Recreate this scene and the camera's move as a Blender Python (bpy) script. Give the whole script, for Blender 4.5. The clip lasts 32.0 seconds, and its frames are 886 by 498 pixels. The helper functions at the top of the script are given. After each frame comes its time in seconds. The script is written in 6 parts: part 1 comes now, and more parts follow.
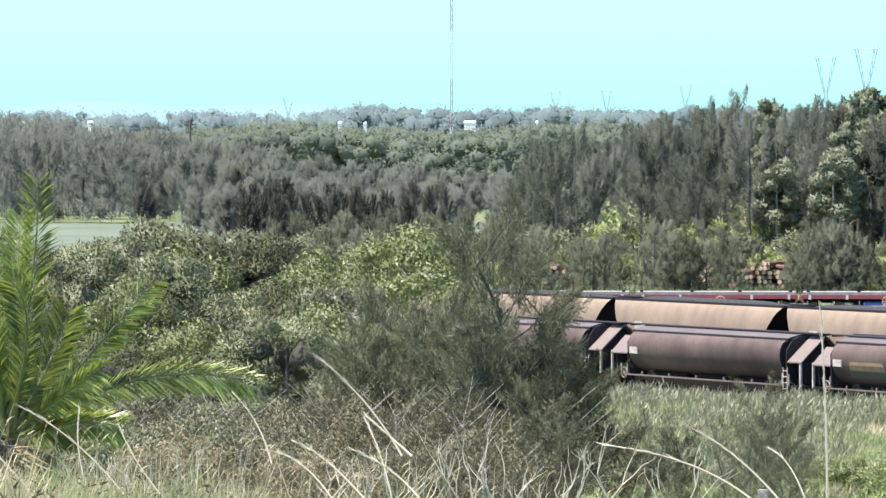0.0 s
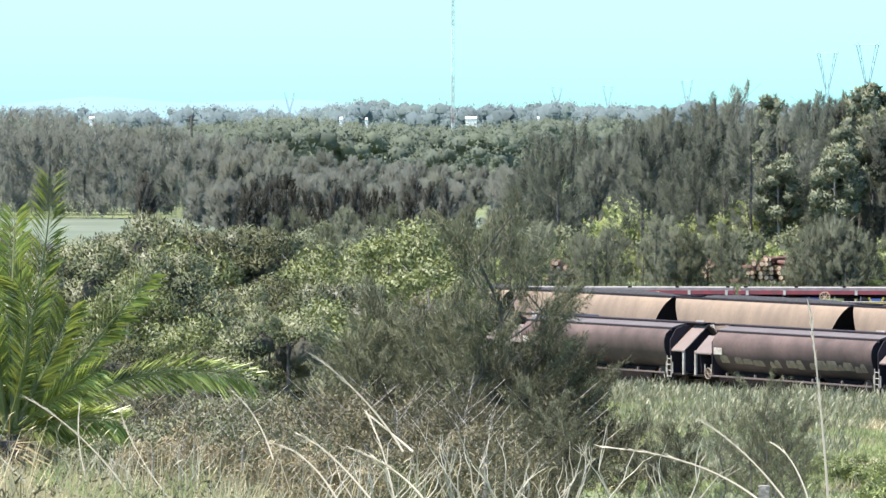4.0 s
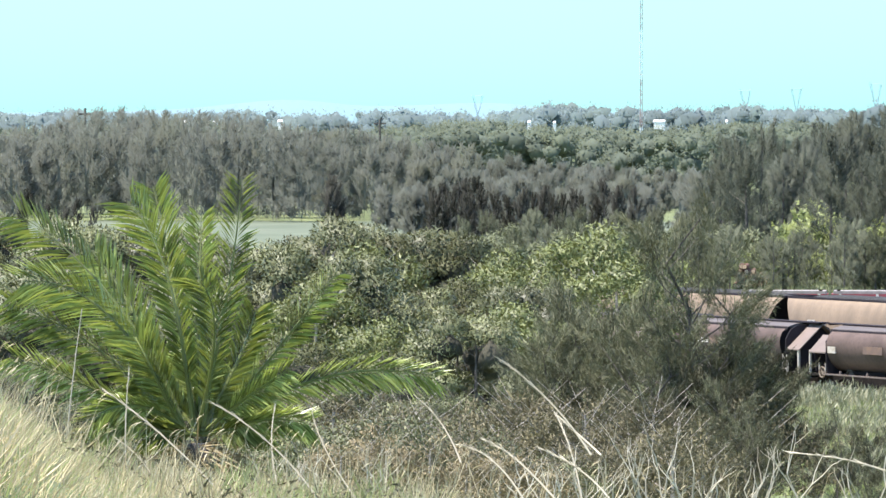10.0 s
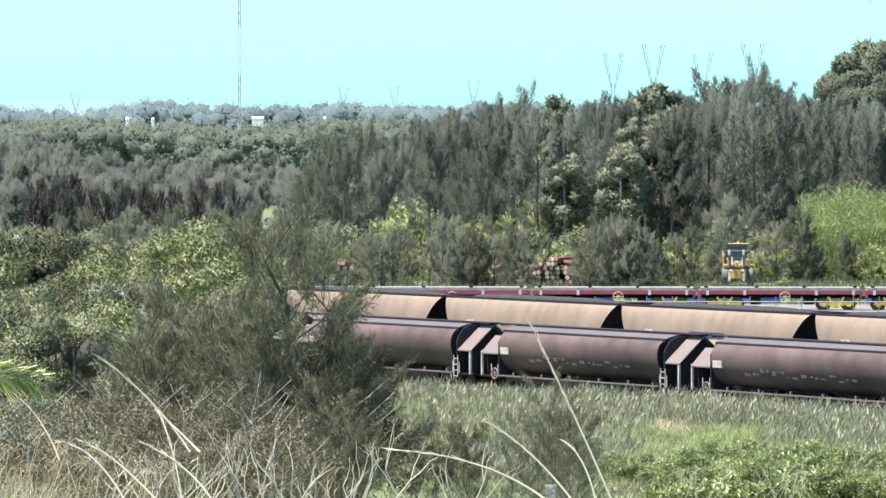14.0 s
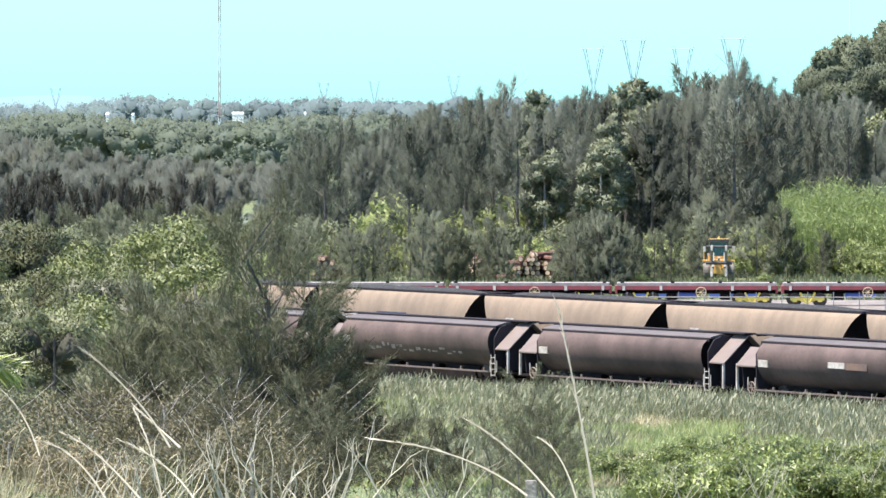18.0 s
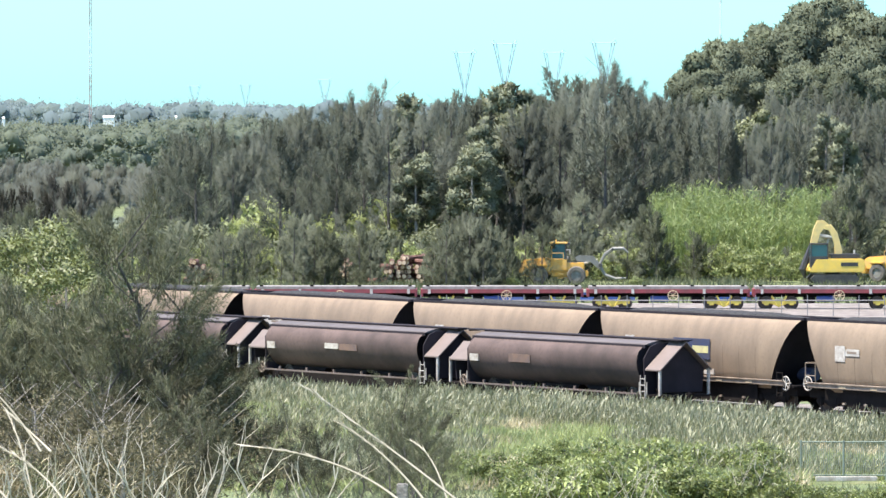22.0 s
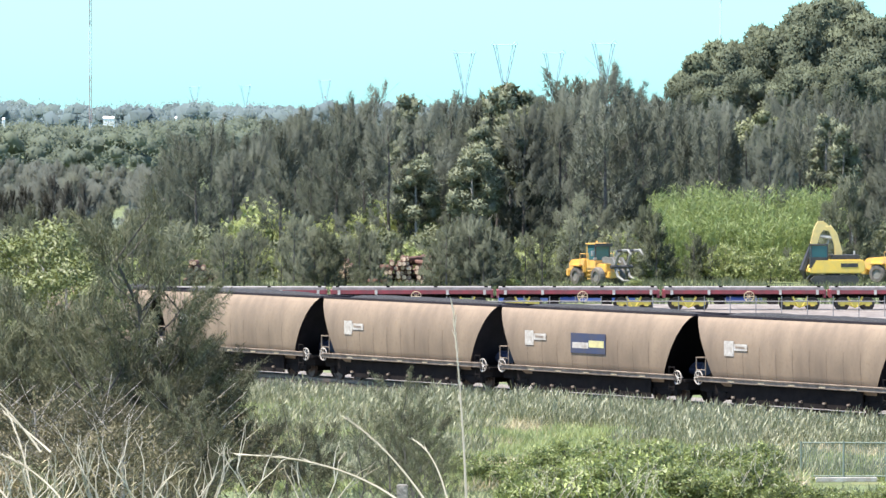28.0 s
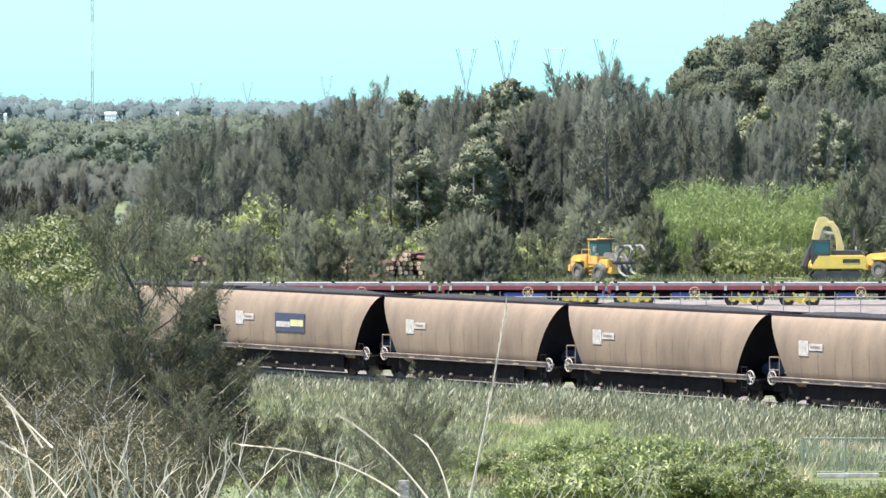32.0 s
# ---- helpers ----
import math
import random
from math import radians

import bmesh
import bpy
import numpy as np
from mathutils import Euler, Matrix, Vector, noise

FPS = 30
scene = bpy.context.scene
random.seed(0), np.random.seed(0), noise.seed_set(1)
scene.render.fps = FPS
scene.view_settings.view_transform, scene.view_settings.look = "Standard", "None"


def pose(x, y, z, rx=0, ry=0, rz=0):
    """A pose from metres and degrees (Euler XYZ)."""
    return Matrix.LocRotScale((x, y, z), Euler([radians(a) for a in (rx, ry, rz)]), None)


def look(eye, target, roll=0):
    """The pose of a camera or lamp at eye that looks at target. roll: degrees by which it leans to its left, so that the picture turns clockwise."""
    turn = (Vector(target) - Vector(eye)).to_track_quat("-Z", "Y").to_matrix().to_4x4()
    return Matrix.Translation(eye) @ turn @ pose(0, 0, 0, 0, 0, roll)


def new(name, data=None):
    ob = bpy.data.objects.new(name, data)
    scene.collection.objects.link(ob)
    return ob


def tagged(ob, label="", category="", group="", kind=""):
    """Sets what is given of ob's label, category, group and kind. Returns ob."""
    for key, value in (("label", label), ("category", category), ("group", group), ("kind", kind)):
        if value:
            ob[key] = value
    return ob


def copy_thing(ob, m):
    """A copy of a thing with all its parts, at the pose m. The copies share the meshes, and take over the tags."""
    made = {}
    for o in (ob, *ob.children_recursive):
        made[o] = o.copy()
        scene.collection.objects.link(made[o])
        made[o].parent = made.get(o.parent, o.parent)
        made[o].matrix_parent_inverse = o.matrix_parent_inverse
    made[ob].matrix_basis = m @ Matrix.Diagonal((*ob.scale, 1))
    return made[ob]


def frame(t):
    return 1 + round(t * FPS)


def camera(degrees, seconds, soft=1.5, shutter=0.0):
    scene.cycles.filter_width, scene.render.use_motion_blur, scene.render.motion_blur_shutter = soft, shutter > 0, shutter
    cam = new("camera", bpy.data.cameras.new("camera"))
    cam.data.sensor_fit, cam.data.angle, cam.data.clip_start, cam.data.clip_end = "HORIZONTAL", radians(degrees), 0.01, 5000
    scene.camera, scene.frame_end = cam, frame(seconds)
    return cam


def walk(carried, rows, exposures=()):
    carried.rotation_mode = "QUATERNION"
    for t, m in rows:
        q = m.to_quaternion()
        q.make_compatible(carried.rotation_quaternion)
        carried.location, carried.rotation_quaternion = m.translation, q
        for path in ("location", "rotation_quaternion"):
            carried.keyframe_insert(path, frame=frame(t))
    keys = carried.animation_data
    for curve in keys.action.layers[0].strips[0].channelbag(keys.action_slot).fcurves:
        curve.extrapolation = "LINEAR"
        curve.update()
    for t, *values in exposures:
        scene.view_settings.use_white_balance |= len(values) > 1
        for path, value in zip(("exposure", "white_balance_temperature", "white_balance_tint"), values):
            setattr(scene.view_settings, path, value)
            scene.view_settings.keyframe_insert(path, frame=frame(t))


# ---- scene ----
# ---------------------------------------------------------------- camera
# A long lens on a hill crest above the rail yard; it pans and tilts but stands still.
cam = camera(8.95, 32.0, soft=1.5)
EYE_Z = 12.9
# seconds, tilt, turn to the left
PATH = [
    (0, 88.7323, 3.6493), (0.5, 88.7306, 3.6401), (1, 88.7266, 3.647), (1.5, 88.7306, 3.6413),
    (2, 88.7306, 3.6401), (2.5, 88.6871, 3.6413), (4.5, 88.6889, 3.6665), (5, 88.6517, 3.2997),
    (5.5, 88.6539, 3.036), (6, 88.6694, 3.1321), (6.5, 88.6974, 3.8244), (7, 88.6883, 4.8488),
    (7.5, 88.7043, 5.0329), (8, 88.7392, 5.2695), (8.5, 88.722, 5.313), (9, 88.7146, 5.3307),
    (9.5, 88.7146, 5.5844), (10, 88.722, 5.5667), (10.5, 88.7135, 5.3655), (11, 88.6957, 4.9717),
    (11.5, 88.6797, 3.4479), (12, 88.662, 2.0549), (12.5, 88.6711, 1.5381), (13, 88.6883, 1.5032),
    (13.5, 88.6889, 1.5044), (14, 88.6889, 1.5032), (14.5, 88.6974, 1.5118), (16.5, 88.678, 1.5032),
    (17, 88.6803, 1.5032), (17.5, 88.6608, 1.5032), (18, 88.6431, 1.3032), (18.5, 88.5927, 0.2857),
    (19, 88.6711, -0.0091), (19.5, 88.6539, -0.0091), (20, 88.662, -0.008), (20.5, 88.662, -0.0006),
    (21, 88.6694, -0.0006), (21.5, 88.678, -0.0006), (22, 88.678, -0.0006), (22.5, 88.6717, -0.0006),
    (23, 88.678, -0.0006), (23.5, 88.678, -0.0006), (24, 88.6797, -0.0006), (24.5, 88.678, -0.0006),
    (25, 88.6797, -0.0006), (25.5, 88.678, -0.0006), (27.5, 88.678, -0.0006), (28, 88.6871, -0.0006),
    (28.5, 88.6871, -0.0006), (29, 88.6797, -0.0006), (29.5, 88.6694, -0.0006), (30, 88.662, -0.0006),
    (30.5, 88.6625, -0.008), (31, 88.6625, -0.0006), (31.5, 88.6448, 0.0091), (32, 88.6431, 0.0171),
]
walk(cam, [(t, pose(0, 0, EYE_Z, a, 0, b)) for t, a, b in PATH], exposures=[(0.0, 1.16, 6400, 12.5), (32.0, 1.16, 6400, 12.5)])

# ---------------------------------------------------------------- world and sun
SUN_ELEV, SUN_AZ = 69.0, -112.0          # degrees; azimuth from the way of the view, clockwise
world = bpy.data.worlds.new("sky")
scene.world = world
world.use_nodes = True
wn = world.node_tree.nodes
sky = wn.new("ShaderNodeTexSky")
sky.sky_type, sky.sun_disc = "NISHITA", False
sky.sun_elevation, sky.sun_rotation = radians(SUN_ELEV), radians(SUN_AZ)
sky.air_density, sky.dust_density, sky.ozone_density = 1.0, 0.3, 1.5
# the air near the horizon is a clear pale cyan
wl = world.node_tree.links
gen, sep, low = wn.new("ShaderNodeTexCoord"), wn.new("ShaderNodeSeparateXYZ"), wn.new("ShaderNodeMapRange")
wl.new(gen.outputs["Generated"], sep.inputs[0])
wl.new(sep.outputs["Z"], low.inputs[0])
low.inputs[1].default_value, low.inputs[2].default_value, low.inputs[3].default_value, low.inputs[4].default_value = 0.0, 0.35, 1.0, 0.0
air = wn.new("ShaderNodeMix")
air.data_type, air.blend_type = "RGBA", "MULTIPLY"
air.inputs[7].default_value = (0.28, 0.635, 0.85, 1)
wl.new(low.outputs[0], air.inputs[0])
wl.new(sky.outputs[0], air.inputs[6])
wl.new(air.outputs[2], wn["Background"].inputs[0])
wn["Background"].inputs[1].default_value = 0.15
sun = new("sun", bpy.data.lights.new("sun", "SUN"))
sun.data.energy, sun.data.angle, sun.data.color = 5.4, radians(0.5), (1.0, 0.93, 0.83)
az, el = radians(SUN_AZ), radians(SUN_ELEV)
sun_way = Vector((math.sin(az) * math.cos(el), math.cos(az) * math.cos(el), math.sin(el)))
sun.matrix_basis = look(sun_way * 100, (0, 0, 0))

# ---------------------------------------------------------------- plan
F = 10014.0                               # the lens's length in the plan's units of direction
R = random.Random(7)


def at(u, y):
    """Sideways place of the direction u at the depth y."""
    return (u - 784.0) / F * y


def high(v, y):
    """Height of the direction v at the depth y."""
    return EYE_Z - (v - 210.0) / F * y


def sm(a, b, t):
    t = min(1.0, max(0.0, (t - a) / (b - a)))
    return t * t * (3 - 2 * t)


HILL = [(-200, 10.5), (0, 11.1), (30, 10.1), (60, 8.67), (75, 7.6), (95, 5.9), (120, 3.9), (150, 1.9), (185, 0.2), (215, -0.4), (322, -0.4), (344, -0.05), (6000, -0.05)]


CREST = [(-30, 1.7), (-11.6, 1.38), (-10.6, 1.02), (-9.7, 0.55), (-8.8, 0.36), (-6.5, 0.2), (-4.9, 0.02), (-2.3, -0.2), (0.1, -0.35), (4.0, -0.5), (9.0, -1.4), (900.0, -1.6)]


def crest_rise(x):
    """How the crest of the hill rises and falls from side to side."""
    for (a, b), (c, d) in zip(CREST, CREST[1:]):
        if x <= c:
            return b + (d - b) * max(0.0, x - a) / (c - a)
    return -1.6


def ground_z(x, y):
    for (y0, z0), (y1, z1) in zip(HILL, HILL[1:]):
        if y <= y1:
            z = z0 + (z1 - z0) * (y - y0) / (y1 - y0)
            break
    z = -0.05 + (z + 0.05) * (1 - sm(35, 75, x))      # the hill ends short of the line
    k = sm(-20, 25, y) * (1 - sm(70, 150, y))
    z += k * crest_rise(x * 60 / max(30.0, y))
    if y < 400:
        z += 0.1 * noise.noise((x * 0.15, y * 0.15, 0)) * k
    return z


# ---------------------------------------------------------------- materials
def mat(name, rough=0.8, metal=0.0):
    m = bpy.data.materials.new(name)
    m.use_nodes = True
    b = m.node_tree.nodes["Principled BSDF"]
    b.inputs["Roughness"].default_value, b.inputs["Metallic"].default_value = rough, metal
    return m, m.node_tree.nodes, m.node_tree.links, b


def ramp(n, l, fac, stops):
    r = n.new("ShaderNodeValToRGB")
    e = r.color_ramp.elements
    while len(e) < len(stops):
        e.new(0.5)
    for p, (pos, c) in zip(e, stops):
        p.position, p.color = pos, (*c, 1)
    l.new(fac, r.inputs[0])
    return r.outputs[0]


def noise_tex(n, l, scale, detail=4, vec=None, stretch=None, rough=0.6):
    t = n.new("ShaderNodeTexNoise")
    t.inputs["Scale"].default_value, t.inputs["Detail"].default_value, t.inputs["Roughness"].default_value = scale, detail, rough
    c = n.new("ShaderNodeTexCoord")
    o = c.outputs[vec or "Object"]
    if stretch:
        mp = n.new("ShaderNodeMapping")
        mp.inputs["Scale"].default_value = stretch
        l.new(o, mp.inputs[0])
        o = mp.outputs[0]
    l.new(o, t.inputs["Vector"])
    return t.outputs["Fac"]


def mixed(n, l, a, b, fac, kind="MIX"):
    m = n.new("ShaderNodeMix")
    m.data_type, m.blend_type = "RGBA", kind
    for s, v in ((m.inputs[0], fac), (m.inputs[6], a), (m.inputs[7], b)):
        if isinstance(v, (int, float)):
            s.default_value = v
        elif isinstance(v, tuple):
            s.default_value = (*v, 1)
        else:
            l.new(v, s)
    return m.outputs[2]


def bumped(n, l, b, h, strength=0.4, dist=0.03):
    p = n.new("ShaderNodeBump")
    p.inputs["Strength"].default_value, p.inputs["Distance"].default_value = strength, dist
    l.new(h, p.inputs["Height"])
    l.new(p.outputs[0], b.inputs["Normal"])


def leafy(name, dark, light, through_col, gloss=0.5, spread=0.25, thin=0.3, patch=0.55):
    """Foliage: colour varies leaf by leaf and plant by plant, and in patches that imitate clump shade; some light
    passes through.
    """
    m, n, l, b = mat(name, gloss)
    g = n.new("ShaderNodeNewGeometry")
    o = n.new("ShaderNodeObjectInfo")
    c = mixed(n, l, dark, light, g.outputs["Random Per Island"])
    # noise darkens patches of the colour like shaded hollows between leaf clumps
    clump_shade = ramp(n, l, noise_tex(n, l, patch, 2), [(0.34, (0.55, 0.56, 0.52)), (0.5, (0.98, 0.98, 0.98)), (0.68, (1.0, 1.0, 0.86))])
    c = mixed(n, l, c, clump_shade, 0.9, "MULTIPLY")
    h = n.new("ShaderNodeHueSaturation")
    mr = n.new("ShaderNodeMapRange")
    mr.inputs[3].default_value, mr.inputs[4].default_value = 1 - spread, 1 + spread
    l.new(o.outputs["Random"], mr.inputs[0])
    l.new(mr.outputs[0], h.inputs["Value"])
    l.new(c, h.inputs["Color"])
    l.new(h.outputs[0], b.inputs["Base Color"])
    b.inputs["Specular IOR Level"].default_value = 0.2 if gloss > 0.5 else 0.35
    t = n.new("ShaderNodeBsdfTranslucent")
    t.inputs[0].default_value = (*through_col, 1)
    s = n.new("ShaderNodeMixShader")
    s.inputs[0].default_value = thin
    l.new(b.outputs[0], s.inputs[1])
    l.new(t.outputs[0], s.inputs[2])
    l.new(s.outputs[0], n["Material Output"].inputs[0])
    return m


def painted(name, col, dirt, rough=0.55, scale=1.5, amount=0.5, metal=0.0, streak=None, shine=0.5):
    """Paint or metal with dirt at two scales and faint relief."""
    m, n, l, b = mat(name, rough, metal)
    b.inputs["Specular IOR Level"].default_value = shine
    f1 = noise_tex(n, l, scale, 6, stretch=streak)
    f2 = noise_tex(n, l, scale * 9, 3)
    c = mixed(n, l, col, dirt, ramp(n, l, f1, [(0.35, (0, 0, 0)), (0.75, (amount * 1.6,) * 3)]))
    c = mixed(n, l, c, dirt, ramp(n, l, f2, [(0.5, (0, 0, 0)), (0.8, (amount * 0.7,) * 3)]))
    l.new(c, b.inputs["Base Color"])
    bumped(n, l, b, f2, 0.15, 0.01)
    return m


def ground_material():
    m, n, l, b = mat("grassy_ground", 0.95)
    a = noise_tex(n, l, 0.35, 8)
    c = noise_tex(n, l, 4.0, 5)
    col = ramp(n, l, a, [(0.3, (0.05, 0.075, 0.025)), (0.5, (0.11, 0.15, 0.05)), (0.7, (0.2, 0.2, 0.09))])
    col = mixed(n, l, col, (0.22, 0.2, 0.12), ramp(n, l, c, [(0.45, (0, 0, 0)), (0.75, (0.7,) * 3)]))
    l.new(col, b.inputs["Base Color"])
    bumped(n, l, b, c, 0.8, 0.2)
    return m


def speckled(name, c0, c1, c2, scale=3.0, rough=0.95, bump=0.6):
    m, n, l, b = mat(name, rough)
    a = noise_tex(n, l, scale, 8)
    c = noise_tex(n, l, scale * 7, 3)
    l.new(mixed(n, l, ramp(n, l, a, [(0.3, c0), (0.5, c1), (0.7, c2)]), c0, ramp(n, l, c, [(0.5, (0, 0, 0)), (0.75, (0.8,) * 3)])), b.inputs["Base Color"])
    bumped(n, l, b, c, bump, 0.05)
    return m


M_GROUND = ground_material()
M_FIELD = speckled("pale_meadow", (0.075, 0.095, 0.058), (0.1, 0.122, 0.077), (0.14, 0.158, 0.108), 0.06)
M_GRAVEL = speckled("yard_gravel", (0.1, 0.085, 0.075), (0.18, 0.155, 0.135), (0.3, 0.27, 0.24), 0.8)
M_BALLAST = speckled("rail_ballast", (0.07, 0.06, 0.05), (0.16, 0.14, 0.12), (0.3, 0.27, 0.24), 2.2)
M_BARK = speckled("dark_bark", (0.05, 0.045, 0.04), (0.1, 0.09, 0.08), (0.17, 0.15, 0.13), 3.0)
M_PALE_BARK = speckled("pale_bark", (0.2, 0.18, 0.16), (0.35, 0.32, 0.28), (0.5, 0.47, 0.42), 3.0)
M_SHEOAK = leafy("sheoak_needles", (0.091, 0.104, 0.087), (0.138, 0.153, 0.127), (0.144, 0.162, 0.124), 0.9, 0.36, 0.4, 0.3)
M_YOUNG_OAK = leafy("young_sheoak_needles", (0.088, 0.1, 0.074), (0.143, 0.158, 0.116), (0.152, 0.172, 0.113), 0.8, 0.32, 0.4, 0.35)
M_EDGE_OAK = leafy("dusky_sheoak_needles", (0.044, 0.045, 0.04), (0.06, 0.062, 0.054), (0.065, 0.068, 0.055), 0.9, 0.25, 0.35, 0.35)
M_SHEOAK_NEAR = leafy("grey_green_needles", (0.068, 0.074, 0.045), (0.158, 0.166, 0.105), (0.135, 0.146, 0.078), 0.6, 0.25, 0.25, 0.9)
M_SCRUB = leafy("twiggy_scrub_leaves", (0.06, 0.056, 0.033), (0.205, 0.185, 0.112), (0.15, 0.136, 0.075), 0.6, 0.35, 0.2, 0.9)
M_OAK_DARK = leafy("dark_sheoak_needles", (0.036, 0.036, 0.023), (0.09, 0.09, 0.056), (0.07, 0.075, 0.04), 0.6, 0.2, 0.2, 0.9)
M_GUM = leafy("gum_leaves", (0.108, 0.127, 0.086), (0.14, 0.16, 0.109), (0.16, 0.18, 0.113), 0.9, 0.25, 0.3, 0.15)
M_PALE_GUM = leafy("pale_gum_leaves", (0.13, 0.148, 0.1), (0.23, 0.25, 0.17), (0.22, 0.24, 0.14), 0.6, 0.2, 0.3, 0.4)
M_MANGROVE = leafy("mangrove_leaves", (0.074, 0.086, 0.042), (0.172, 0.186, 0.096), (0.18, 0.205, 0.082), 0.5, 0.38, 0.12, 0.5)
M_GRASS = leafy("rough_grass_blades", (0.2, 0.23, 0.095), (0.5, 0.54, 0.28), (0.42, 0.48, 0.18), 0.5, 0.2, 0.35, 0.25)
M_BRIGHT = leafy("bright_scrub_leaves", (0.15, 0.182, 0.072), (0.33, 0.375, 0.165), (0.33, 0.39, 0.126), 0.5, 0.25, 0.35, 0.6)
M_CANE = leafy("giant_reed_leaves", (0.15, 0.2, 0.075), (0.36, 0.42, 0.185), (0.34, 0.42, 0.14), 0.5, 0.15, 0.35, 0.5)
# distance haze is mixed into this forest's leaf colour
M_FAR = leafy("haze_paled_far_leaves", (0.135, 0.165, 0.13), (0.165, 0.195, 0.155), (0.17, 0.195, 0.135), 0.9, 0.15, 0.5, 0.08)
# dark colour for added crown cores that imitate inner shade
M_CORE_SHADE = speckled("dark_crown_core", (0.03, 0.03, 0.02), (0.05, 0.048, 0.032), (0.08, 0.075, 0.05), 2.0)
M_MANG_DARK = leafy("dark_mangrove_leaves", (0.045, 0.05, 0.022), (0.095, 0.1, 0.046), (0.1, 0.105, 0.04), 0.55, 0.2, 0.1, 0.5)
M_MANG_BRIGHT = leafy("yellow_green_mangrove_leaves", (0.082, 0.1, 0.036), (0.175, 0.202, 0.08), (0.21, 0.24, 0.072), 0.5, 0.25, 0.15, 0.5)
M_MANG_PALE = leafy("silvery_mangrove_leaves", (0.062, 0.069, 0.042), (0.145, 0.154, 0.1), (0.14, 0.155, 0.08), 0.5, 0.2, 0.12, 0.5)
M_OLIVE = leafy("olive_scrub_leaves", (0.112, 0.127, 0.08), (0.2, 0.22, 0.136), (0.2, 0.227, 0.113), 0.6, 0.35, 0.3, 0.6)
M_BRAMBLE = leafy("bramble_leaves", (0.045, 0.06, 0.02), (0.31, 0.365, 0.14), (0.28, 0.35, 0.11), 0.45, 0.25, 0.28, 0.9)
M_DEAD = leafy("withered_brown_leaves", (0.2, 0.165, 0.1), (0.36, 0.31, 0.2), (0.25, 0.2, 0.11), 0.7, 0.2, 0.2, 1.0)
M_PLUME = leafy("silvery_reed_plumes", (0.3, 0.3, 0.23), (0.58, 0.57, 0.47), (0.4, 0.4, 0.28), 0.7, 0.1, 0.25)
# grey of the hazy air, put straight into the leaf colour
M_FARGREY = leafy("haze_grey_woodland_leaves", (0.188, 0.204, 0.18), (0.214, 0.231, 0.204), (0.222, 0.237, 0.205), 0.95, 0.15, 0.6, 0.12)
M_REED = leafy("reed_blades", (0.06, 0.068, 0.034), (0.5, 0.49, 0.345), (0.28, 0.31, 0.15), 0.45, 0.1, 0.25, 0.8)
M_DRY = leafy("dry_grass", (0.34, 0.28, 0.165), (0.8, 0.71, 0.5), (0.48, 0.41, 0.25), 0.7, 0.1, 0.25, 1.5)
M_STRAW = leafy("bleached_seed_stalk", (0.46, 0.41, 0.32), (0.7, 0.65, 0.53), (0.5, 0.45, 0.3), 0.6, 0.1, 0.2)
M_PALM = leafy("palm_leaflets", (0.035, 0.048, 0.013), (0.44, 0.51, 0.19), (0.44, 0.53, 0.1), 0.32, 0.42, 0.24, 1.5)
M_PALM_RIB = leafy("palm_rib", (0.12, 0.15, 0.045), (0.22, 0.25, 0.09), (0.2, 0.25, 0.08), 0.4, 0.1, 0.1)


# ---------------------------------------------------------------- mesh helpers
def mesh_of(name, verts, faces, material, smooth=False):
    me = bpy.data.meshes.new(name)
    me.from_pydata(verts, [], faces)
    for one in material if isinstance(material, (list, tuple)) else (material,):
        me.materials.append(one)
    if smooth:
        me.polygons.foreach_set("use_smooth", [True] * len(me.polygons))
    me.update()
    return me


def part(name, bm, material, parent, label="", smooth=False):
    """Links a bmesh, or a ready mesh, as one mesh object under a thing or a part."""
    if isinstance(bm, bmesh.types.BMesh):
        me = bpy.data.meshes.new(name)
        bm.to_mesh(me)
        bm.free()
        me.materials.append(material)
        if smooth:
            me.polygons.foreach_set("use_smooth", [True] * len(me.polygons))
    else:
        me = bm
    ob = new(name, me)
    ob.parent = parent
    if label:
        tagged(ob, label)
    return ob


def box(bm, x0, x1, y0, y1, z0, z1, bevel=0.0):
    r = bmesh.ops.create_cube(bm, size=1.0, matrix=Matrix.Translation(((x0 + x1) / 2, (y0 + y1) / 2, (z0 + z1) / 2)) @ Matrix.Diagonal((x1 - x0, y1 - y0, z1 - z0, 1)))
    if bevel:
        es = list({e for v in r["verts"] for e in v.link_edges})
        bmesh.ops.bevel(bm, geom=es, offset=bevel, segments=2, affect="EDGES")
    return bm


def boxes(*dims, bevel=0.0):
    bm = bmesh.new()
    for d in dims:
        box(bm, *d, bevel=bevel)
    return bm


def tube(bm, pts, radii, sides=6, caps=True):
    """A tapered tube along points."""
    rings = []
    pts = [Vector(p) for p in pts]
    for i, p in enumerate(pts):
        d = (pts[min(i + 1, len(pts) - 1)] - pts[max(i - 1, 0)]).normalized()
        a = d.cross(Vector((0.31, 0.9, 0.2)) if abs(d.y) < 0.8 else Vector((1, 0, 0))).normalized()
        b = d.cross(a)
        r = radii[i] if isinstance(radii, (list, tuple)) else radii
        rings.append([bm.verts.new(p + r * (math.cos(k * math.tau / sides) * a + math.sin(k * math.tau / sides) * b)) for k in range(sides)])
    for r0, r1 in zip(rings, rings[1:]):
        for k in range(sides):
            bm.faces.new((r0[k], r0[(k + 1) % sides], r1[(k + 1) % sides], r1[k]))
    if caps:
        bm.faces.new(rings[0][::-1])
        bm.faces.new(rings[-1])
    return bm


def tubes(*runs, sides=6):
    bm = bmesh.new()
    for pts, r in runs:
        tube(bm, pts, r, sides)
    return bm


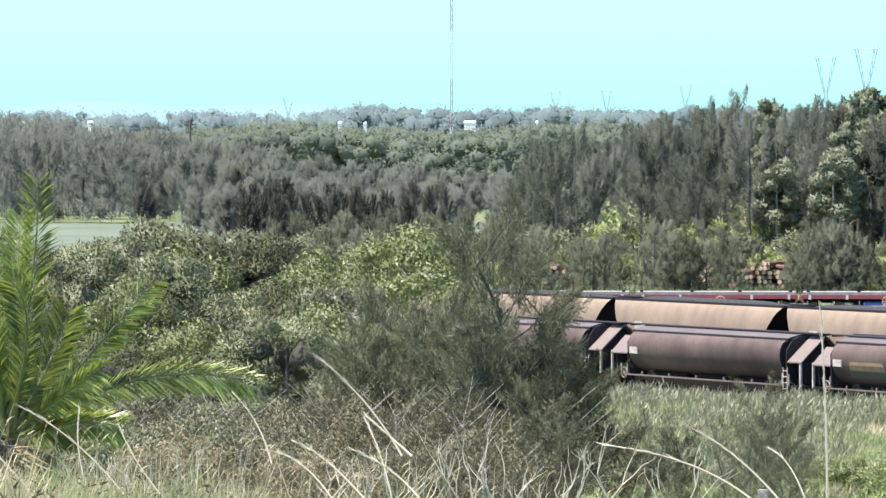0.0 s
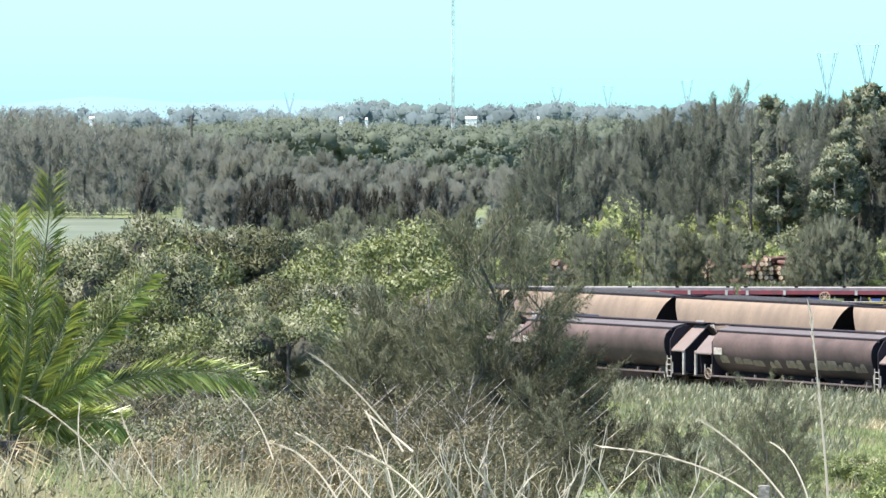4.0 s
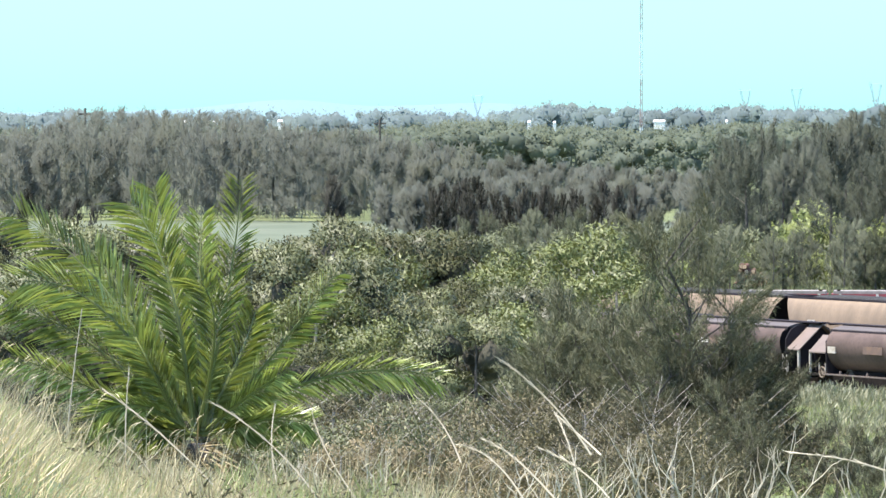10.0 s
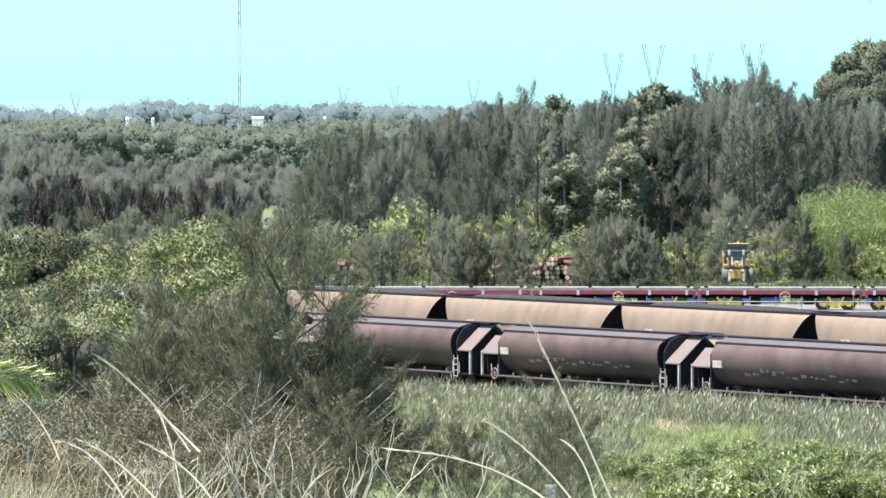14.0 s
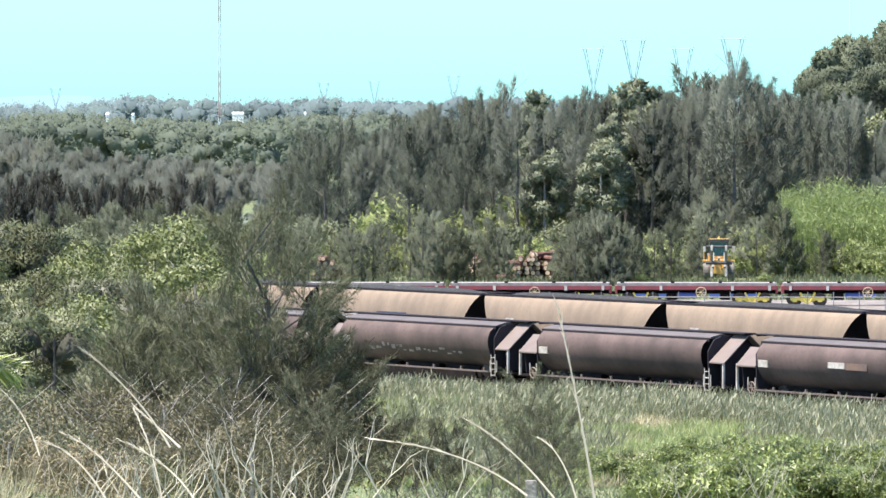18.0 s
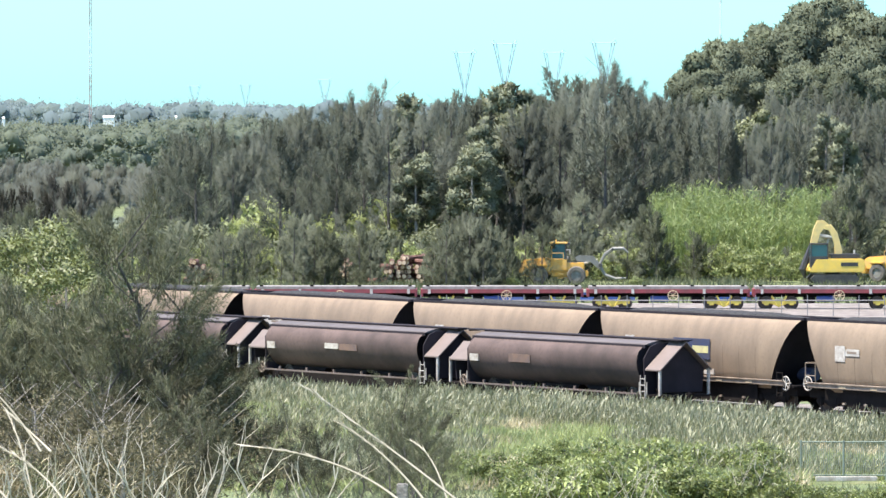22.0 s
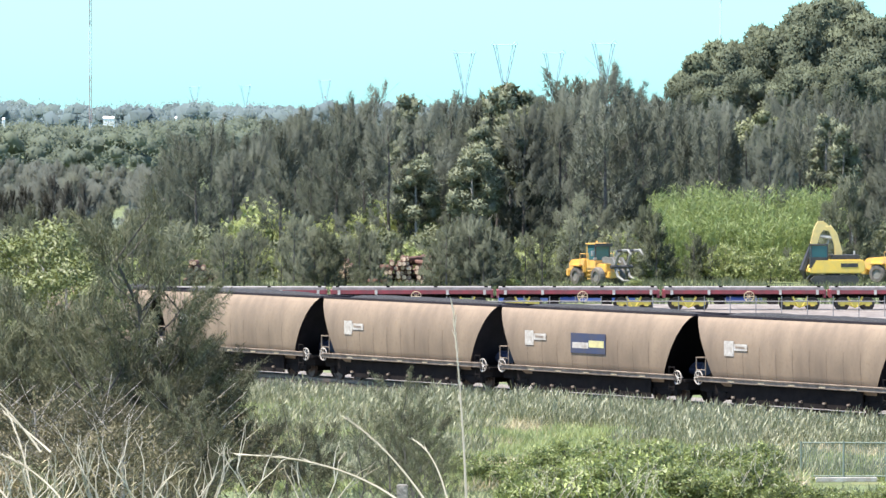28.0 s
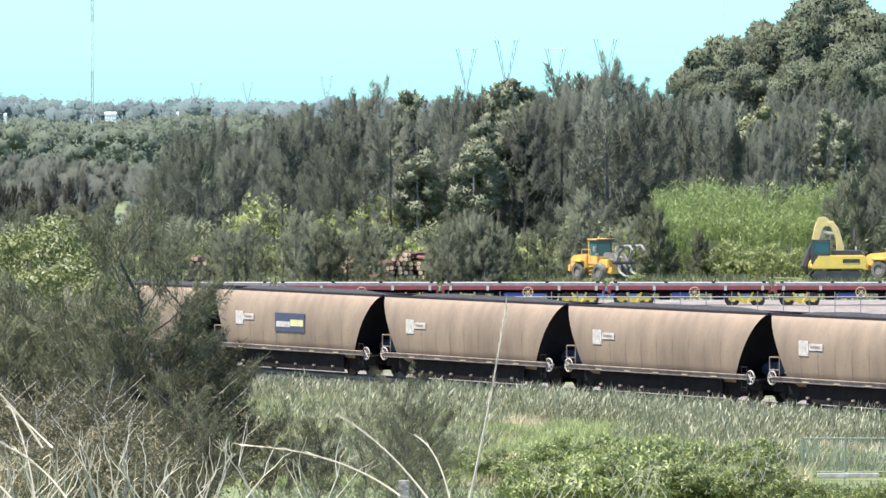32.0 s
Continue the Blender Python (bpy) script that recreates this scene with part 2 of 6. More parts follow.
def prism(bm, outline, x0, x1, axis="x"):
    """Extrudes an outline of (y, z), or of (x, z) for axis y, between two planes."""
    def put(a, b, c):
        return bm.verts.new((c, a, b) if axis == "x" else (a, c, b))
    f = [put(a, b, x0) for a, b in outline]
    g = [put(a, b, x1) for a, b in outline]
    n = len(outline)
    for i in range(n):
        bm.faces.new((f[i], f[(i + 1) % n], g[(i + 1) % n], g[i]))
    bm.faces.new(f[::-1])
    bm.faces.new(g)
    bmesh.ops.recalc_face_normals(bm, faces=bm.faces[:])
    return bm


def wheel_mesh(bm, x, y, z, r, w, sides=16):
    """A wheel with a flange-like lip and a sunk disc, its axle along y."""
    prof = [(0.12 * r, -w * 0.35), (0.12 * r, -w * 0.6), (0.3 * r, -w * 0.55), (0.34 * r, -w * 0.2), (0.78 * r, -w * 0.2), (0.84 * r, -w * 0.5), (r, -w * 0.5), (r, w * 0.3), (1.06 * r, w * 0.5), (0.12 * r, w * 0.5)]
    rings = [[bm.verts.new((x + q * math.cos(k * math.tau / sides), y + o, z + q * math.sin(k * math.tau / sides))) for k in range(sides)] for q, o in prof]
    for a, b in zip(rings, rings[1:] + rings[:1]):
        for k in range(sides):
            bm.faces.new((a[k], a[(k + 1) % sides], b[(k + 1) % sides], b[k]))
    return bm


# foliage is gathered as plain lists of corners
class Leaves:
    def __init__(self, soft=0.0, even=0.0):
        self.v, self.f, self.n, self.soft, self.even = [], [], [], soft, even

    def blade(self, p, d, length, width, side=None, sag=0.0, long=False):
        """A pointed leaf from p along d, facing the way of side."""
        d = d.normalized()
        face = side or Vector((R.uniform(-1, 1), R.uniform(-1, 1), R.uniform(-1, 1)))
        s = face.cross(d)
        if s.length < 1e-4:
            s = Vector((1, 0, 0))
        s = s.normalized() * width * 0.5
        k = len(self.v)
        tip = p + d * length - Vector((0, 0, sag))
        if long:
            mid = p + d * length * 0.5 - Vector((0, 0, sag * 0.3))
            self.v += [tuple(p), tuple(mid - s), tuple(tip), tuple(mid + s)]
            self.f.append((k, k + 1, k + 2, k + 3))
        else:
            self.v += [tuple(p + s), tuple(p - s), tuple(tip)]
            self.f.append((k, k + 1, k + 2))
        if self.soft:
            self.n += [tuple(face.normalized())] * (len(self.v) - k)

    def lump(self, c, size, squash, seed):
        """A rough rounded mass of foliage."""
        k = len(self.v)
        for w in LUMP_V:
            q = 0.75 + 0.55 * noise.noise(w * 1.7 + Vector((seed, seed * 0.7, 0)))
            self.v.append((c.x + w.x * size * q, c.y + w.y * size * q, c.z + w.z * size * q * squash))
            self.n.append(tuple(w * (1 - self.even) + Vector((-0.3, -0.3, 0.9)) * self.even))
        self.f += [tuple(k + i for i in f) for f in LUMP_F]

    def mesh(self, name, material):
        me = mesh_of(name, self.v, self.f, material, bool(self.soft))
        if self.soft:
            me.normals_split_custom_set_from_vertices(self.n)
        return me


def lump_shape():
    bm = bmesh.new()
    bmesh.ops.create_icosphere(bm, subdivisions=1, radius=1.0)
    vs, fs = [v.co.copy() for v in bm.verts], [tuple(v.index for v in f.verts) for f in bm.faces]
    bm.free()
    return vs, fs


LUMP_V, LUMP_F = lump_shape()


def rnd_dir():
    z = R.uniform(-1, 1)
    a = R.uniform(0, math.tau)
    q = math.sqrt(1 - z * z)
    return Vector((q * math.cos(a), q * math.sin(a), z))


def tree_root(name, label, category, group=""):
    ob = new(name)
    ob.empty_display_size = 0.3
    return tagged(ob, label, category, group)
# ---------------------------------------------------------------- ground
def build_ground():
    ys = [-60, -20, 0] + [10 + 4 * i for i in range(48)] + [205 + 12 * i for i in range(20)] + [450, 500, 600, 800, 1100, 1600, 2400, 3400, 4900]
    xs = [-1, -0.6, -0.4, -0.25, -0.15] + [-0.12 + 0.01 * i for i in range(25)] + [0.15, 0.25, 0.4, 0.6, 1]
    verts, faces = [], []
    for y in ys:
        for k in xs:
            x = k * (abs(y) + 60)
            verts.append((x, y, ground_z(x, y)))
    w = len(xs)
    for j in range(len(ys) - 1):
        for i in range(w - 1):
            a = j * w + i
            faces.append((a, a + 1, a + w + 1, a + w))
    tagged(new("ground", mesh_of("ground", verts, faces, M_GROUND, True)), "rough grassy ground falling from a hill crest to flat land", "ground", kind="structure")


def slab(name, material, corners, z, label, category):
    bm = bmesh.new()
    vs = [bm.verts.new((x, y, z)) for x, y in corners]
    f = bm.faces.new(vs)
    r = bmesh.ops.extrude_face_region(bm, geom=[f])
    for v in r["geom"]:
        if isinstance(v, bmesh.types.BMVert):
            v.co.z -= 0.5
    bmesh.ops.recalc_face_normals(bm, faces=bm.faces[:])
    ob = part(name, bm, material, None)
    return tagged(ob, label, category, kind="structure")


build_ground()
slab("meadow", M_FIELD, [(at(-1500, 590), 590), (at(500, 560), 560), (at(600, 735), 735), (at(-1500, 735), 735)], 0.02, "pale green open meadow beyond the scrub", "meadow")
slab("yard_surface", M_GRAVEL, [(-10, 362), (90, 340), (110, 392), (-12, 394)], 0.05, "pale gravel surface of the log loading yard", "yard")

# ---------------------------------------------------------------- railway line
TH = math.atan(0.682)
E_T = Vector((math.sin(TH), -math.cos(TH), 0))      # along the line, towards the near end
E_N = Vector((math.cos(TH), math.sin(TH), 0))       # across the line, away from the hill
K_FAR = 187.2
D_NEAR = 4.5
Y_BEND = 310.0
BEND = Vector((K_FAR - 0.682 * Y_BEND, Y_BEND, 0))


def line_at(s, off):
    """Place and heading on the line, s metres before (+) or past (-) the bend, off metres across."""
    if s >= 0:
        return BEND + E_T * s + E_N * off, E_T
    heading, p = TH, BEND.copy()
    left = -s
    for radius, turn in ((120.0, -20.0), (2e4, 0.12), (60.0, 80.0), (1e9, 0.0)):
        length = left if radius > 1e8 else min(left, radius * abs(radians(turn)))
        if radius > 1e8:
            p = p + Vector((-math.sin(heading), math.cos(heading), 0)) * length
        else:
            k = math.copysign(1, turn) * length / radius
            c = p + Vector((-math.cos(heading), -math.sin(heading), 0)) * math.copysign(radius, turn)
            d = p - c
            d.rotate(Euler((0, 0, k)))
            p, heading = c + d, heading + k
        left -= length
        if left <= 0:
            break
    e = Vector((math.sin(heading), -math.cos(heading), 0))
    n = Vector((math.cos(heading), math.sin(heading), 0))
    return p + n * off, e


def line_pose(s, off, z=0.0):
    p, e = line_at(s, off)
    return Matrix.Translation((p.x, p.y, z)) @ Matrix.Rotation(math.atan2(e.y, e.x), 4, "Z")


RAIL_Z = 0.0


def ribbon(name, off0, off1, z0, z1, s0, s1, step, material, parent=None):
    """A strip of rectangular section that follows the line."""
    verts, faces = [], []
    s = s0
    while True:
        for o, z in ((off0, z1), (off1, z1), (off1, z0), (off0, z0)):
            p, _ = line_at(s, o)
            verts.append((p.x, p.y, z))
        if s >= s1:
            break
        s = min(s1, s + step)
    for k in range(len(verts) // 4 - 1):
        for i in range(4):
            a, b = k * 4 + i, k * 4 + (i + 1) % 4
            faces.append((a, a + 4, b + 4, b))
    return part(name, mesh_of(name, verts, faces, material), None, parent)


M_RAIL = painted("rusty_rail", (0.2, 0.17, 0.15), (0.12, 0.08, 0.06), 0.4, 2, 0.5, 0.6)
M_SLEEPER = speckled("weathered_sleeper", (0.09, 0.08, 0.07), (0.13, 0.115, 0.1), (0.18, 0.16, 0.14), 2.0)
S_LEFT, S_RIGHT = -330.0, 430.0
tagged(ribbon("ballast_bed", -D_NEAR - 2.4, 6.5, -0.6, -0.3, S_LEFT, S_RIGHT, 12, M_BALLAST), "grey-brown stone ballast bed of a double railway line", "track bed", kind="structure")
for off in (-D_NEAR, 0.0):
    track = tagged(new("railway_track"), "worn railway track on sleepers and ballast", "railway track", "railway tracks", "structure")
    for side in (-0.72, 0.72):
        ribbon("rail", off + side - 0.035, off + side + 0.035, -0.16, 0.0, S_LEFT, S_RIGHT, 8, M_RAIL, track)
    sl = mesh_of("sleeper", [(x, y, z) for x in (-0.12, 0.12) for y in (-1.25, 1.25) for z in (-0.34, -0.165)],
                 [(0, 1, 3, 2), (4, 6, 7, 5), (0, 4, 5, 1), (2, 3, 7, 6), (1, 5, 7, 3), (0, 2, 6, 4)], M_SLEEPER)
    for k in range(150):
        ob = new("sleeper", sl)
        ob.parent = track
        ob.matrix_basis = line_pose(-10 + k * 0.7, off)
# ---------------------------------------------------------------- trains
M_TAN = painted("dusty_tan_steel", (0.27, 0.2, 0.132), (0.14, 0.102, 0.07), 0.6, 0.7, 0.6, 0.0, (1.0, 1, 0.3))
# near-black base colour carries the shade on the wagon ends
M_TAN_DARK = painted("shade_toned_dark_steel", (0.036, 0.03, 0.036), (0.02, 0.017, 0.019), 0.85, 1.0, 0.6, shine=0.2)
M_SEAM = painted("shadowed_seam_steel", (0.16, 0.115, 0.08), (0.07, 0.05, 0.038), 0.7, 2.0, 0.7)
M_SILL = painted("dusty_sill_steel", (0.3, 0.24, 0.18), (0.12, 0.09, 0.07), 0.7, 2.0, 0.7)
M_COAL = speckled("black_coal", (0.008, 0.008, 0.008), (0.02, 0.019, 0.018), (0.05, 0.045, 0.04), 5.0, 0.8)
# almost black, so the colour itself gives the shade beneath the wagons
M_UNDER = painted("shade_black_running_gear", (0.011, 0.0095, 0.0095), (0.027, 0.022, 0.019), 0.9, 2.0, 0.5, shine=0.12)
M_WHEEL = painted("worn_wheel_steel", (0.06, 0.05, 0.045), (0.13, 0.1, 0.08), 0.5, 4.0, 0.5, 0.4)
M_BROWN = painted("purple_brown_paint", (0.142, 0.1, 0.088), (0.05, 0.038, 0.034), 0.75, 0.55, 0.7, 0.0, (0.6, 1, 0.5), shine=0.3)
M_ROOF = painted("dusty_roof_steel", (0.12, 0.1, 0.092), (0.07, 0.06, 0.055), 0.6, 0.8, 0.5)
M_HOOD = painted("pale_dusty_hood_steel", (0.185, 0.145, 0.125), (0.11, 0.085, 0.075), 0.6, 1.0, 0.4)
M_LIGHT = painted("grimy_white_paint", (0.56, 0.54, 0.49), (0.3, 0.25, 0.2), 0.6, 4.0, 0.7)
M_YMARK = painted("faded_yellow_marker", (0.6, 0.48, 0.3), (0.3, 0.22, 0.15), 0.5, 3.0, 0.5)
M_BLUE = painted("deep_blue_sign_paint", (0.035, 0.048, 0.105), (0.07, 0.065, 0.07), 0.6, 2.0, 0.5)
M_YELLOW = painted("machine_yellow", (0.84, 0.47, 0.07), (0.45, 0.33, 0.18), 0.55, 1.5, 0.6)
M_SIGNY = painted("faded_lemon_sign_paint", (0.6, 0.56, 0.25), (0.4, 0.34, 0.2), 0.5, 3.0, 0.6)
M_PATCH = painted("flaked_cream_paint", (0.34, 0.28, 0.19), (0.16, 0.12, 0.09), 0.7, 3.0, 0.7)
M_PATCHO = painted("faded_orange_paint", (0.19, 0.12, 0.085), (0.12, 0.085, 0.075), 0.7, 2.2, 0.9)
M_SCRAWL = painted("worn_white_scrawl_paint", (0.36, 0.34, 0.33), (0.15, 0.11, 0.1), 0.7, 6.0, 0.9)
M_OCHRE = painted("ochre_spray_paint", (0.34, 0.23, 0.12), (0.2, 0.14, 0.09), 0.7, 2.5, 0.7)
M_GREENP = painted("green_spray_paint", (0.07, 0.11, 0.085), (0.1, 0.08, 0.07), 0.7, 3.0, 0.6)


def shell(stations, profile, half_len):
    """A long body: a profile of (y, z) from one rim round to the other, with ends that lean by half_len(z)."""
    bm = bmesh.new()
    rows = []
    for k in stations:
        rows.append([bm.verts.new((k * half_len(z), y, z)) for y, z in profile])
    for a, b in zip(rows, rows[1:]):
        for i in range(len(profile) - 1):
            bm.faces.new((a[i], b[i], b[i + 1], a[i + 1]))
    bmesh.ops.recalc_face_normals(bm, faces=bm.faces[:])
    for f in bm.faces:
        f.smooth = True
    return bm


def end_sheet(profile, half_len, sign):
    """The sheet that closes a shell at one end, between the two halves of its profile."""
    bm = bmesh.new()
    n = len(profile)
    left = [bm.verts.new((sign * half_len(z), y * 0.995, z)) for y, z in profile[: n // 2]]
    right = [bm.verts.new((sign * half_len(z), y * 0.995, z)) for y, z in profile[::-1][: n // 2]]
    for i in range(n // 2 - 1):
        bm.faces.new((left[i], left[i + 1], right[i + 1], right[i]))
    bmesh.ops.solidify(bm, geom=bm.faces[:], thickness=0.02)
    return bm


def wheel_part(parent, x, y, r=0.46):
    if "wheel" not in CACHE:
        bm = wheel_mesh(bmesh.new(), 0, 0, 0, r, 0.13)
        CACHE["wheel"] = part("wheel", bm, M_WHEEL, None).data
        bpy.data.objects.remove(bpy.data.objects["wheel"])
    ob = new("wheel", CACHE["wheel"])
    ob.parent = parent
    ob.matrix_basis = pose(x, y, r, 0, 0, 180 if y > 0 else 0)
    return ob


CACHE = {}


def bogie(parent, x, material=None):
    bm = boxes((x - 1.15, x + 1.15, -1.08, -0.96, 0.42, 0.62), (x - 1.15, x + 1.15, 0.96, 1.08, 0.42, 0.62), (x - 0.3, x + 0.3, -1.1, 1.1, 0.3, 0.66), bevel=0.02)
    for sx in (-0.85, 0.85):
        for y in (-1.06, 1.06):
            box(bm, x + sx - 0.16, x + sx + 0.16, y - 0.08, y + 0.08, 0.32, 0.62, 0.03)
    for sy in (-1.05, 1.05):
        tube(bm, [(x - 0.85, sy, 0.6), (x, sy, 0.24), (x + 0.85, sy, 0.6)], 0.05, 6)
    b = part("bogie", bm, material or M_UNDER, parent)
    for sx in (-0.85, 0.85):
        for y in (-0.75, 0.75):
            wheel_part(b, x + sx, y)
    return b


def hand_wheel(parent, x, y, z, r=0.3, material=None):
    bm = bmesh.new()
    tube(bm, [(x + r * math.cos(a * math.tau / 14), y, z + r * math.sin(a * math.tau / 14)) for a in range(15)], 0.03, 5)
    for a in (0, 1, 2, 3):
        c, s = math.cos(a * math.pi / 4) * r, math.sin(a * math.pi / 4) * r
        tube(bm, [(x - c, y, z - s), (x + c, y, z + s)], 0.018, 4)
    tube(bm, [(x, y, z), (x, y + 0.3, z)], 0.03, 5)
    return part("hand_brake_wheel", bm, material or M_LIGHT, parent, "grimy white hand brake wheel")


TAN_PROFILE = [(-0.9, 4.02), (-1.0, 3.96), (-1.14, 3.78), (-1.27, 3.5), (-1.37, 3.15), (-1.43, 2.75), (-1.45, 2.35), (-1.44, 1.95), (-1.41, 1.6), (-1.37, 1.28), (-0.8, 0.62)]
TAN_PROFILE = TAN_PROFILE + [(-y, z) for y, z in TAN_PROFILE[::-1]]


def tan_half(z):
    k = (4.02 - z) / 2.75
    return 7.58 - 1.72 * min(1.0, max(0.0, k)) ** 0.8 - max(0.0, k - 1) * 3.0


def coal_hopper(sign_panel=False, scrawl=False):
    w = tagged(new("coal_hopper_wagon"), "dusty tan steel coal hopper wagon, loaded, rolling on the far track", "hopper wagon", "tan coal train")
    st = [-1 + i / 7 for i in range(15)]
    part("body", shell(st, TAN_PROFILE, tan_half), M_TAN, w)
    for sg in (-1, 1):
        part("end_sheet", end_sheet(TAN_PROFILE, lambda z: tan_half(z) - 0.02, sg), M_TAN_DARK, w, "sloping end sheet, grimy and darkened to imitate shade")
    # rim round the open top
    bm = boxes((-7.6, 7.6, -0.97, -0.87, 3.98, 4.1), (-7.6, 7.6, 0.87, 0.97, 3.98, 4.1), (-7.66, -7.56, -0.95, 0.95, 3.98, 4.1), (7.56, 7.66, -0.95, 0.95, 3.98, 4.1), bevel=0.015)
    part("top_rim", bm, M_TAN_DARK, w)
    verts, faces = [], []
    for i in range(31):
        for j in range(5):
            x, y = -7.5 + i * 0.5, -0.86 + j * 0.43
            verts.append((x, y, 3.86 + 0.38 * (1 - (y / 0.86) ** 2) * (1 - abs(x / 7.5) ** 6) + 0.05 * noise.noise((x * 1.7, y * 2, 3))))
    for i in range(30):
        for j in range(4):
            a = i * 5 + j
            faces.append((a, a + 5, a + 6, a + 1))
    part("coal_load", mesh_of("coal_load", verts, faces, M_COAL), None, w, "heaped black coal")
    # seams of the side sheets
    prof = TAN_PROFILE[5:10]
    sv, sf = [], []
    for y, z in prof:
        sv += [(-0.013, y - 0.008, z), (0.013, y - 0.008, z)]
    for i in range(len(prof) - 1):
        sf.append((2 * i, 2 * i + 1, 2 * i + 3, 2 * i + 2))
    me = mesh_of("side_seam", sv, sf, M_SEAM)
    for i in range(9):
        ob = new("side_seam", me)
        ob.parent = w
        ob.location.x = -4.8 + i * 1.2
    for y0 in (-1.5, 1.34):
        part("sill", boxes((-6.9, 6.9, y0, y0 + 0.16, 1.08, 1.28), bevel=0.02), M_SILL, w, "dusty side sill")
    part("sill_rail", tubes(([(-6.9, -1.53, 1.3), (6.9, -1.53, 1.3)], 0.03)), M_SILL, w)
    mk = boxes((-0.22, 0.22, -1.512, -1.497, 1.13, 1.22))
    mk_me = part("marker_plate", mk, M_YMARK, w, "faded yellow marker plate")
    mk_me.location.x = -4.4
    for x in (-2.2, 0.0, 2.2, 4.4):
        ob = new("marker_plate", mk_me.data)
        ob.parent, ob.location.x = w, x
        tagged(ob, "faded yellow marker plate")
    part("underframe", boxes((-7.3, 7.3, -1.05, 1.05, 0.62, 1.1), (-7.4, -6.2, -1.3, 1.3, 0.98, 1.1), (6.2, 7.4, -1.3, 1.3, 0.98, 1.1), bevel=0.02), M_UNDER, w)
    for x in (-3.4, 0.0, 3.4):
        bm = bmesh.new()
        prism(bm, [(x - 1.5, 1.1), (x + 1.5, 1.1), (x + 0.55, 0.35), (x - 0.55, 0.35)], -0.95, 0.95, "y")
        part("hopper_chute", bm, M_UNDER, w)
    # dark plate added to fill the shaded space below the sill
    part("side_skirt", boxes((-4.7, 4.7, -1.24, -1.18, 0.2, 1.08), bevel=0.01), M_UNDER, w, "dark plate filling the shade under the sill")
    for x in (-4.6, -3.1, -1.4, 0.3, 2.0, 3.7):
        part("chute_latch", boxes((x, x + 0.2, -1.36, -1.25, 0.4, 0.5), bevel=0.02), M_SILL, w)
    for x in (-5.6, 5.6):
        bogie(w, x)
    for sg in (-1, 1):
        part("coupler", boxes((min(sg * 7.2, sg * 7.75), max(sg * 7.2, sg * 7.75), -0.12, 0.12, 0.78, 1.0), bevel=0.03), M_UNDER, w)
    hand_wheel(w, 6.95, -1.4, 1.2)
    part("end_handrail", tubes(([(-7.25, -1.3, 1.05), (-7.25, -1.3, 2.15), (-6.55, -1.3, 2.15), (-6.55, -1.3, 1.05)], 0.028), ([(-7.25, -1.3, 1.6), (-6.55, -1.3, 1.6)], 0.022), ([(-7.25, -1.3, 2.15), (-7.25, 1.3, 2.15), (-7.25, 1.3, 1.05)], 0.028)), M_SILL, w)
    part("ladder", tubes(([(6.35, -1.42, 0.6), (6.35, -1.42, 1.7)], 0.025), ([(6.75, -1.42, 0.6), (6.75, -1.42, 1.7)], 0.025), *[([(6.35, -1.42, 0.75 + 0.3 * k), (6.75, -1.42, 0.75 + 0.3 * k)], 0.02) for k in range(4)]), M_UNDER, w)
    # plates with unreadable writing: plain bars
    part("data_plate", boxes((-4.95, -4.25, -1.475, -1.452, 2.3, 2.98)), M_LIGHT, w, "white data plate with unreadable lines")
    part("data_plate", boxes((-4.22, -3.25, -1.475, -1.455, 2.56, 2.86)), M_LIGHT, w, "white number plate, a plain bar")
    part("writing_bar", boxes((-4.1, -3.45, -1.482, -1.474, 2.66, 2.76)), M_SILL, w)
    part("air_reservoir", tubes(([(5.9, 0.3, 1.55), (6.9, 0.3, 1.55)], 0.3), sides=12), M_BLUE, w, "grimy dark blue air tank on the end platform")
    hand_wheel(w, -6.95, -1.4, 1.25)
    if sign_panel:
        p = part("sign_panel", boxes((-1.25, 1.5, -1.485, -1.455, 2.05, 2.98), bevel=0.006), M_BLUE, w, "dark blue sign panel with white and yellow blocks")
        part("sign_block", boxes((-1.1, 0.15, -1.495, -1.484, 2.28, 2.55)), M_LIGHT, p)
        part("sign_block", boxes((0.2, 1.38, -1.495, -1.484, 2.34, 2.66)), M_SIGNY, p)
    if scrawl:
        for i, (a, b) in enumerate(((-0.9, -0.6), (-0.2, 0.15), (0.22, 0.5), (0.58, 0.92), (1.0, 1.4), (1.48, 1.75))):
            part("scrawl_bar", boxes((a, b, -1.442, -1.38, 1.4, 1.5 + 0.07 * (i % 3))), M_LIGHT, w, "white painted scrawl, plain bars")
    return w


BAR_PROFILE = [(-0.6, 2.9), (-1.05, 2.78), (-1.32, 2.55), (-1.42, 2.32), (-1.45, 2.08), (-1.42, 1.8), (-1.31, 1.48), (-1.13, 1.2), (-0.88, 0.96), (-0.6, 0.8), (-0.4, 0.72)]
BAR_PROFILE = BAR_PROFILE + [(-y, z) for y, z in BAR_PROFILE[::-1]]


def barrel_y(z):
    """Half width of the barrel side at a height."""
    for (y0, z0), (y1, z1) in zip(BAR_PROFILE, BAR_PROFILE[1:]):
        if z1 <= z <= z0:
            return -(y0 + (y1 - y0) * (z - z0) / (z1 - z0))
    return 1.45


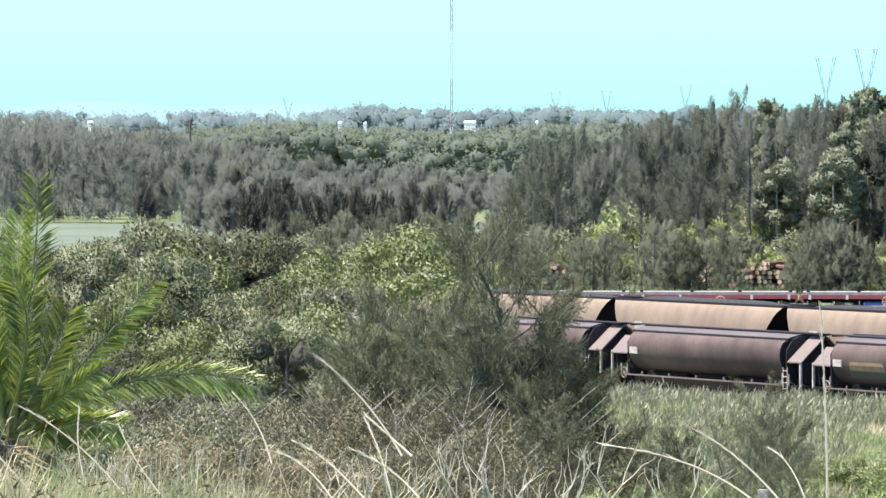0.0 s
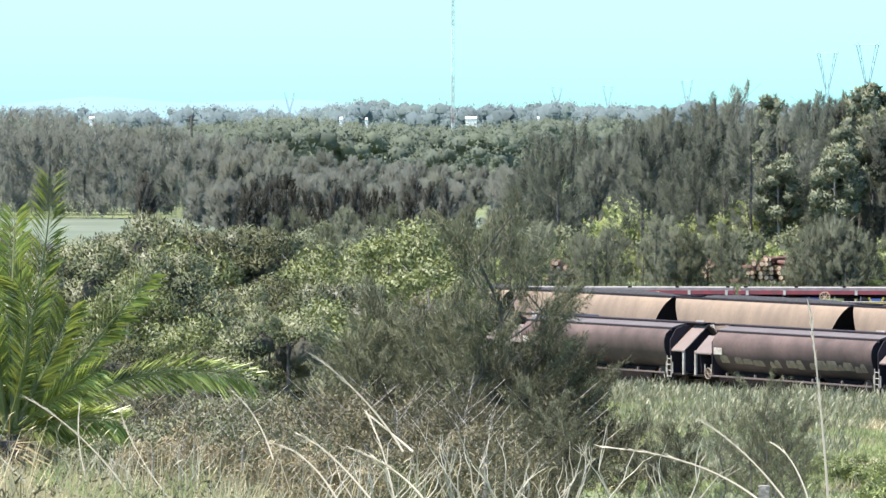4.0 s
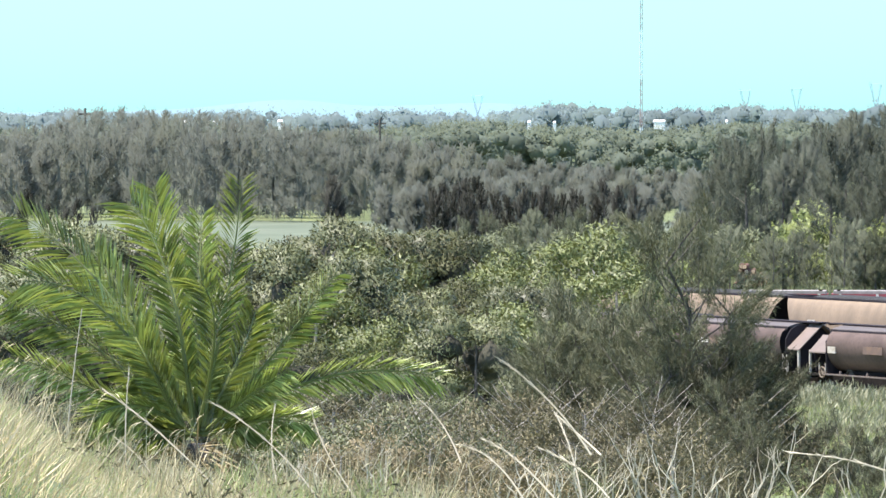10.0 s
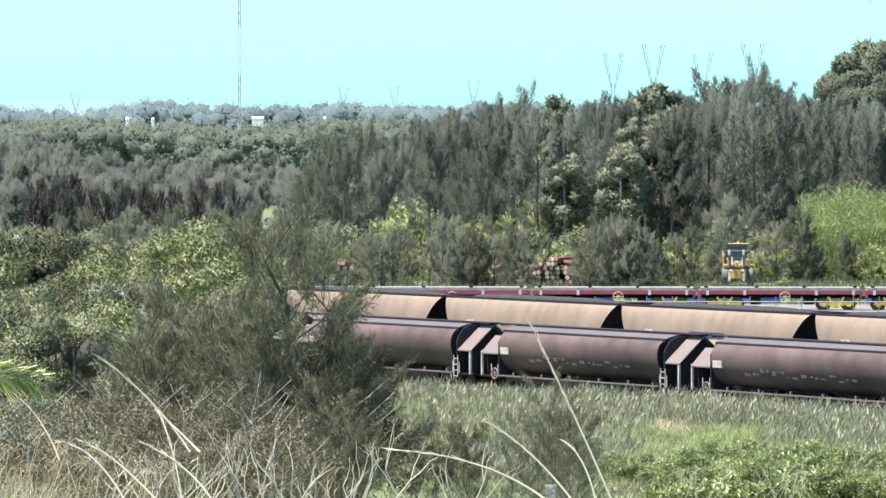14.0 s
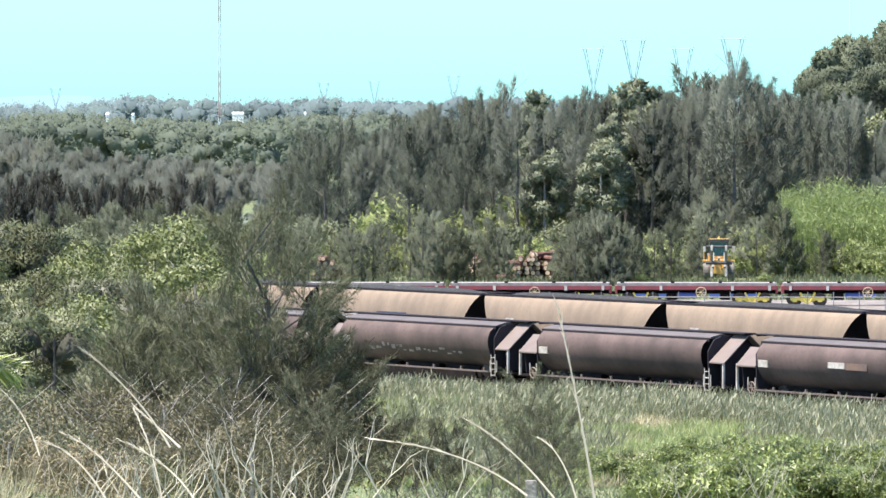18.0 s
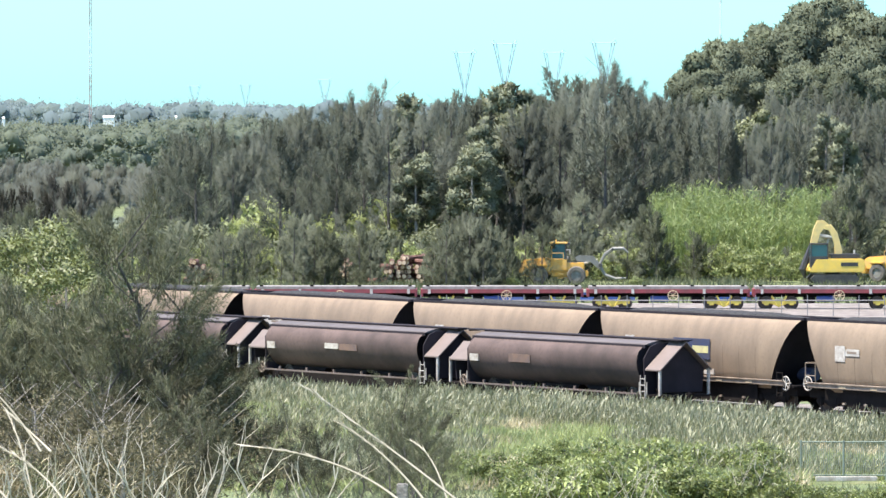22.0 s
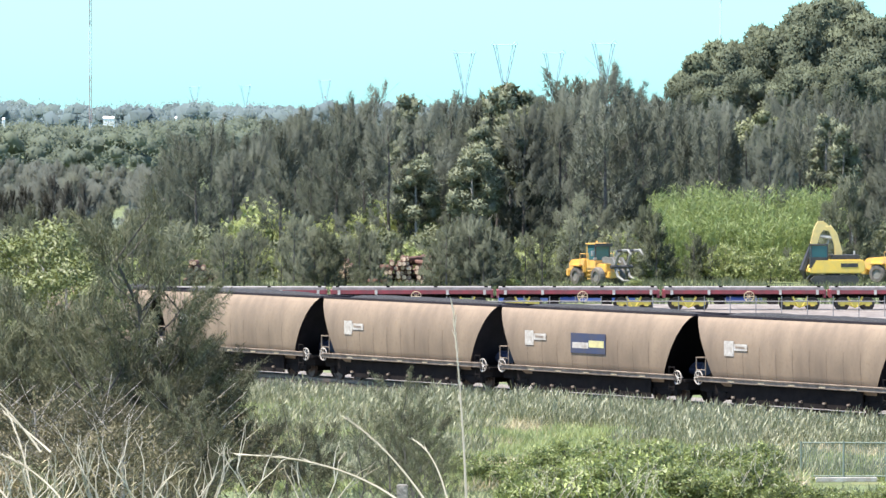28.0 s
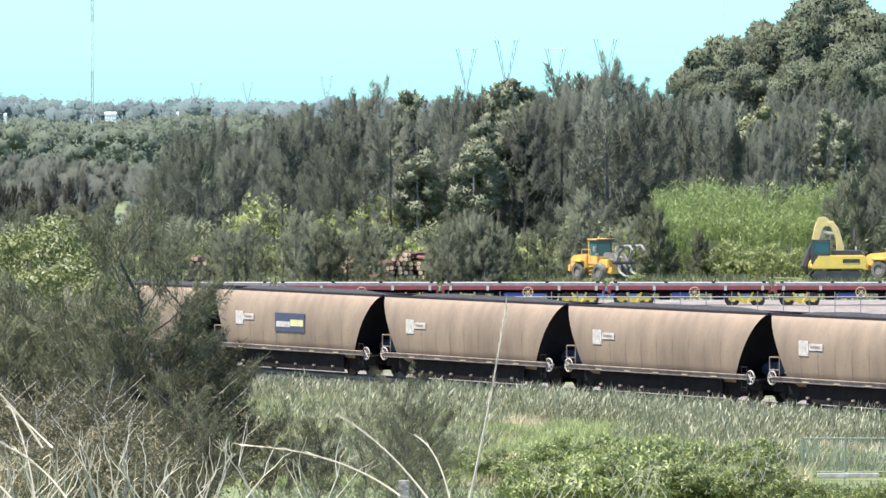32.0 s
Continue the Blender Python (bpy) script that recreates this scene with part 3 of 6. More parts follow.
def barrel_patch(w, x0, x1, z0, z1, material, label, cut=0.0):
    """A coat of paint on the barrel side, its upper corners cut off."""
    bm = bmesh.new()
    rows = []
    for k in range(6):
        z = z0 + (z1 - z0) * k / 5
        c = cut * max(0.0, k - 3) / 2
        rows.append([bm.verts.new((x, -barrel_y(z) - 0.007, z)) for x in (x0 + c, x1 - c)])
    for a, b in zip(rows, rows[1:]):
        bm.faces.new((a[0], a[1], b[1], b[0]))
    part("paint_patch", bm, material, w, label)


def gable(bm, x0, x1, ridge, eave, half, thick=0.06):
    prism(bm, [(-half, eave), (0, ridge), (half, eave), (half, eave - thick), (0, ridge - thick), (-half, eave - thick)], x0, x1)
    return bm


def covered_hopper(patch=0):
    w = tagged(new("covered_hopper_wagon"), "brown barrel-sided covered hopper wagon with gabled end hoods", "hopper wagon", "brown hopper train")
    part("body", shell([-1 + i / 6 for i in range(13)], BAR_PROFILE, lambda z: 6.6), M_BROWN, w)
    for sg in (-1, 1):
        part("end_sheet", end_sheet(BAR_PROFILE, lambda z: 6.58, sg), M_TAN_DARK, w, "grimy end sheet with its shade in the colour")
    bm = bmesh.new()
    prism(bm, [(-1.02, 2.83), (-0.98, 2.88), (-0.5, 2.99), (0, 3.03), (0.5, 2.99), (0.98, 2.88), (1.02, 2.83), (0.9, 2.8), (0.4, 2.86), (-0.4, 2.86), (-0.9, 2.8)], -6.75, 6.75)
    part("roof", bm, M_ROOF, w, "dusty sloping roof, its eave shadow a separate dark strip")
    # dark strips stand in for the shadow below the eaves
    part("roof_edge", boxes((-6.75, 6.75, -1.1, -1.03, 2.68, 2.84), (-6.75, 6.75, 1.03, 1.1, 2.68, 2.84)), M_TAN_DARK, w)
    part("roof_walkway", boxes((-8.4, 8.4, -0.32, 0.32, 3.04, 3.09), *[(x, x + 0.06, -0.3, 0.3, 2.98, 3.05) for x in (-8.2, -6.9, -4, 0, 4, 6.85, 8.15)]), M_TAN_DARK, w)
    for sg in (-1, 1):
        a, b = sorted((sg * 7.2, sg * 8.35))
        bm = bmesh.new()
        if sg > 0:
            gable(bm, a, b, 3.02, 1.78, 1.42)
        else:
            prism(bm, [(-1.42, 1.72), (-0.6, 2.52), (-0.6, 2.46), (-1.42, 1.66)], -8.2, -6.74)
            other = bmesh.new()
            prism(other, [(1.42, 1.72), (0.6, 2.52), (0.6, 2.46), (1.42, 1.66)], -8.2, -6.74)
            part("end_hood", other, M_HOOD, w)
        part("end_hood", bm, M_HOOD, w, "pale dusty gabled end hood" if sg > 0 else "low pale sloping end hood")
        # bulkhead's dark colour imitates the shade between body and hood
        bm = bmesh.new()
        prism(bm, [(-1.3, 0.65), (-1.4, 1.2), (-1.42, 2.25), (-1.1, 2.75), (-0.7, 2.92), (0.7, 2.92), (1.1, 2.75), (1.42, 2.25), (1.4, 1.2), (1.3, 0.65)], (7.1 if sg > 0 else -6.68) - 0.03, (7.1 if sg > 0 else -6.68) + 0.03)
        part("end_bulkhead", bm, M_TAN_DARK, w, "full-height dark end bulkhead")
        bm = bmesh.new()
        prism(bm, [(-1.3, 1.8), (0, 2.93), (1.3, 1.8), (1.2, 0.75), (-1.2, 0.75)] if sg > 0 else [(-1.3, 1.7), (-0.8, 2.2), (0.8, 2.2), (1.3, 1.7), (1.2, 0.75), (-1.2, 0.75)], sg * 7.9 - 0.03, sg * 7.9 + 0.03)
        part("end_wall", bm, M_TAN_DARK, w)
        for y in (-1.34, 1.34):
            part("corner_post", boxes((sg * 8.2 - 0.05, sg * 8.2 + 0.05, y - 0.05, y + 0.05, 0.62, 1.8)), M_LIGHT, w, "grimy white corner post")
        part("platform", boxes((min(sg * 6.5, sg * 8.45), max(sg * 6.5, sg * 8.45), -1.35, 1.35, 0.55, 0.65), bevel=0.015), M_UNDER, w)
        part("coupler", boxes((min(sg * 8.3, sg * 8.75), max(sg * 8.3, sg * 8.75), -0.12, 0.12, 0.5, 0.72), bevel=0.03), M_UNDER, w)
        bogie(w, sg * 6.3)
        for x in (6.75, 7.3):
            part("grab_rail", tubes(([(sg * x, -1.4, 0.65), (sg * x, -1.4, 1.2)], 0.03)), M_LIGHT, w)
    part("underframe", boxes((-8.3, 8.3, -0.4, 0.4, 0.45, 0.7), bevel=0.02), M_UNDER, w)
    part("side_rail", boxes((-6.7, 6.7, -1.5, -1.4, 0.62, 0.7), bevel=0.02), M_HOOD, w, "dusty running board")
    part("side_rail", boxes((-6.7, 6.7, 1.4, 1.5, 0.62, 0.7), bevel=0.02), M_HOOD, w)
    for x in (-5.4, -3, -0.6, 1.8, 4.2, 6.2):
        part("bracket", boxes((x, x + 0.1, -1.46, -1.38, 0.7, 0.84)), M_HOOD, w)
    for x in (-3.6, 0, 3.6):
        bm = bmesh.new()
        prism(bm, [(x - 1.6, 0.85), (x + 1.6, 0.85), (x + 0.6, 0.28), (x - 0.6, 0.28)], -0.9, 0.9, "y")
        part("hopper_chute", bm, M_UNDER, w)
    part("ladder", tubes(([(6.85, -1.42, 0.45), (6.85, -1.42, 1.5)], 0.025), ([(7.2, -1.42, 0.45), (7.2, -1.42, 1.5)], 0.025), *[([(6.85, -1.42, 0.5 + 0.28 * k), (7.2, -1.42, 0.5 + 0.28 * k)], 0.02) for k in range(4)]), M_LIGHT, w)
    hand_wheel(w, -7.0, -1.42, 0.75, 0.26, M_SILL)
    # added dark plates imitate the black shade under the running boards
    part("hopper_skirt", boxes((-5.2, 5.2, -1.22, -1.16, 0.1, 0.62), (-5.2, 5.2, 1.16, 1.22, 0.1, 0.62), bevel=0.01), M_UNDER, w, "dark plates filling the shade over the chutes")
    part("data_plate", boxes((-6.45, -5.75, -1.472, -1.36, 1.7, 2.02)), M_LIGHT, w, "weathered cream plate with unreadable lines")
    if patch == 1:
        part("paint_patch", boxes((-3.3, -1.6, -1.468, -1.44, 1.75, 2.12)), M_PATCHO, w, "faded orange painted patch")
    if patch == 2:
        part("data_plate", boxes((-1.3, -0.1, -1.472, -1.44, 1.84, 2.1)), M_LIGHT, w, "white sign plate, plain")
        part("paint_patch", boxes((-0.05, 1.5, -1.47, -1.44, 1.8, 2.1)), M_PATCHO, w, "faded orange sign plate")
    if patch in (3, 4, 6):
        r = random.Random(50 + patch)
        x, top, worn = (-4.2, 1.5, M_SCRAWL) if patch == 4 else (-6.1, 1.2, M_PATCH)
        while x < (4.0 if patch == 4 else 6.0):
            if patch == 4:
                wide, z, tall = r.uniform(0.12, 0.5), top + r.uniform(-0.16, 0.1), r.uniform(0.06, 0.22)
            else:
                wide, z, tall = r.uniform(0.35, 0.95), top + r.uniform(0.0, 0.12), r.uniform(0.25, 0.5)
            barrel_patch(w, x, x + wide, z, z + tall, worn, "worn pale scrawl, plain bars" if patch == 4 else "flaked cream lettering, plain bars", 0.12 if patch != 4 else 0.0)
            x += wide + (r.uniform(0.02, 0.3) if patch == 4 else r.choice((0.02, 0.06, 0.5)))
    if patch == 6:
        part("data_plate", boxes((-1.3, -0.3, -1.472, -1.44, 1.8, 2.08)), M_LIGHT, w, "white sign plate, plain")
        part("paint_patch", boxes((-0.25, 0.85, -1.47, -1.44, 1.82, 2.08)), M_PATCHO, w, "faded orange sign plate")
    if patch == 5:
        barrel_patch(w, -5.2, -2.4, 1.55, 1.95, M_OCHRE, "ochre painted block under green", 0.15)
        barrel_patch(w, -5.3, -2.2, 1.22, 1.54, M_GREENP, "green painted band, plain", 0.05)
        barrel_patch(w, -0.6, 1.9, 1.18, 1.62, M_GREENP, "dark green painted cloud, plain", 0.25)
        r = random.Random(77)
        for k in range(7):
            barrel_patch(w, -0.6 + k * 0.36, -0.4 + k * 0.36, 1.62 + r.uniform(-0.05, 0.03), 1.74 + r.uniform(0, 0.1), M_LIGHT, "white painted outline, plain bars", 0.04)
    return w


TAN_PITCH, TAN_GAP = 15.5, [(0.0, -143.2), (7.0, -79.3), (14.0, -15.2), (19.0, 30.2), (23.0, 66.2), (28.0, 111.2), (32.0, 147.5)]
BROWN_PITCH, BROWN_TAIL = 17.45, [(0.0, 418.0), (9.0, 277.5), (14.0, 198.5), (19.0, 117.5), (23.0, 52.6), (32.0, -94.0)]


def along(table, t):
    for (t0, s0), (t1, s1) in zip(table, table[1:]):
        if t <= t1:
            return s0 + (s1 - s0) * (t - t0) / (t1 - t0)


TRAINS = []
proto = {k: coal_hopper(*k) for k in ((False, False), (True, False), (True, True))}
used = set()
for n in range(-18, 16):
    k = (n % 4 == 0, n == 0)
    w = proto[k] if k not in used else copy_thing(proto[k], Matrix())
    used.add(k)
    TRAINS.append((w, TAN_GAP, n * TAN_PITCH + TAN_PITCH / 2, 0.0))
proto = {k: covered_hopper(k) for k in range(7)}
used = set()
PATCHES = [1, 2, 1, 2, 0, 4, 0, 4, 4, 0, 2, 0, 1, 2, 0, 3, 6, 3, 0, 1, 5, 0, 0, 2, 1, 2, 0, 4, 1, 0, 2, 0, 1]
for n in range(33):
    k = PATCHES[n]
    w = proto[k] if k not in used else copy_thing(proto[k], Matrix())
    used.add(k)
    TRAINS.append((w, BROWN_TAIL, -8.45 - n * BROWN_PITCH, -D_NEAR))


def move_trains():
    for w, table, ds, off in TRAINS:
        ts = sorted({t for t, _ in table} | ({float(t) for t in range(33)} if min(s for _, s in table) + ds < 8 else set()))
        walk(w, [(t, line_pose(along(table, t) + ds, off)) for t in ts])
# ---------------------------------------------------------------- plants
def limbs(height, lean, spread, count, thick, seed, top=0.9):
    """A tapered, slightly crooked trunk with limbs."""
    r = random.Random(seed)
    bm = bmesh.new()
    pts = [Vector((lean * k * k * height * 0.1 + r.uniform(-1, 1) * 0.012 * height * k, r.uniform(-1, 1) * 0.012 * height * k, height * k)) for k in (0, 0.2, 0.4, 0.6, 0.8, top)]
    tube(bm, pts, [thick, thick * 0.85, thick * 0.65, thick * 0.48, thick * 0.3, thick * 0.1], 6)
    tips = []
    for i in range(count):
        k = 0.25 + 0.6 * i / max(1, count - 1)
        j = min(4, int(k * 5))
        p = pts[j].lerp(pts[j + 1], k * 5 - j if j < 4 else 0.5)
        a = i * 2.4 + r.uniform(-0.4, 0.4)
        L = spread * (1.05 - 0.6 * k) * r.uniform(0.75, 1.15)
        q = p + Vector((math.cos(a), math.sin(a), 0.75)) * L
        tube(bm, [p, p.lerp(q, 0.5) + Vector((0, 0, -0.06 * L)), q], [thick * 0.32 * (1.1 - k), thick * 0.2 * (1.1 - k), thick * 0.05], 3)
        tips.append(q)
    return bm, tips


def oak_crown(lv, height, width, count, blade, broad, low, ragged, base=Vector((0, 0, 0))):
    """Soft brush-like plumes of needles that rise and lean outwards."""
    plumes = []
    n = int(24 + ragged * 34)
    for k in range(n):
        h = low + (0.88 - low) * (k + R.random()) / n
        prof = (0.08 + 0.92 * (1 - h) ** 0.8) * min(1.0, 0.5 + 2.2 * h)
        a, q = R.uniform(0, math.tau), width * 0.5 * prof * R.uniform(0.12, 1.0) ** 0.6
        c = Vector((math.cos(a) * q, math.sin(a) * q, h * height))
        out = 0.2 + 0.55 * (1 - h)
        axis = Vector((math.cos(a) * out, math.sin(a) * out, 1)).normalized()
        plumes.append((c, axis, height * R.uniform(0.09, 0.2), width * R.uniform(0.07, 0.15) * (1.2 - 0.6 * h)))
    plumes.append((Vector((0, 0, height * 0.8)), Vector((0.04, 0, 1)), height * 0.2, width * 0.045))
    for i in range(count):
        c, axis, L, hr = plumes[i % len(plumes)]
        a = R.uniform(0, math.tau)
        d = Vector((math.cos(a), math.sin(a), 0))
        k = R.random()
        p = c + axis * (L * k) + d * (hr * (1 - k) ** 0.6 * math.sqrt(R.random()))
        way = axis + d * 0.5 + rnd_dir() * 0.35
        if R.random() < 0.3:
            way.z -= 1.3
        face = d * 0.45 + Vector((p.x, p.y, 0)) * (0.9 / width) + Vector((-0.2, -0.25, 0.45)) + rnd_dir() * 0.1
        lv.blade(base + p, way, blade * R.uniform(0.6, 1.4), broad * R.uniform(0.7, 1.4), face)


def sheoak(height, width, seed, count=1500, blade=0.55, broad=0.1, material=None, bark=None, low=0.12, ragged=0.5, label="dark grey-green sheoak with fine drooping needles"):
    """A casuarina: an upright ragged crown of drooping needle tufts."""
    R.seed(seed)
    root = tree_root("sheoak_tree", label, "tree")
    bm, tips = limbs(height, 0.1, width * 0.5, 12, 0.012 * height + 0.03, seed)
    part("trunk", bm, bark or M_BARK, root)
    lv = Leaves(1.0)
    oak_crown(lv, height, width, count, blade, broad, low, ragged)
    tall = height / max(v[2] for v in lv.v)
    part("crown", lv.mesh("crown", material or M_SHEOAK), None, root).scale.z = tall
    return root


def wispy_oak(height, width, seed, label, tuft=60, size0=0.13, material=None, bare=0.08, limbs_n=26, thick=0.05):
    """A slender casuarina: a dark crooked stem, long rising limbs that fork, and brushes of fine needles with daylight between them."""
    R.seed(seed)
    root = tree_root("sheoak_tree", label, "tree")
    bm = bmesh.new()
    lv = Leaves(1.0)
    stem = [Vector((0.05 * math.sin(k * 1.9 + seed) * k * 0.7, 0.05 * math.cos(k * 2.3 + seed) * k, height * k / 7.6)) for k in range(8)]
    tube(bm, stem, [thick * (1 - k / 7.6) + 0.005 for k in range(8)], 6)

    def brush(c, way, size, n):
        for _ in range(n):
            k = R.random()
            d = rnd_dir()
            p = c + way * (size * 2.2 * (k - 0.35)) + d * (size * (1.05 - 0.75 * k) * R.random() ** 0.5)
            dirn = way * 0.9 + d * 0.45 + Vector((0, 0, 0.1 if R.random() < 0.6 else -1.1))
            lv.blade(p, dirn, R.uniform(0.07, 0.17), R.uniform(0.011, 0.018), d * 0.8 + Vector((-0.1, -0.1, 0.2)) + rnd_dir() * 0.2)
    for i in range(limbs_n):
        h = bare + (0.9 - bare) * i / limbs_n
        j = min(6, int(h * 7))
        p = stem[j].lerp(stem[j + 1], h * 7 - j)
        a = i * 2.4 + R.uniform(-0.5, 0.5)
        L = width * (0.62 - 0.34 * h) * R.uniform(0.5, 1.15)
        out = Vector((math.cos(a), math.sin(a), R.uniform(0.35, 0.9)))
        q1 = p + out * L * 0.55
        for f in (-1, 1):
            b = a + f * R.uniform(0.15, 0.55)
            tip = q1 + Vector((math.cos(b), math.sin(b), R.uniform(0.7, 1.5))) * L * R.uniform(0.3, 0.6)
            tube(bm, [p, q1, tip], [thick * 0.36 * (1.15 - h), thick * 0.24 * (1.15 - h), 0.003], 4)
            way = (tip - q1).normalized()
            size = R.uniform(size0, size0 * 1.9)
            for t in (0.45, 1.0):
                brush(q1.lerp(tip, t), way, size * (0.8 + 0.3 * t), int(tuft * R.uniform(0.55, 1.2)))
    for k in (5, 5.5, 6, 6.4, 6.8, 7):
        j = min(6, int(k))
        brush(stem[j].lerp(stem[j + 1], k - j) + Vector((R.uniform(-0.12, 0.12), R.uniform(-0.12, 0.12), 0)), Vector((R.uniform(-0.3, 0.3), 0, 1)), size0 * 1.5, int(tuft * 1.5))
    tall = height / max(v[2] for v in lv.v)
    part("trunk", bm, M_BARK, root).scale.z = tall
    part("crown", lv.mesh("crown", material or M_SHEOAK_NEAR), None, root).scale.z = tall
    return root


def broadleaf(name, height, width, seed, count, leaf, material, bark, low=0.2, clumps=26, label="", category="tree", flat=1.0, limbs_n=9, shell_only=0.55, rough=0.18, slim=(0.45, 0.8), core=0.0, ball=(0.1, 0.22), cap=-1.0, core_mat=None):
    """A rounded tree or bush: limbs that end in separate clumps of leaves, with gaps between them."""
    R.seed(seed)
    root = tree_root(name, label, category)
    bm, tips = limbs(height, 0.15, width * 0.45, limbs_n, 0.014 * height + 0.03, seed, 0.8)
    part("trunk", bm, bark, root)
    lv = Leaves(1.0)
    cl = []
    for k in range(clumps):
        d = rnd_dir()
        d.z = abs(d.z) * 1.1 - 0.25
        q = R.uniform(0.74, 1.0)
        c = Vector((d.x * width * 0.42 * q, d.y * width * 0.42 * q, height * (low + (1 - low) * 0.52) + d.z * height * (1 - low) * 0.43 * q * flat))
        cl.append((c, width * R.uniform(*ball)))
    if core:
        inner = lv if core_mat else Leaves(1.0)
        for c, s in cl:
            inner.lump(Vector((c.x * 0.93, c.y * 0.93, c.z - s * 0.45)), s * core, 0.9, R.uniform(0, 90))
        # without a leaf material the cores are dark, so gaps between clumps look shaded
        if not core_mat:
            tagged(part("inner_crown", inner.mesh("inner_crown", M_CORE_SHADE), None, root), "dark lumps imitating the shade inside the crown", kind="stuff")
    for i in range(count):
        c, s = cl[i % len(cl)]
        d = rnd_dir()
        if d.z < cap:
            d.z = -d.z
        k = s * (shell_only + (1 - shell_only) * R.random())
        p = c + Vector((d.x * k, d.y * k, d.z * k * 0.8))
        lv.blade(p, d * 0.35 + rnd_dir(), leaf * R.uniform(0.6, 1.4), leaf * R.uniform(*slim), d + rnd_dir() * rough + Vector((0, 0, 0.12)))
    tall = height / max(v[2] for v in lv.v)
    part("crown", lv.mesh("crown", material), None, root).scale.z = tall
    return root


def plant(proto, places, r, base=1.0, done=None):
    """Sets a plant and its copies at (direction, depth, scale) with turns of their own."""
    first = True
    for x, y, s in places:
        m = Matrix.Translation((x, y, ground_z(x, y) - 0.05)) @ Matrix.Rotation(r.uniform(0, math.tau), 4, "Z") @ Matrix.Diagonal((s * base, s * base, s * base * r.uniform(0.94, 1.06), 1))
        if first:
            proto.matrix_basis = m
            first = False
        else:
            ob = copy_thing(proto, Matrix())
            ob.matrix_basis = m


def tops(r, protos, heights, spec):
    """Plants trees so that each reaches the height that its row names: (direction, top, depth)."""
    groups = {}
    for u, v, y in spec:
        k = r.randrange(len(protos))
        x = at(u, y)
        groups.setdefault(k, []).append((x, y, (high(v, y) - ground_z(x, y)) / heights[k]))
    for k, rows in groups.items():
        plant(protos[k], rows, r)
    for k in range(len(protos)):
        if k not in groups:
            for o in list(protos[k].children_recursive) + [protos[k]]:
                bpy.data.objects.remove(o)


rt = random.Random(21)
# the tall sheoak belt behind the yard
OAK_H = [14.0, 15.0, 13.0, 14.5, 12.0]
oaks = [sheoak(h, w, 30 + i, 8500, 0.42, 0.065) for i, (h, w) in enumerate(zip(OAK_H, (6.6, 8.2, 6.0, 8.8, 7.2)))]


def skyline(u):
    """Top of the belt by direction."""
    pts = [(-100, 330), (100, 300), (200, 285), (300, 225), (420, 215), (500, 205), (560, 200), (640, 165), (700, 148), (760, 155), (800, 148), (880, 146), (950, 155), (990, 135), (1030, 108), (1050, 104), (1100, 124), (1180, 140), (1230, 165), (1500, 160), (1700, 150)]
    for (a, b), (c, d) in zip(pts, pts[1:]):
        if u <= c:
            return b + (d - b) * (u - a) / (c - a)
    return 150


spec = []
for k in range(84):
    u = 300 + 1350 * (k + rt.random()) / 84
    row = k % 3
    y = (480, 520, 565)[row] + rt.uniform(-14, 14)
    spec.append((u, skyline(u) - 16 + abs(rt.gauss(0, 20)) + (30, 0, 4)[row], y))
tops(rt, oaks, OAK_H, spec)
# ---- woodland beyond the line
# the hills' base colour is the blue haze in front of them
M_HILL = speckled("haze_blue_hill", (0.14, 0.235, 0.262), (0.143, 0.24, 0.267), (0.146, 0.245, 0.272), 0.004)


def hills():
    verts, faces = [], []
    us = list(range(-2200, 3400, 40))
    for j, dy in enumerate((0, 60, 160)):
        for u in us:
            y = 4700.0 + dy
            v = 192 - 14 * max(0, math.sin((u + 900) / 260)) * math.exp(-((u + 420) / 330) ** 2) - 9 * math.exp(-((u + 480) / 110) ** 2) - 17 * math.exp(-((u + 120) / 120) ** 2) - 15 * math.exp(-((u - 1300) / 300) ** 2)
            z = -2.0 if j != 1 else max(1.0, high(v + 3 * noise.noise((u * 0.01, 0, 0)), y))
            verts.append((at(u, y), y, z))
    w = len(us)
    for j in range(2):
        for i in range(w - 1):
            a = j * w + i
            faces.append((a, a + 1, a + w + 1, a + w))
    tagged(new("distant_hills", mesh_of("distant_hills", verts, faces, M_HILL, True)), "low hills on the horizon, coloured blue-grey with haze", "hills", kind="structure")


hills()


def woods(name, material, rows, lumps, per, leaf, seed, label, even=0.15):
    """Far woods, joined: crowns of several rough masses with a leafy fringe; rows of (place x, y, height, width)."""
    R.seed(seed)
    lv = Leaves(1.0, even)
    for x, y, h, w in rows:
        g = ground_z(x, y)
        for k in range(lumps):
            up = R.uniform(0.15, 0.8) if k else 0.8
            size = w * R.uniform(0.2, 0.34)
            c = Vector((x + R.uniform(-0.4, 0.4) * w, y + R.uniform(-0.4, 0.4) * w, g + h * up))
            c.z = min(c.z, g + h - size * 0.75)
            lv.lump(c, size * 0.78, 0.85, R.uniform(0, 90))
            for i in range(per):
                d = rnd_dir()
                lv.blade(c + d * size * R.uniform(0.45, 0.88), d * 0.4 + rnd_dir() * 0.7, leaf * R.uniform(0.7, 1.5), leaf * R.uniform(0.5, 0.9), Vector((d.x * 0.6, d.y * 0.6, d.z * 0.6 + 0.5)))
        for k in range(2):
            q = Vector((x + R.uniform(-0.2, 0.2) * w, y, g))
            lv.blade(q, Vector((R.uniform(-0.1, 0.1), 0, 1)), h * 0.75, 0.35, Vector((0, -1, 0)), 0.0, True)
    tagged(new(name, lv.mesh(name, material)), label, "woodland", kind="stuff")


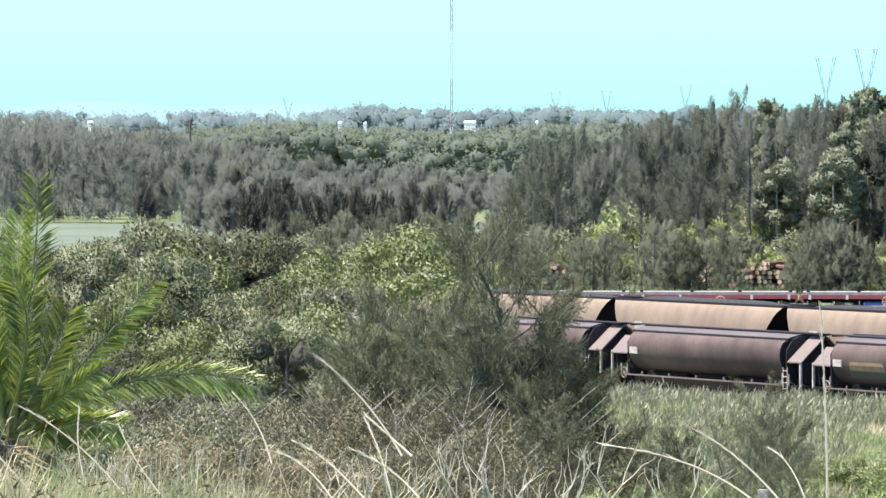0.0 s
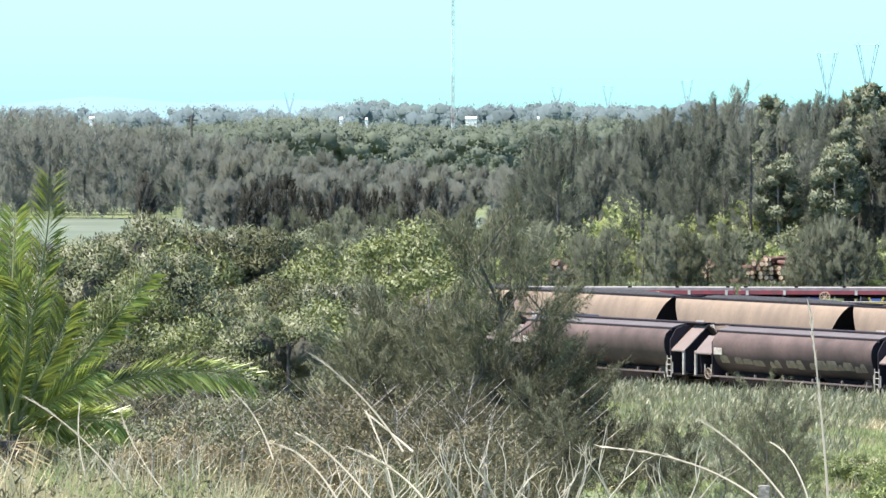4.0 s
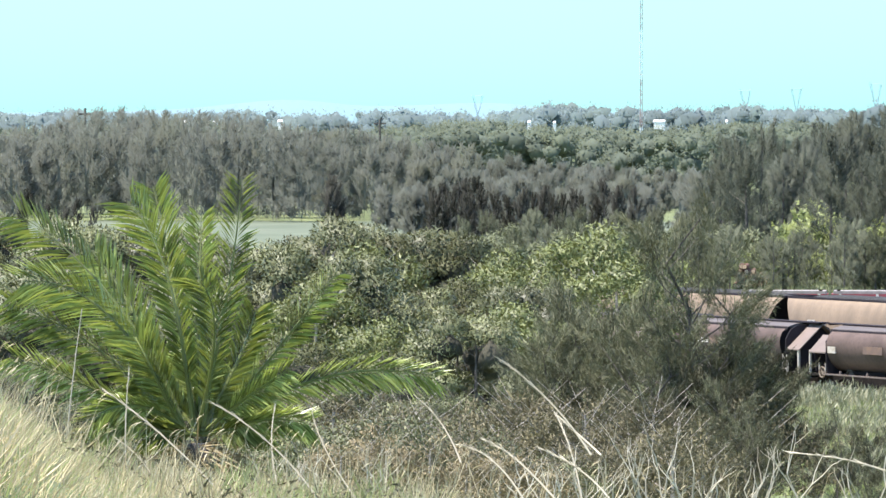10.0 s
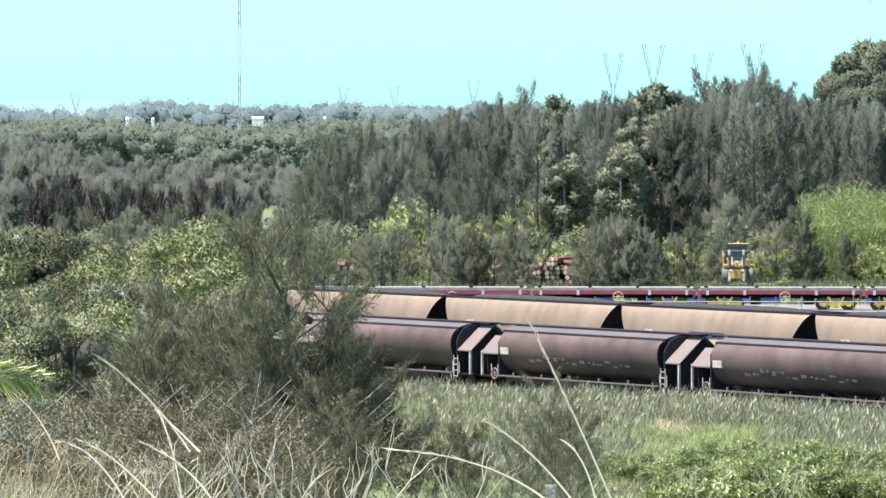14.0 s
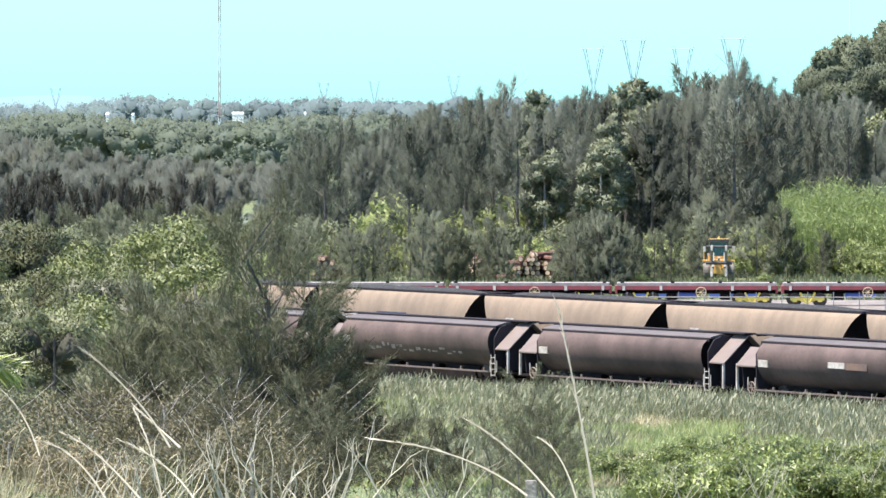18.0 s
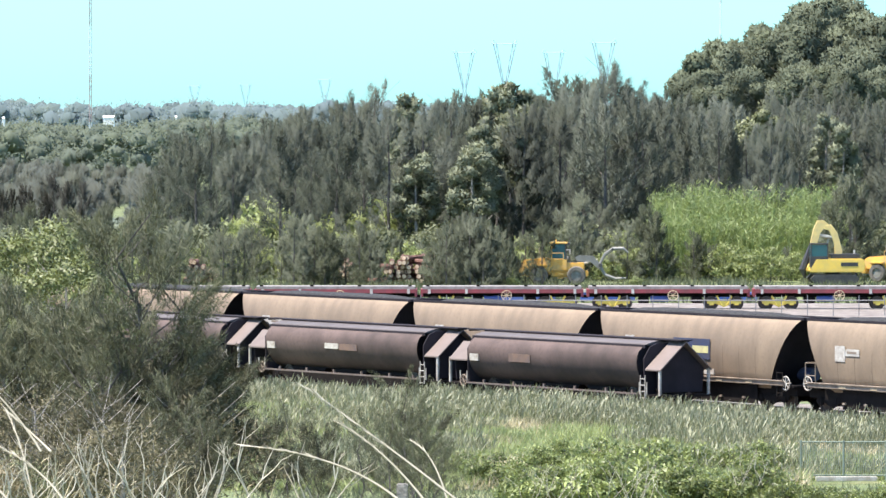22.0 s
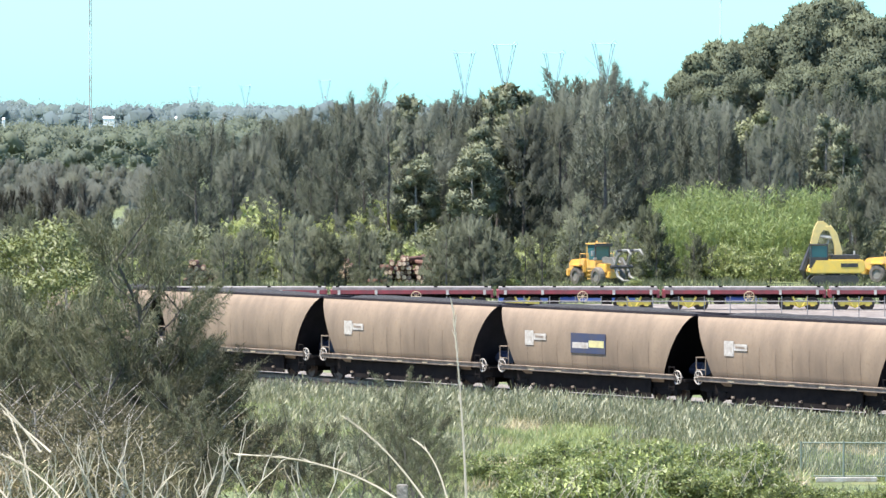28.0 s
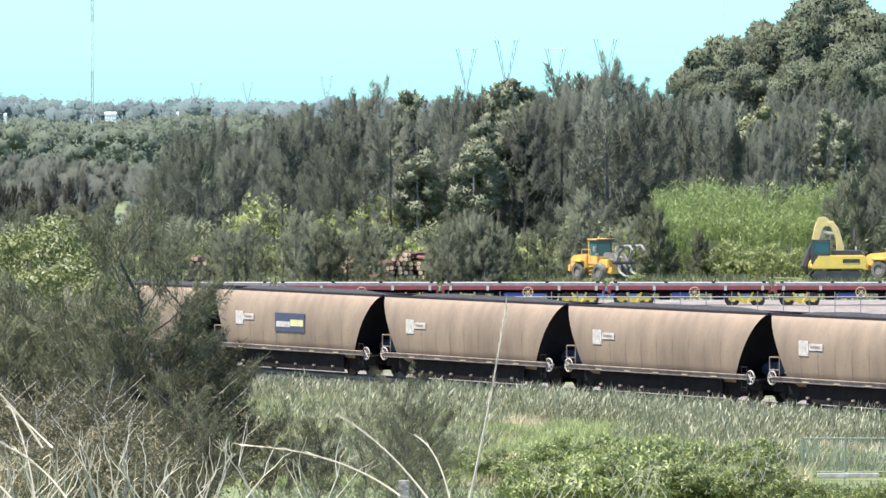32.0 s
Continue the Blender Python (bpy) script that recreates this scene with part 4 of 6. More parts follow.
rw = random.Random(5)
rows = []
for k in range(430):
    y = 1050 + 1500 * rw.random() ** 1.6
    u = rw.uniform(-1150, 900)
    top = 206 + rw.uniform(0, 14) + 8 * math.sin(u * 0.012) + (12 if y < 1250 else 0)
    rows.append((at(u, y), y, max(6.0, high(top, y)), rw.uniform(8, 14)))
woods("far_forest", M_FAR, rows, 6, 70, 0.7, 51, "dense grey-green gum forest on the plain far away, paled with haze")
rows = []
for k in range(460):
    y = rw.uniform(2900, 4300)
    u = rw.uniform(-1500, 1700)
    wave = 10 * max(0, math.sin(u * 0.021 + 1)) + 7 * max(0, math.sin(u * 0.057))
    top = (184 if u > -60 else 194) - wave * 0.8 - rw.uniform(0, 4) + (8 if rw.random() < 0.5 else 0)
    rows.append((at(u, y), y, max(4.0, high(top, y)), rw.uniform(18, 36)))
# blue of the air over kilometres, painted into the leaves
M_FARBLUE = leafy("haze_blue_leaves", (0.22, 0.285, 0.295), (0.245, 0.31, 0.32), (0.23, 0.29, 0.3), 0.9, 0.06, 0.6, 0.01)
woods("horizon_trees", M_FARBLUE, rows, 6, 40, 1.5, 52, "line of trees along the horizon, coloured blue-green with haze", 0.5)

# sheoak wood past the meadow, its haze put into the leaf colour
def grey_top(u):
    pts = [(-1500, 190), (-932, 215), (-860, 192), (-780, 184), (-640, 188), (-540, 194), (-480, 203), (-380, 212), (-250, 232), (-120, 258), (0, 275), (140, 290), (300, 300)]
    for (a, b), (c, d) in zip(pts, pts[1:]):
        if u <= c:
            return b + (d - b) * (u - a) / (c - a)
    return 300


spec = []
for k in range(120):
    u = -1250 + 1600 * (k + rw.random()) / 120
    y = 735 + max(0, (u + 450) * 0.12) + (0, 28, 60)[k % 3] + rw.uniform(-8, 8)
    spec.append((u, grey_top(u) + rw.uniform(0, 22) + (22 if k % 3 == 0 else 0), y))
for k in range(46):
    u = rw.uniform(-330, 330)
    spec.append((u, rw.uniform(295, 350), rw.uniform(600, 715)))
R.seed(60)
lv = Leaves(1.0)
for u, v, y in spec:
    x = at(u, y)
    base = Vector((x, y, ground_z(x, y)))
    h = high(v, y) - base.z
    oak_crown(lv, h, rw.uniform(7.5, 10.5) * h / 14, 2600, 0.7, 0.13, 0.02, 0.5, base)
    for k in range(2):
        lv.blade(base + Vector((rw.uniform(-1, 1), 0, 0)), Vector((rw.uniform(-0.06, 0.06), 0, 1)), h * 0.8, 0.3, Vector((0, -1, 0)), 0.0, True)
tagged(new("grey_wood", lv.mesh("grey_wood", M_FARGREY)), "dense sheoak wood past the meadow, greyed with painted haze", "woodland", kind="stuff")

# dark young sheoaks at the meadow's near edge, and scrub between them
YO_H = [7.0, 8.0, 6.0, 6.5]
young = [sheoak(h, w, 70 + i, 3000, 0.34, 0.065, M_YOUNG_OAK, M_BARK, 0.02, 0.35, "dark young sheoak, narrow and upright") for i, (h, w) in enumerate(zip(YO_H, (3.6, 4.4, 4.0, 5.2)))]
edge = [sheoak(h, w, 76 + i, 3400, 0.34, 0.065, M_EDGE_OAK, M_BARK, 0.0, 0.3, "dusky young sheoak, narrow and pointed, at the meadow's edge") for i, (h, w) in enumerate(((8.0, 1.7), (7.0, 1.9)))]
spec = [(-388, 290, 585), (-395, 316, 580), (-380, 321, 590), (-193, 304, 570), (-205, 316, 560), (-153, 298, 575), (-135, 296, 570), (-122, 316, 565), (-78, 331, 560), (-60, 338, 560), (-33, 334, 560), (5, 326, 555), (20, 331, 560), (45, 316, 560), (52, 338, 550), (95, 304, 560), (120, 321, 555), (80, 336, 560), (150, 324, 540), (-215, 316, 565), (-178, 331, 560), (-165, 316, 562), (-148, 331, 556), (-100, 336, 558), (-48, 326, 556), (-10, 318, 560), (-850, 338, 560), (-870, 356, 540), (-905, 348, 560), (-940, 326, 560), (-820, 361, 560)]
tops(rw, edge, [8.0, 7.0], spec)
spec = []
for k in range(58):
    u = rw.uniform(-180, 330)
    spec.append((u, rw.uniform(350, 430), rw.uniform(440, 540)))
for u, v in ((520, 388), (540, 395), (565, 402), (590, 425), (440, 402), (415, 412), (380, 405), (330, 398), (352, 420), (840, 380), (870, 392), (815, 405), (855, 420), (790, 385), (832, 372), (868, 390), (902, 410), (765, 432), (650, 432), (690, 445), (620, 440), (1000, 348), (1030, 336), (1060, 347), (1110, 380), (1228, 398), (1240, 412), (1262, 425), (1162, 385), (1178, 425), (1490, 322), (1472, 352), (1505, 300), (1515, 360), (1395, 430), (1310, 440), (1150, 355), (1020, 376), (975, 390), (780, 420), (1150, 395), (760, 430), (895, 430)):
    spec.append((u, v, rw.uniform(428, 433) if 760 < u < 910 else rw.uniform(446, 452) if 1155 < u < 1480 else rw.uniform(446, 470)))
for k in range(34):
    spec.append((rw.uniform(330, 1150), rw.uniform(395, 460), rw.uniform(442, 462)))
for u, v in ((395, 392), (412, 405), (432, 398), (455, 430), (520, 378), (538, 372), (556, 385), (575, 398), (592, 412), (498, 425), (612, 405), (636, 398), (655, 412), (672, 430), (300, 400), (318, 388), (285, 415), (262, 400), (800, 372), (822, 365), (846, 375), (868, 388), (890, 402), (785, 398), (905, 420), (930, 405), (960, 392)):
    spec.append((u, v, rw.uniform(436, 441)))
tops(rw, young, YO_H, spec)

BR_H = [5.0, 4.0]
bright = [broadleaf("scrub_bush", h, w, 80 + i, 2500, 0.3, M_BRIGHT, M_BARK, -0.35, 30, "bright yellow-green leafy scrub bush", "bush") for i, (h, w) in enumerate(zip(BR_H, (6.0, 5.0)))]
spec = [(1125, 486, 430), (905, 482, 430), (860, 480, 431)]
spec += [(470, 346, 478), (500, 355, 472), (445, 372, 470), (560, 382, 474), (600, 378, 478), (640, 372, 474), (690, 338, 480), (715, 346, 478), (745, 372, 472), (345, 425, 462), (720, 425, 452), (745, 432, 452), (920, 412, 458), (950, 422, 452), (1110, 405, 458), (1135, 425, 452), (1085, 440, 450), (1160, 440, 452), (1260, 455, 450), (1330, 450, 450), (1400, 440, 452), (590, 420, 460)]
spec += [(520, 440, 455), (420, 440, 455), (480, 430, 458), (660, 400, 474), (1560, 440, 470), (1610, 440, 470), (300, 440, 455), (250, 450, 450)]
for k in range(12):
    spec.append((rw.uniform(380, 1640), rw.uniform(425, 465), rw.uniform(446, 462)))
tops(rw, bright, BR_H, spec)
olive = [broadleaf("scrub_bush", 4.5, 5.5, 84, 2500, 0.3, M_OLIVE, M_BARK, -0.35, 30, "dull olive-green scrub bush under the trees", "bush")]
spec = []
for k in range(50):
    u = 250 + 1400 * (k + rw.random()) / 50
    spec.append((u, rw.uniform(448, 462) if 1150 < u < 1500 else rw.uniform(372, 455), rw.uniform(450, 476)))
for k in range(34):
    spec.append((rw.uniform(-260, 330), rw.uniform(375, 440), rw.uniform(420, 560)))
tops(rw, olive, [4.5], spec)

PG_H = [12.0, 10.0]
pale = [broadleaf("gum_tree", h, w, 90 + i, 5500, 0.27, M_PALE_GUM, M_PALE_BARK, 0.02, 30, "pale-leaved gum among the sheoaks", "tree") for i, (h, w) in enumerate(zip(PG_H, (3.4, 3.8)))]
tops(rw, pale, PG_H, [(722, 143, 500), (738, 250, 470), (728, 205, 478), (850, 200, 470), (885, 164, 478), (838, 235, 466), (915, 175, 474), (1462, 205, 480), (1490, 225, 476)])
crest = broadleaf("gum_tree", 12.0, 4.5, 95, 4500, 0.27, M_MANGROVE, M_BARK, 0.5, 16, "tall gum with a yellow-green crown", "tree")
tops(rw, [crest], [12.0], [(903, 130, 490), (1350, 185, 500)])

GUM_H = [22.0, 20.0, 18.0]
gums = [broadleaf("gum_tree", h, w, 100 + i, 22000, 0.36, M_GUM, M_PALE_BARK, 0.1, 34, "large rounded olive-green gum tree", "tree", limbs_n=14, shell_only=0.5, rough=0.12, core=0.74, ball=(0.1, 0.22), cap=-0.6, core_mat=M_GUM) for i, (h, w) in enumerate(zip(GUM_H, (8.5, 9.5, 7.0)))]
tops(rw, gums, GUM_H, [(1242, 98, 590), (1266, 78, 592), (1300, 54, 600), (1335, 50, 610), (1375, 62, 596), (1402, 4, 600), (1440, -24, 610), (1482, -14, 612), (1525, 10, 605), (1560, 42, 595), (1600, 40, 600), (1650, 30, 610), (1465, 62, 585), (1425, 80, 588), (1515, 75, 586), (1345, 105, 580), (1280, 122, 575), (1230, 135, 580), (1560, 100, 575), (1400, 122, 572), (1450, 125, 570), (1505, 128, 568), (1700, 50, 590)])


def reed_bed():
    """The stand of giant reed behind the yard."""
    R.seed(61)
    lv = Leaves()
    for k in range(1500):
        u = R.uniform(1155, 1490)
        y = R.uniform(456, 476)
        edge = min(1.0, (u - 1150) / 10, (1500 - u) / 14)
        h = (6.9 + 1.1 * noise.noise((u * 0.03, y * 0.2, 1)) + R.uniform(-1.0, 0.6)) * (0.8 + 0.2 * edge) * (0.75 if y < 460 else 1)
        x = at(u, y)
        p = Vector((x, y, ground_z(x, y)))
        d = Vector((R.uniform(-0.12, 0.12), R.uniform(-0.12, 0.12), 1))
        lv.blade(p, d, h, 0.07, None, 0.0, True)
        for i in range(22):
            a = R.uniform(0, math.tau)
            lv.blade(p + d * h * R.uniform(0.2, 0.98), Vector((math.cos(a), math.sin(a), R.uniform(0.3, 2.2))), R.uniform(0.4, 0.85), R.uniform(0.06, 0.12), None, 0.12)
    tagged(new("giant_reed_bed", lv.mesh("giant_reed_bed", M_CANE)), "tall dense stand of light green giant reeds", "reeds", kind="stuff")


reed_bed()

# ---- mangroves and scrub on the near side of the line
MAN_H = [6.0, 5.0, 5.5]
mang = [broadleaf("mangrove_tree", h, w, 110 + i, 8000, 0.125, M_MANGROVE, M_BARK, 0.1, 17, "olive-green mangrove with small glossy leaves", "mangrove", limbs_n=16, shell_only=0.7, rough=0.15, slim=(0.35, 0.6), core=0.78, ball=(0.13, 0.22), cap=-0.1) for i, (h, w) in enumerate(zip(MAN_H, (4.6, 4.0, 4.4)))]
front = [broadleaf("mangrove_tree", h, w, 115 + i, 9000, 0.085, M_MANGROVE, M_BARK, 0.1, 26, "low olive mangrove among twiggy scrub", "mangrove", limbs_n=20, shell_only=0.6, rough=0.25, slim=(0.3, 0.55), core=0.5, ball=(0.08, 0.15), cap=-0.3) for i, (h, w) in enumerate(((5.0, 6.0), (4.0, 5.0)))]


def mangrove_top(u):
    pts = [(-1100, 390), (-932, 400), (-830, 385), (-780, 395), (-700, 398), (-575, 402), (-540, 436), (-500, 424), (-480, 410), (-440, 402), (-345, 392), (-330, 408), (-200, 402), (-125, 412), (-110, 470), (-70, 440), (-30, 455), (20, 470), (60, 478), (90, 440), (130, 435), (150, 470), (170, 520)]
    for (a, b), (c, d) in zip(pts, pts[1:]):
        if u <= c:
            return b + (d - b) * (u - a) / (c - a)
    return 520


spec = []
for row, (y, drop, n, right) in enumerate(((264, 0, 24, 10), (236, 58, 15, 20), (206, 150, 13, 20), (178, 250, 10, 0), (150, 335, 10, -20))):
    for k in range(n):
        u = -1060 + (right + 1060) * (k + rw.random()) / n
        v = max(mangrove_top(u), 400 if row else 0) + drop + rw.uniform(-35, 60) * (1 if row else 0.45)
        spec.append((u, v, y + rw.uniform(-8, 8)))
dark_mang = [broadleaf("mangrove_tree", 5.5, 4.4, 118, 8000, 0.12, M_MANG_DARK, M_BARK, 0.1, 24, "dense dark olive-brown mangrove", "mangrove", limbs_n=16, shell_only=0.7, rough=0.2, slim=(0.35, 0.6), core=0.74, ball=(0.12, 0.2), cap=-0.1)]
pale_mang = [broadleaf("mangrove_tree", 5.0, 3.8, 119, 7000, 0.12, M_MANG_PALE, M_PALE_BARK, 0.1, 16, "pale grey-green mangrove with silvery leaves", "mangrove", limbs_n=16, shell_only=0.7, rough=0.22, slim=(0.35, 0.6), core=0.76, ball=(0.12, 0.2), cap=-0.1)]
rear = [p for p in spec if p[2] > 195]
tops(rw, mang, MAN_H, [p for i, p in enumerate(rear) if i % 5 not in (1, 3)])
tops(rw, dark_mang, [5.5], [p for i, p in enumerate(rear) if i % 5 == 1] + [(-175, 405, 262), (-215, 410, 258), (-190, 470, 240)])
tops(rw, pale_mang, [5.0], [p for i, p in enumerate(rear) if i % 5 == 3])
tops(rw, front, [5.0, 4.0], [p for p in spec if p[2] <= 195])
thin = broadleaf("mangrove_tree", 6.0, 5.0, 120, 5500, 0.13, M_MANG_BRIGHT, M_PALE_BARK, 0.2, 26, "thin open mangrove with yellow-green leaves", "mangrove", rough=0.3, cap=-0.3)
tops(rw, [thin], [6.0], [(50, 384, 268), (78, 392, 262), (-85, 440, 250), (-65, 445, 246), (118, 432, 240), (-40, 505, 214), (-85, 515, 216), (-330, 420, 244), (-420, 470, 226), (-300, 560, 206)])

SC_H = [3.0, 2.5]
scrub = [broadleaf("scrub_bush", h, w, 130 + i, 5200, 0.085, M_SCRUB, M_PALE_BARK, 0.0, 30, "grey-brown twiggy scrub bush with small leaves", "bush", limbs_n=22, rough=0.5, slim=(0.25, 0.5)) for i, (h, w) in enumerate(zip(SC_H, (3.6, 3.0)))]
spec = []
for k in range(36):
    u = -470 + 800 * (k + rw.random()) / 36
    y = rw.uniform(92, 132)
    spec.append((u, 690 + (y < 110) * 55 + rw.uniform(-30, 50), y))
tops(rw, scrub, SC_H, spec)

withered = [broadleaf("scrub_bush", 2.0, 2.6, 134, 4200, 0.06, M_DEAD, M_PALE_BARK, -0.1, 24, "withered brown scrub bush with dead leaves", "bush", limbs_n=12)]
tops(rw, withered, [2.0], [(-90, 778, 90), (-215, 748, 93), (-320, 742, 95), (-150, 790, 88), (-375, 770, 90), (-20, 790, 90)])
low_yellow = [broadleaf("scrub_bush", 2.0, 2.4, 135, 4500, 0.06, M_MANGROVE, M_BARK, -0.1, 22, "low yellow-green bush among the scrub", "bush", limbs_n=12)]
tops(rw, low_yellow, [2.0], [(-255, 700, 98), (-210, 730, 94), (-330, 705, 99), (-130, 748, 95), (-60, 765, 95), (-430, 700, 100), (40, 800, 93)])
NO_H = [6.0, 5.0]
near_oaks = [wispy_oak(h, w, 140 + i, "slender grey-green sheoak with wispy needles", 80) for i, (h, w) in enumerate(zip(NO_H, (3.4, 3.2)))]
spec = [(35, 466, 128), (88, 520, 127), (-15, 575, 126), (60, 610, 124), (300, 660, 118), (350, 700, 116), (225, 690, 114), (280, 730, 114), (120, 690, 116), (190, 720, 113), (20, 700, 116), (715, 655, 138), (735, 690, 134), (690, 700, 132), (510, 690, 128), (640, 720, 130), (770, 760, 126)]
tops(rw, near_oaks, NO_H, spec)
tall_oak = wispy_oak(6.0, 3.0, 147, "tall open sheoak with a dark crooked trunk and thin wispy limbs", 130, 0.16, None, 0.2, 24, 0.09)
tops(rw, [tall_oak], [6.0], [(238, 345, 122), (300, 425, 123)])
plume_oak = wispy_oak(5.0, 1.7, 148, "narrow soft grey-green young sheoak", 110, 0.15, None, 0.05, 26, 0.045)
tops(rw, [plume_oak], [5.0], [(150, 450, 125), (30, 462, 127), (78, 492, 126), (0, 545, 125), (120, 540, 124), (330, 540, 123), (195, 480, 121)])
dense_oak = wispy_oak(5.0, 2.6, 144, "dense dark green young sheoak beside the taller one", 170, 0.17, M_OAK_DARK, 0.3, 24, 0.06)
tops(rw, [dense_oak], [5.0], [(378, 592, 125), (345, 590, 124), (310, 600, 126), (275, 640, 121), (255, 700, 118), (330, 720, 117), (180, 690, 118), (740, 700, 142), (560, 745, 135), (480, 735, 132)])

GB_H = [2.0]
low_bush = [broadleaf("scrub_bush", 2.0, 3.4, 150, 2900, 0.16, M_BRAMBLE, M_BARK, -0.25, 34, "low deep green bramble bush", "bush")]
spec = [(u, v + rw.uniform(-8, 12), rw.uniform(174, 190)) for u, v in ((905, 850), (925, 832), (960, 820), (985, 835), (1010, 812), (1040, 800), (1065, 822), (1085, 795), (1110, 782), (1130, 800), (1160, 790), (1185, 815), (1205, 802), (1240, 812), (1262, 835), (1290, 828), (1318, 840), (1345, 805), (1362, 818), (1385, 842), (1410, 850), (1440, 862), (1470, 856), (1500, 866), (1540, 858), (1580, 850), (1620, 830))] + [(u, v, rw.uniform(196, 214)) for u, v in ((700, 790), (780, 782), (830, 800), (875, 790), (950, 780), (1000, 772), (1060, 768), (1150, 766), (1230, 775), (1290, 790), (1340, 772))]
tops(rw, low_bush, GB_H, spec)


def reed_field():
    """Reeds along the line and rough grass before them."""
    R.seed(62)
    reeds, grass, straw = Leaves(), Leaves(), Leaves()
    n = 0
    while n < 90000:
        y = R.uniform(196, 268)
        u = R.uniform(120, 1750)
        x = at(u, y)
        dist = (K_FAR - 0.682 * y - x) * math.cos(TH) - D_NEAR - 1.9       # to the edge of the ballast
        if dist < (1.0 if u < 760 else -1.0) or (u > 1425 and y < 204):
            continue
        n += 1
        p = Vector((x, y, ground_z(x, y)))
        patch = noise.noise((x * 0.12, y * 0.12, 7))
        lean = Vector((0.2 + R.uniform(-0.75, 0.75), R.uniform(-0.5, 0.5), 1))
        if dist < 9 + 6 * patch or (patch > 0.15 and R.random() < 0.5):
            h = R.uniform(0.4, 1.35) * min(1.0, (0.45 if u < 760 else 0.75) + max(0.0, dist) / 14) * (1 + 0.35 * noise.noise((x * 0.35, y * 0.35, 11)))
            reeds.blade(p, lean, h, R.uniform(0.02, 0.045), None, 0.12, True)
            for _ in range(2):
                a = R.uniform(0, math.tau)
                reeds.blade(p + lean.normalized() * h * R.uniform(0.35, 0.95), Vector((0.25 + 0.7 * math.cos(a), 0.7 * math.sin(a), R.uniform(0.9, 2.4))), R.uniform(0.25, 0.55), R.uniform(0.03, 0.06), None, 0.05, True)
        elif noise.noise((x * 0.22, y * 0.22, 3)) > 0.2 or R.random() < 0.05:
            straw.blade(p, Vector((R.uniform(-0.7, 0.9), R.uniform(-0.5, 0.5), 1)), R.uniform(0.3, 0.9), R.uniform(0.03, 0.07), None, 0.1)
        else:
            for _ in range(2):
                grass.blade(p + Vector((R.uniform(-0.3, 0.3), R.uniform(-0.3, 0.3), 0)), Vector((R.uniform(-0.5, 0.6), R.uniform(-0.5, 0.5), 1)), R.uniform(0.25, 0.6) * (1 + 0.9 * max(0.0, noise.noise((x * 0.4, y * 0.4, 9)))), R.uniform(0.07, 0.15), None, 0.08)
    plumes = Leaves()
    for k in range(9000):
        y = R.uniform(200, 268)
        x = at(R.uniform(120, 1750), y)
        dist = (K_FAR - 0.682 * y - x) * math.cos(TH) - D_NEAR - 1.9
        if not 1.2 < dist < 16 or R.random() < 0.35 + dist / 20:
            continue
        p = Vector((x, y, ground_z(x, y) + R.uniform(0.6, 1.2) * min(1.0, 0.5 + dist / 14)))
        for _ in range(3):
            plumes.blade(p, Vector((0.35, R.uniform(-0.4, 0.4), R.uniform(0.4, 1.2))), R.uniform(0.12, 0.26), R.uniform(0.015, 0.03), None, 0.12)
    tagged(new("reed_plumes", plumes.mesh("reed_plumes", M_PLUME)), "pale drooping seed plumes of the reeds", "reeds", kind="stuff")
    tagged(new("reed_bed", reeds.mesh("reed_bed", M_REED)), "silvery green reeds bending in the wind along the line", "reeds", kind="stuff")
    tagged(new("dry_reeds", straw.mesh("dry_reeds", M_DRY)), "patches of dry brown reed stems", "reeds", kind="stuff")
    tagged(new("rough_grass", grass.mesh("rough_grass", M_GRASS)), "rough light green grass between reeds and scrub", "grass", kind="stuff")


reed_field()


def bank_grass():
    """Grey-green low grass on the bank below the reeds."""
    R.seed(67)
    lv = Leaves()
    for k in range(16000):
        y = R.uniform(150, 198)
        x = at(R.uniform(420, 1700), y)
        n = noise.noise((x * 0.25, y * 0.12, 8))
        if x > at(1425, y) and n > -0.3:
            n = -0.3
        lv.blade(Vector((x, y, ground_z(x, y))), Vector((R.uniform(-0.6, 0.6), R.uniform(-0.5, 0.5), 1)), R.uniform(0.12, 0.4 + 0.3 * max(0.0, n)), R.uniform(0.03, 0.08), None, 0.06)
    tagged(new("bank_grass", lv.mesh("bank_grass", M_OLIVE)), "low grey-green grass on the bank below the reeds", "grass", kind="stuff")


bank_grass()


def yard_grass():
    """Rank grass and weeds between the siding and the scrub."""
    R.seed(66)
    lv = Leaves()
    for k in range(15000):
        y = R.uniform(394, 456)
        x = at(R.uniform(300, 1750), y)
        n = noise.noise((x * 0.2, y * 0.1, 4))
        if n < -0.25:
            continue
        lv.blade(Vector((x, y, ground_z(x, y))), Vector((R.uniform(-0.5, 0.5), R.uniform(-0.5, 0.5), 1)), R.uniform(0.4, 0.85 + 0.5 * n), R.uniform(0.08, 0.16), None, 0.1)
    tagged(new("yard_grass", lv.mesh("yard_grass", M_OLIVE)), "rank olive grass and weeds round the log yard", "grass", kind="stuff")


yard_grass()


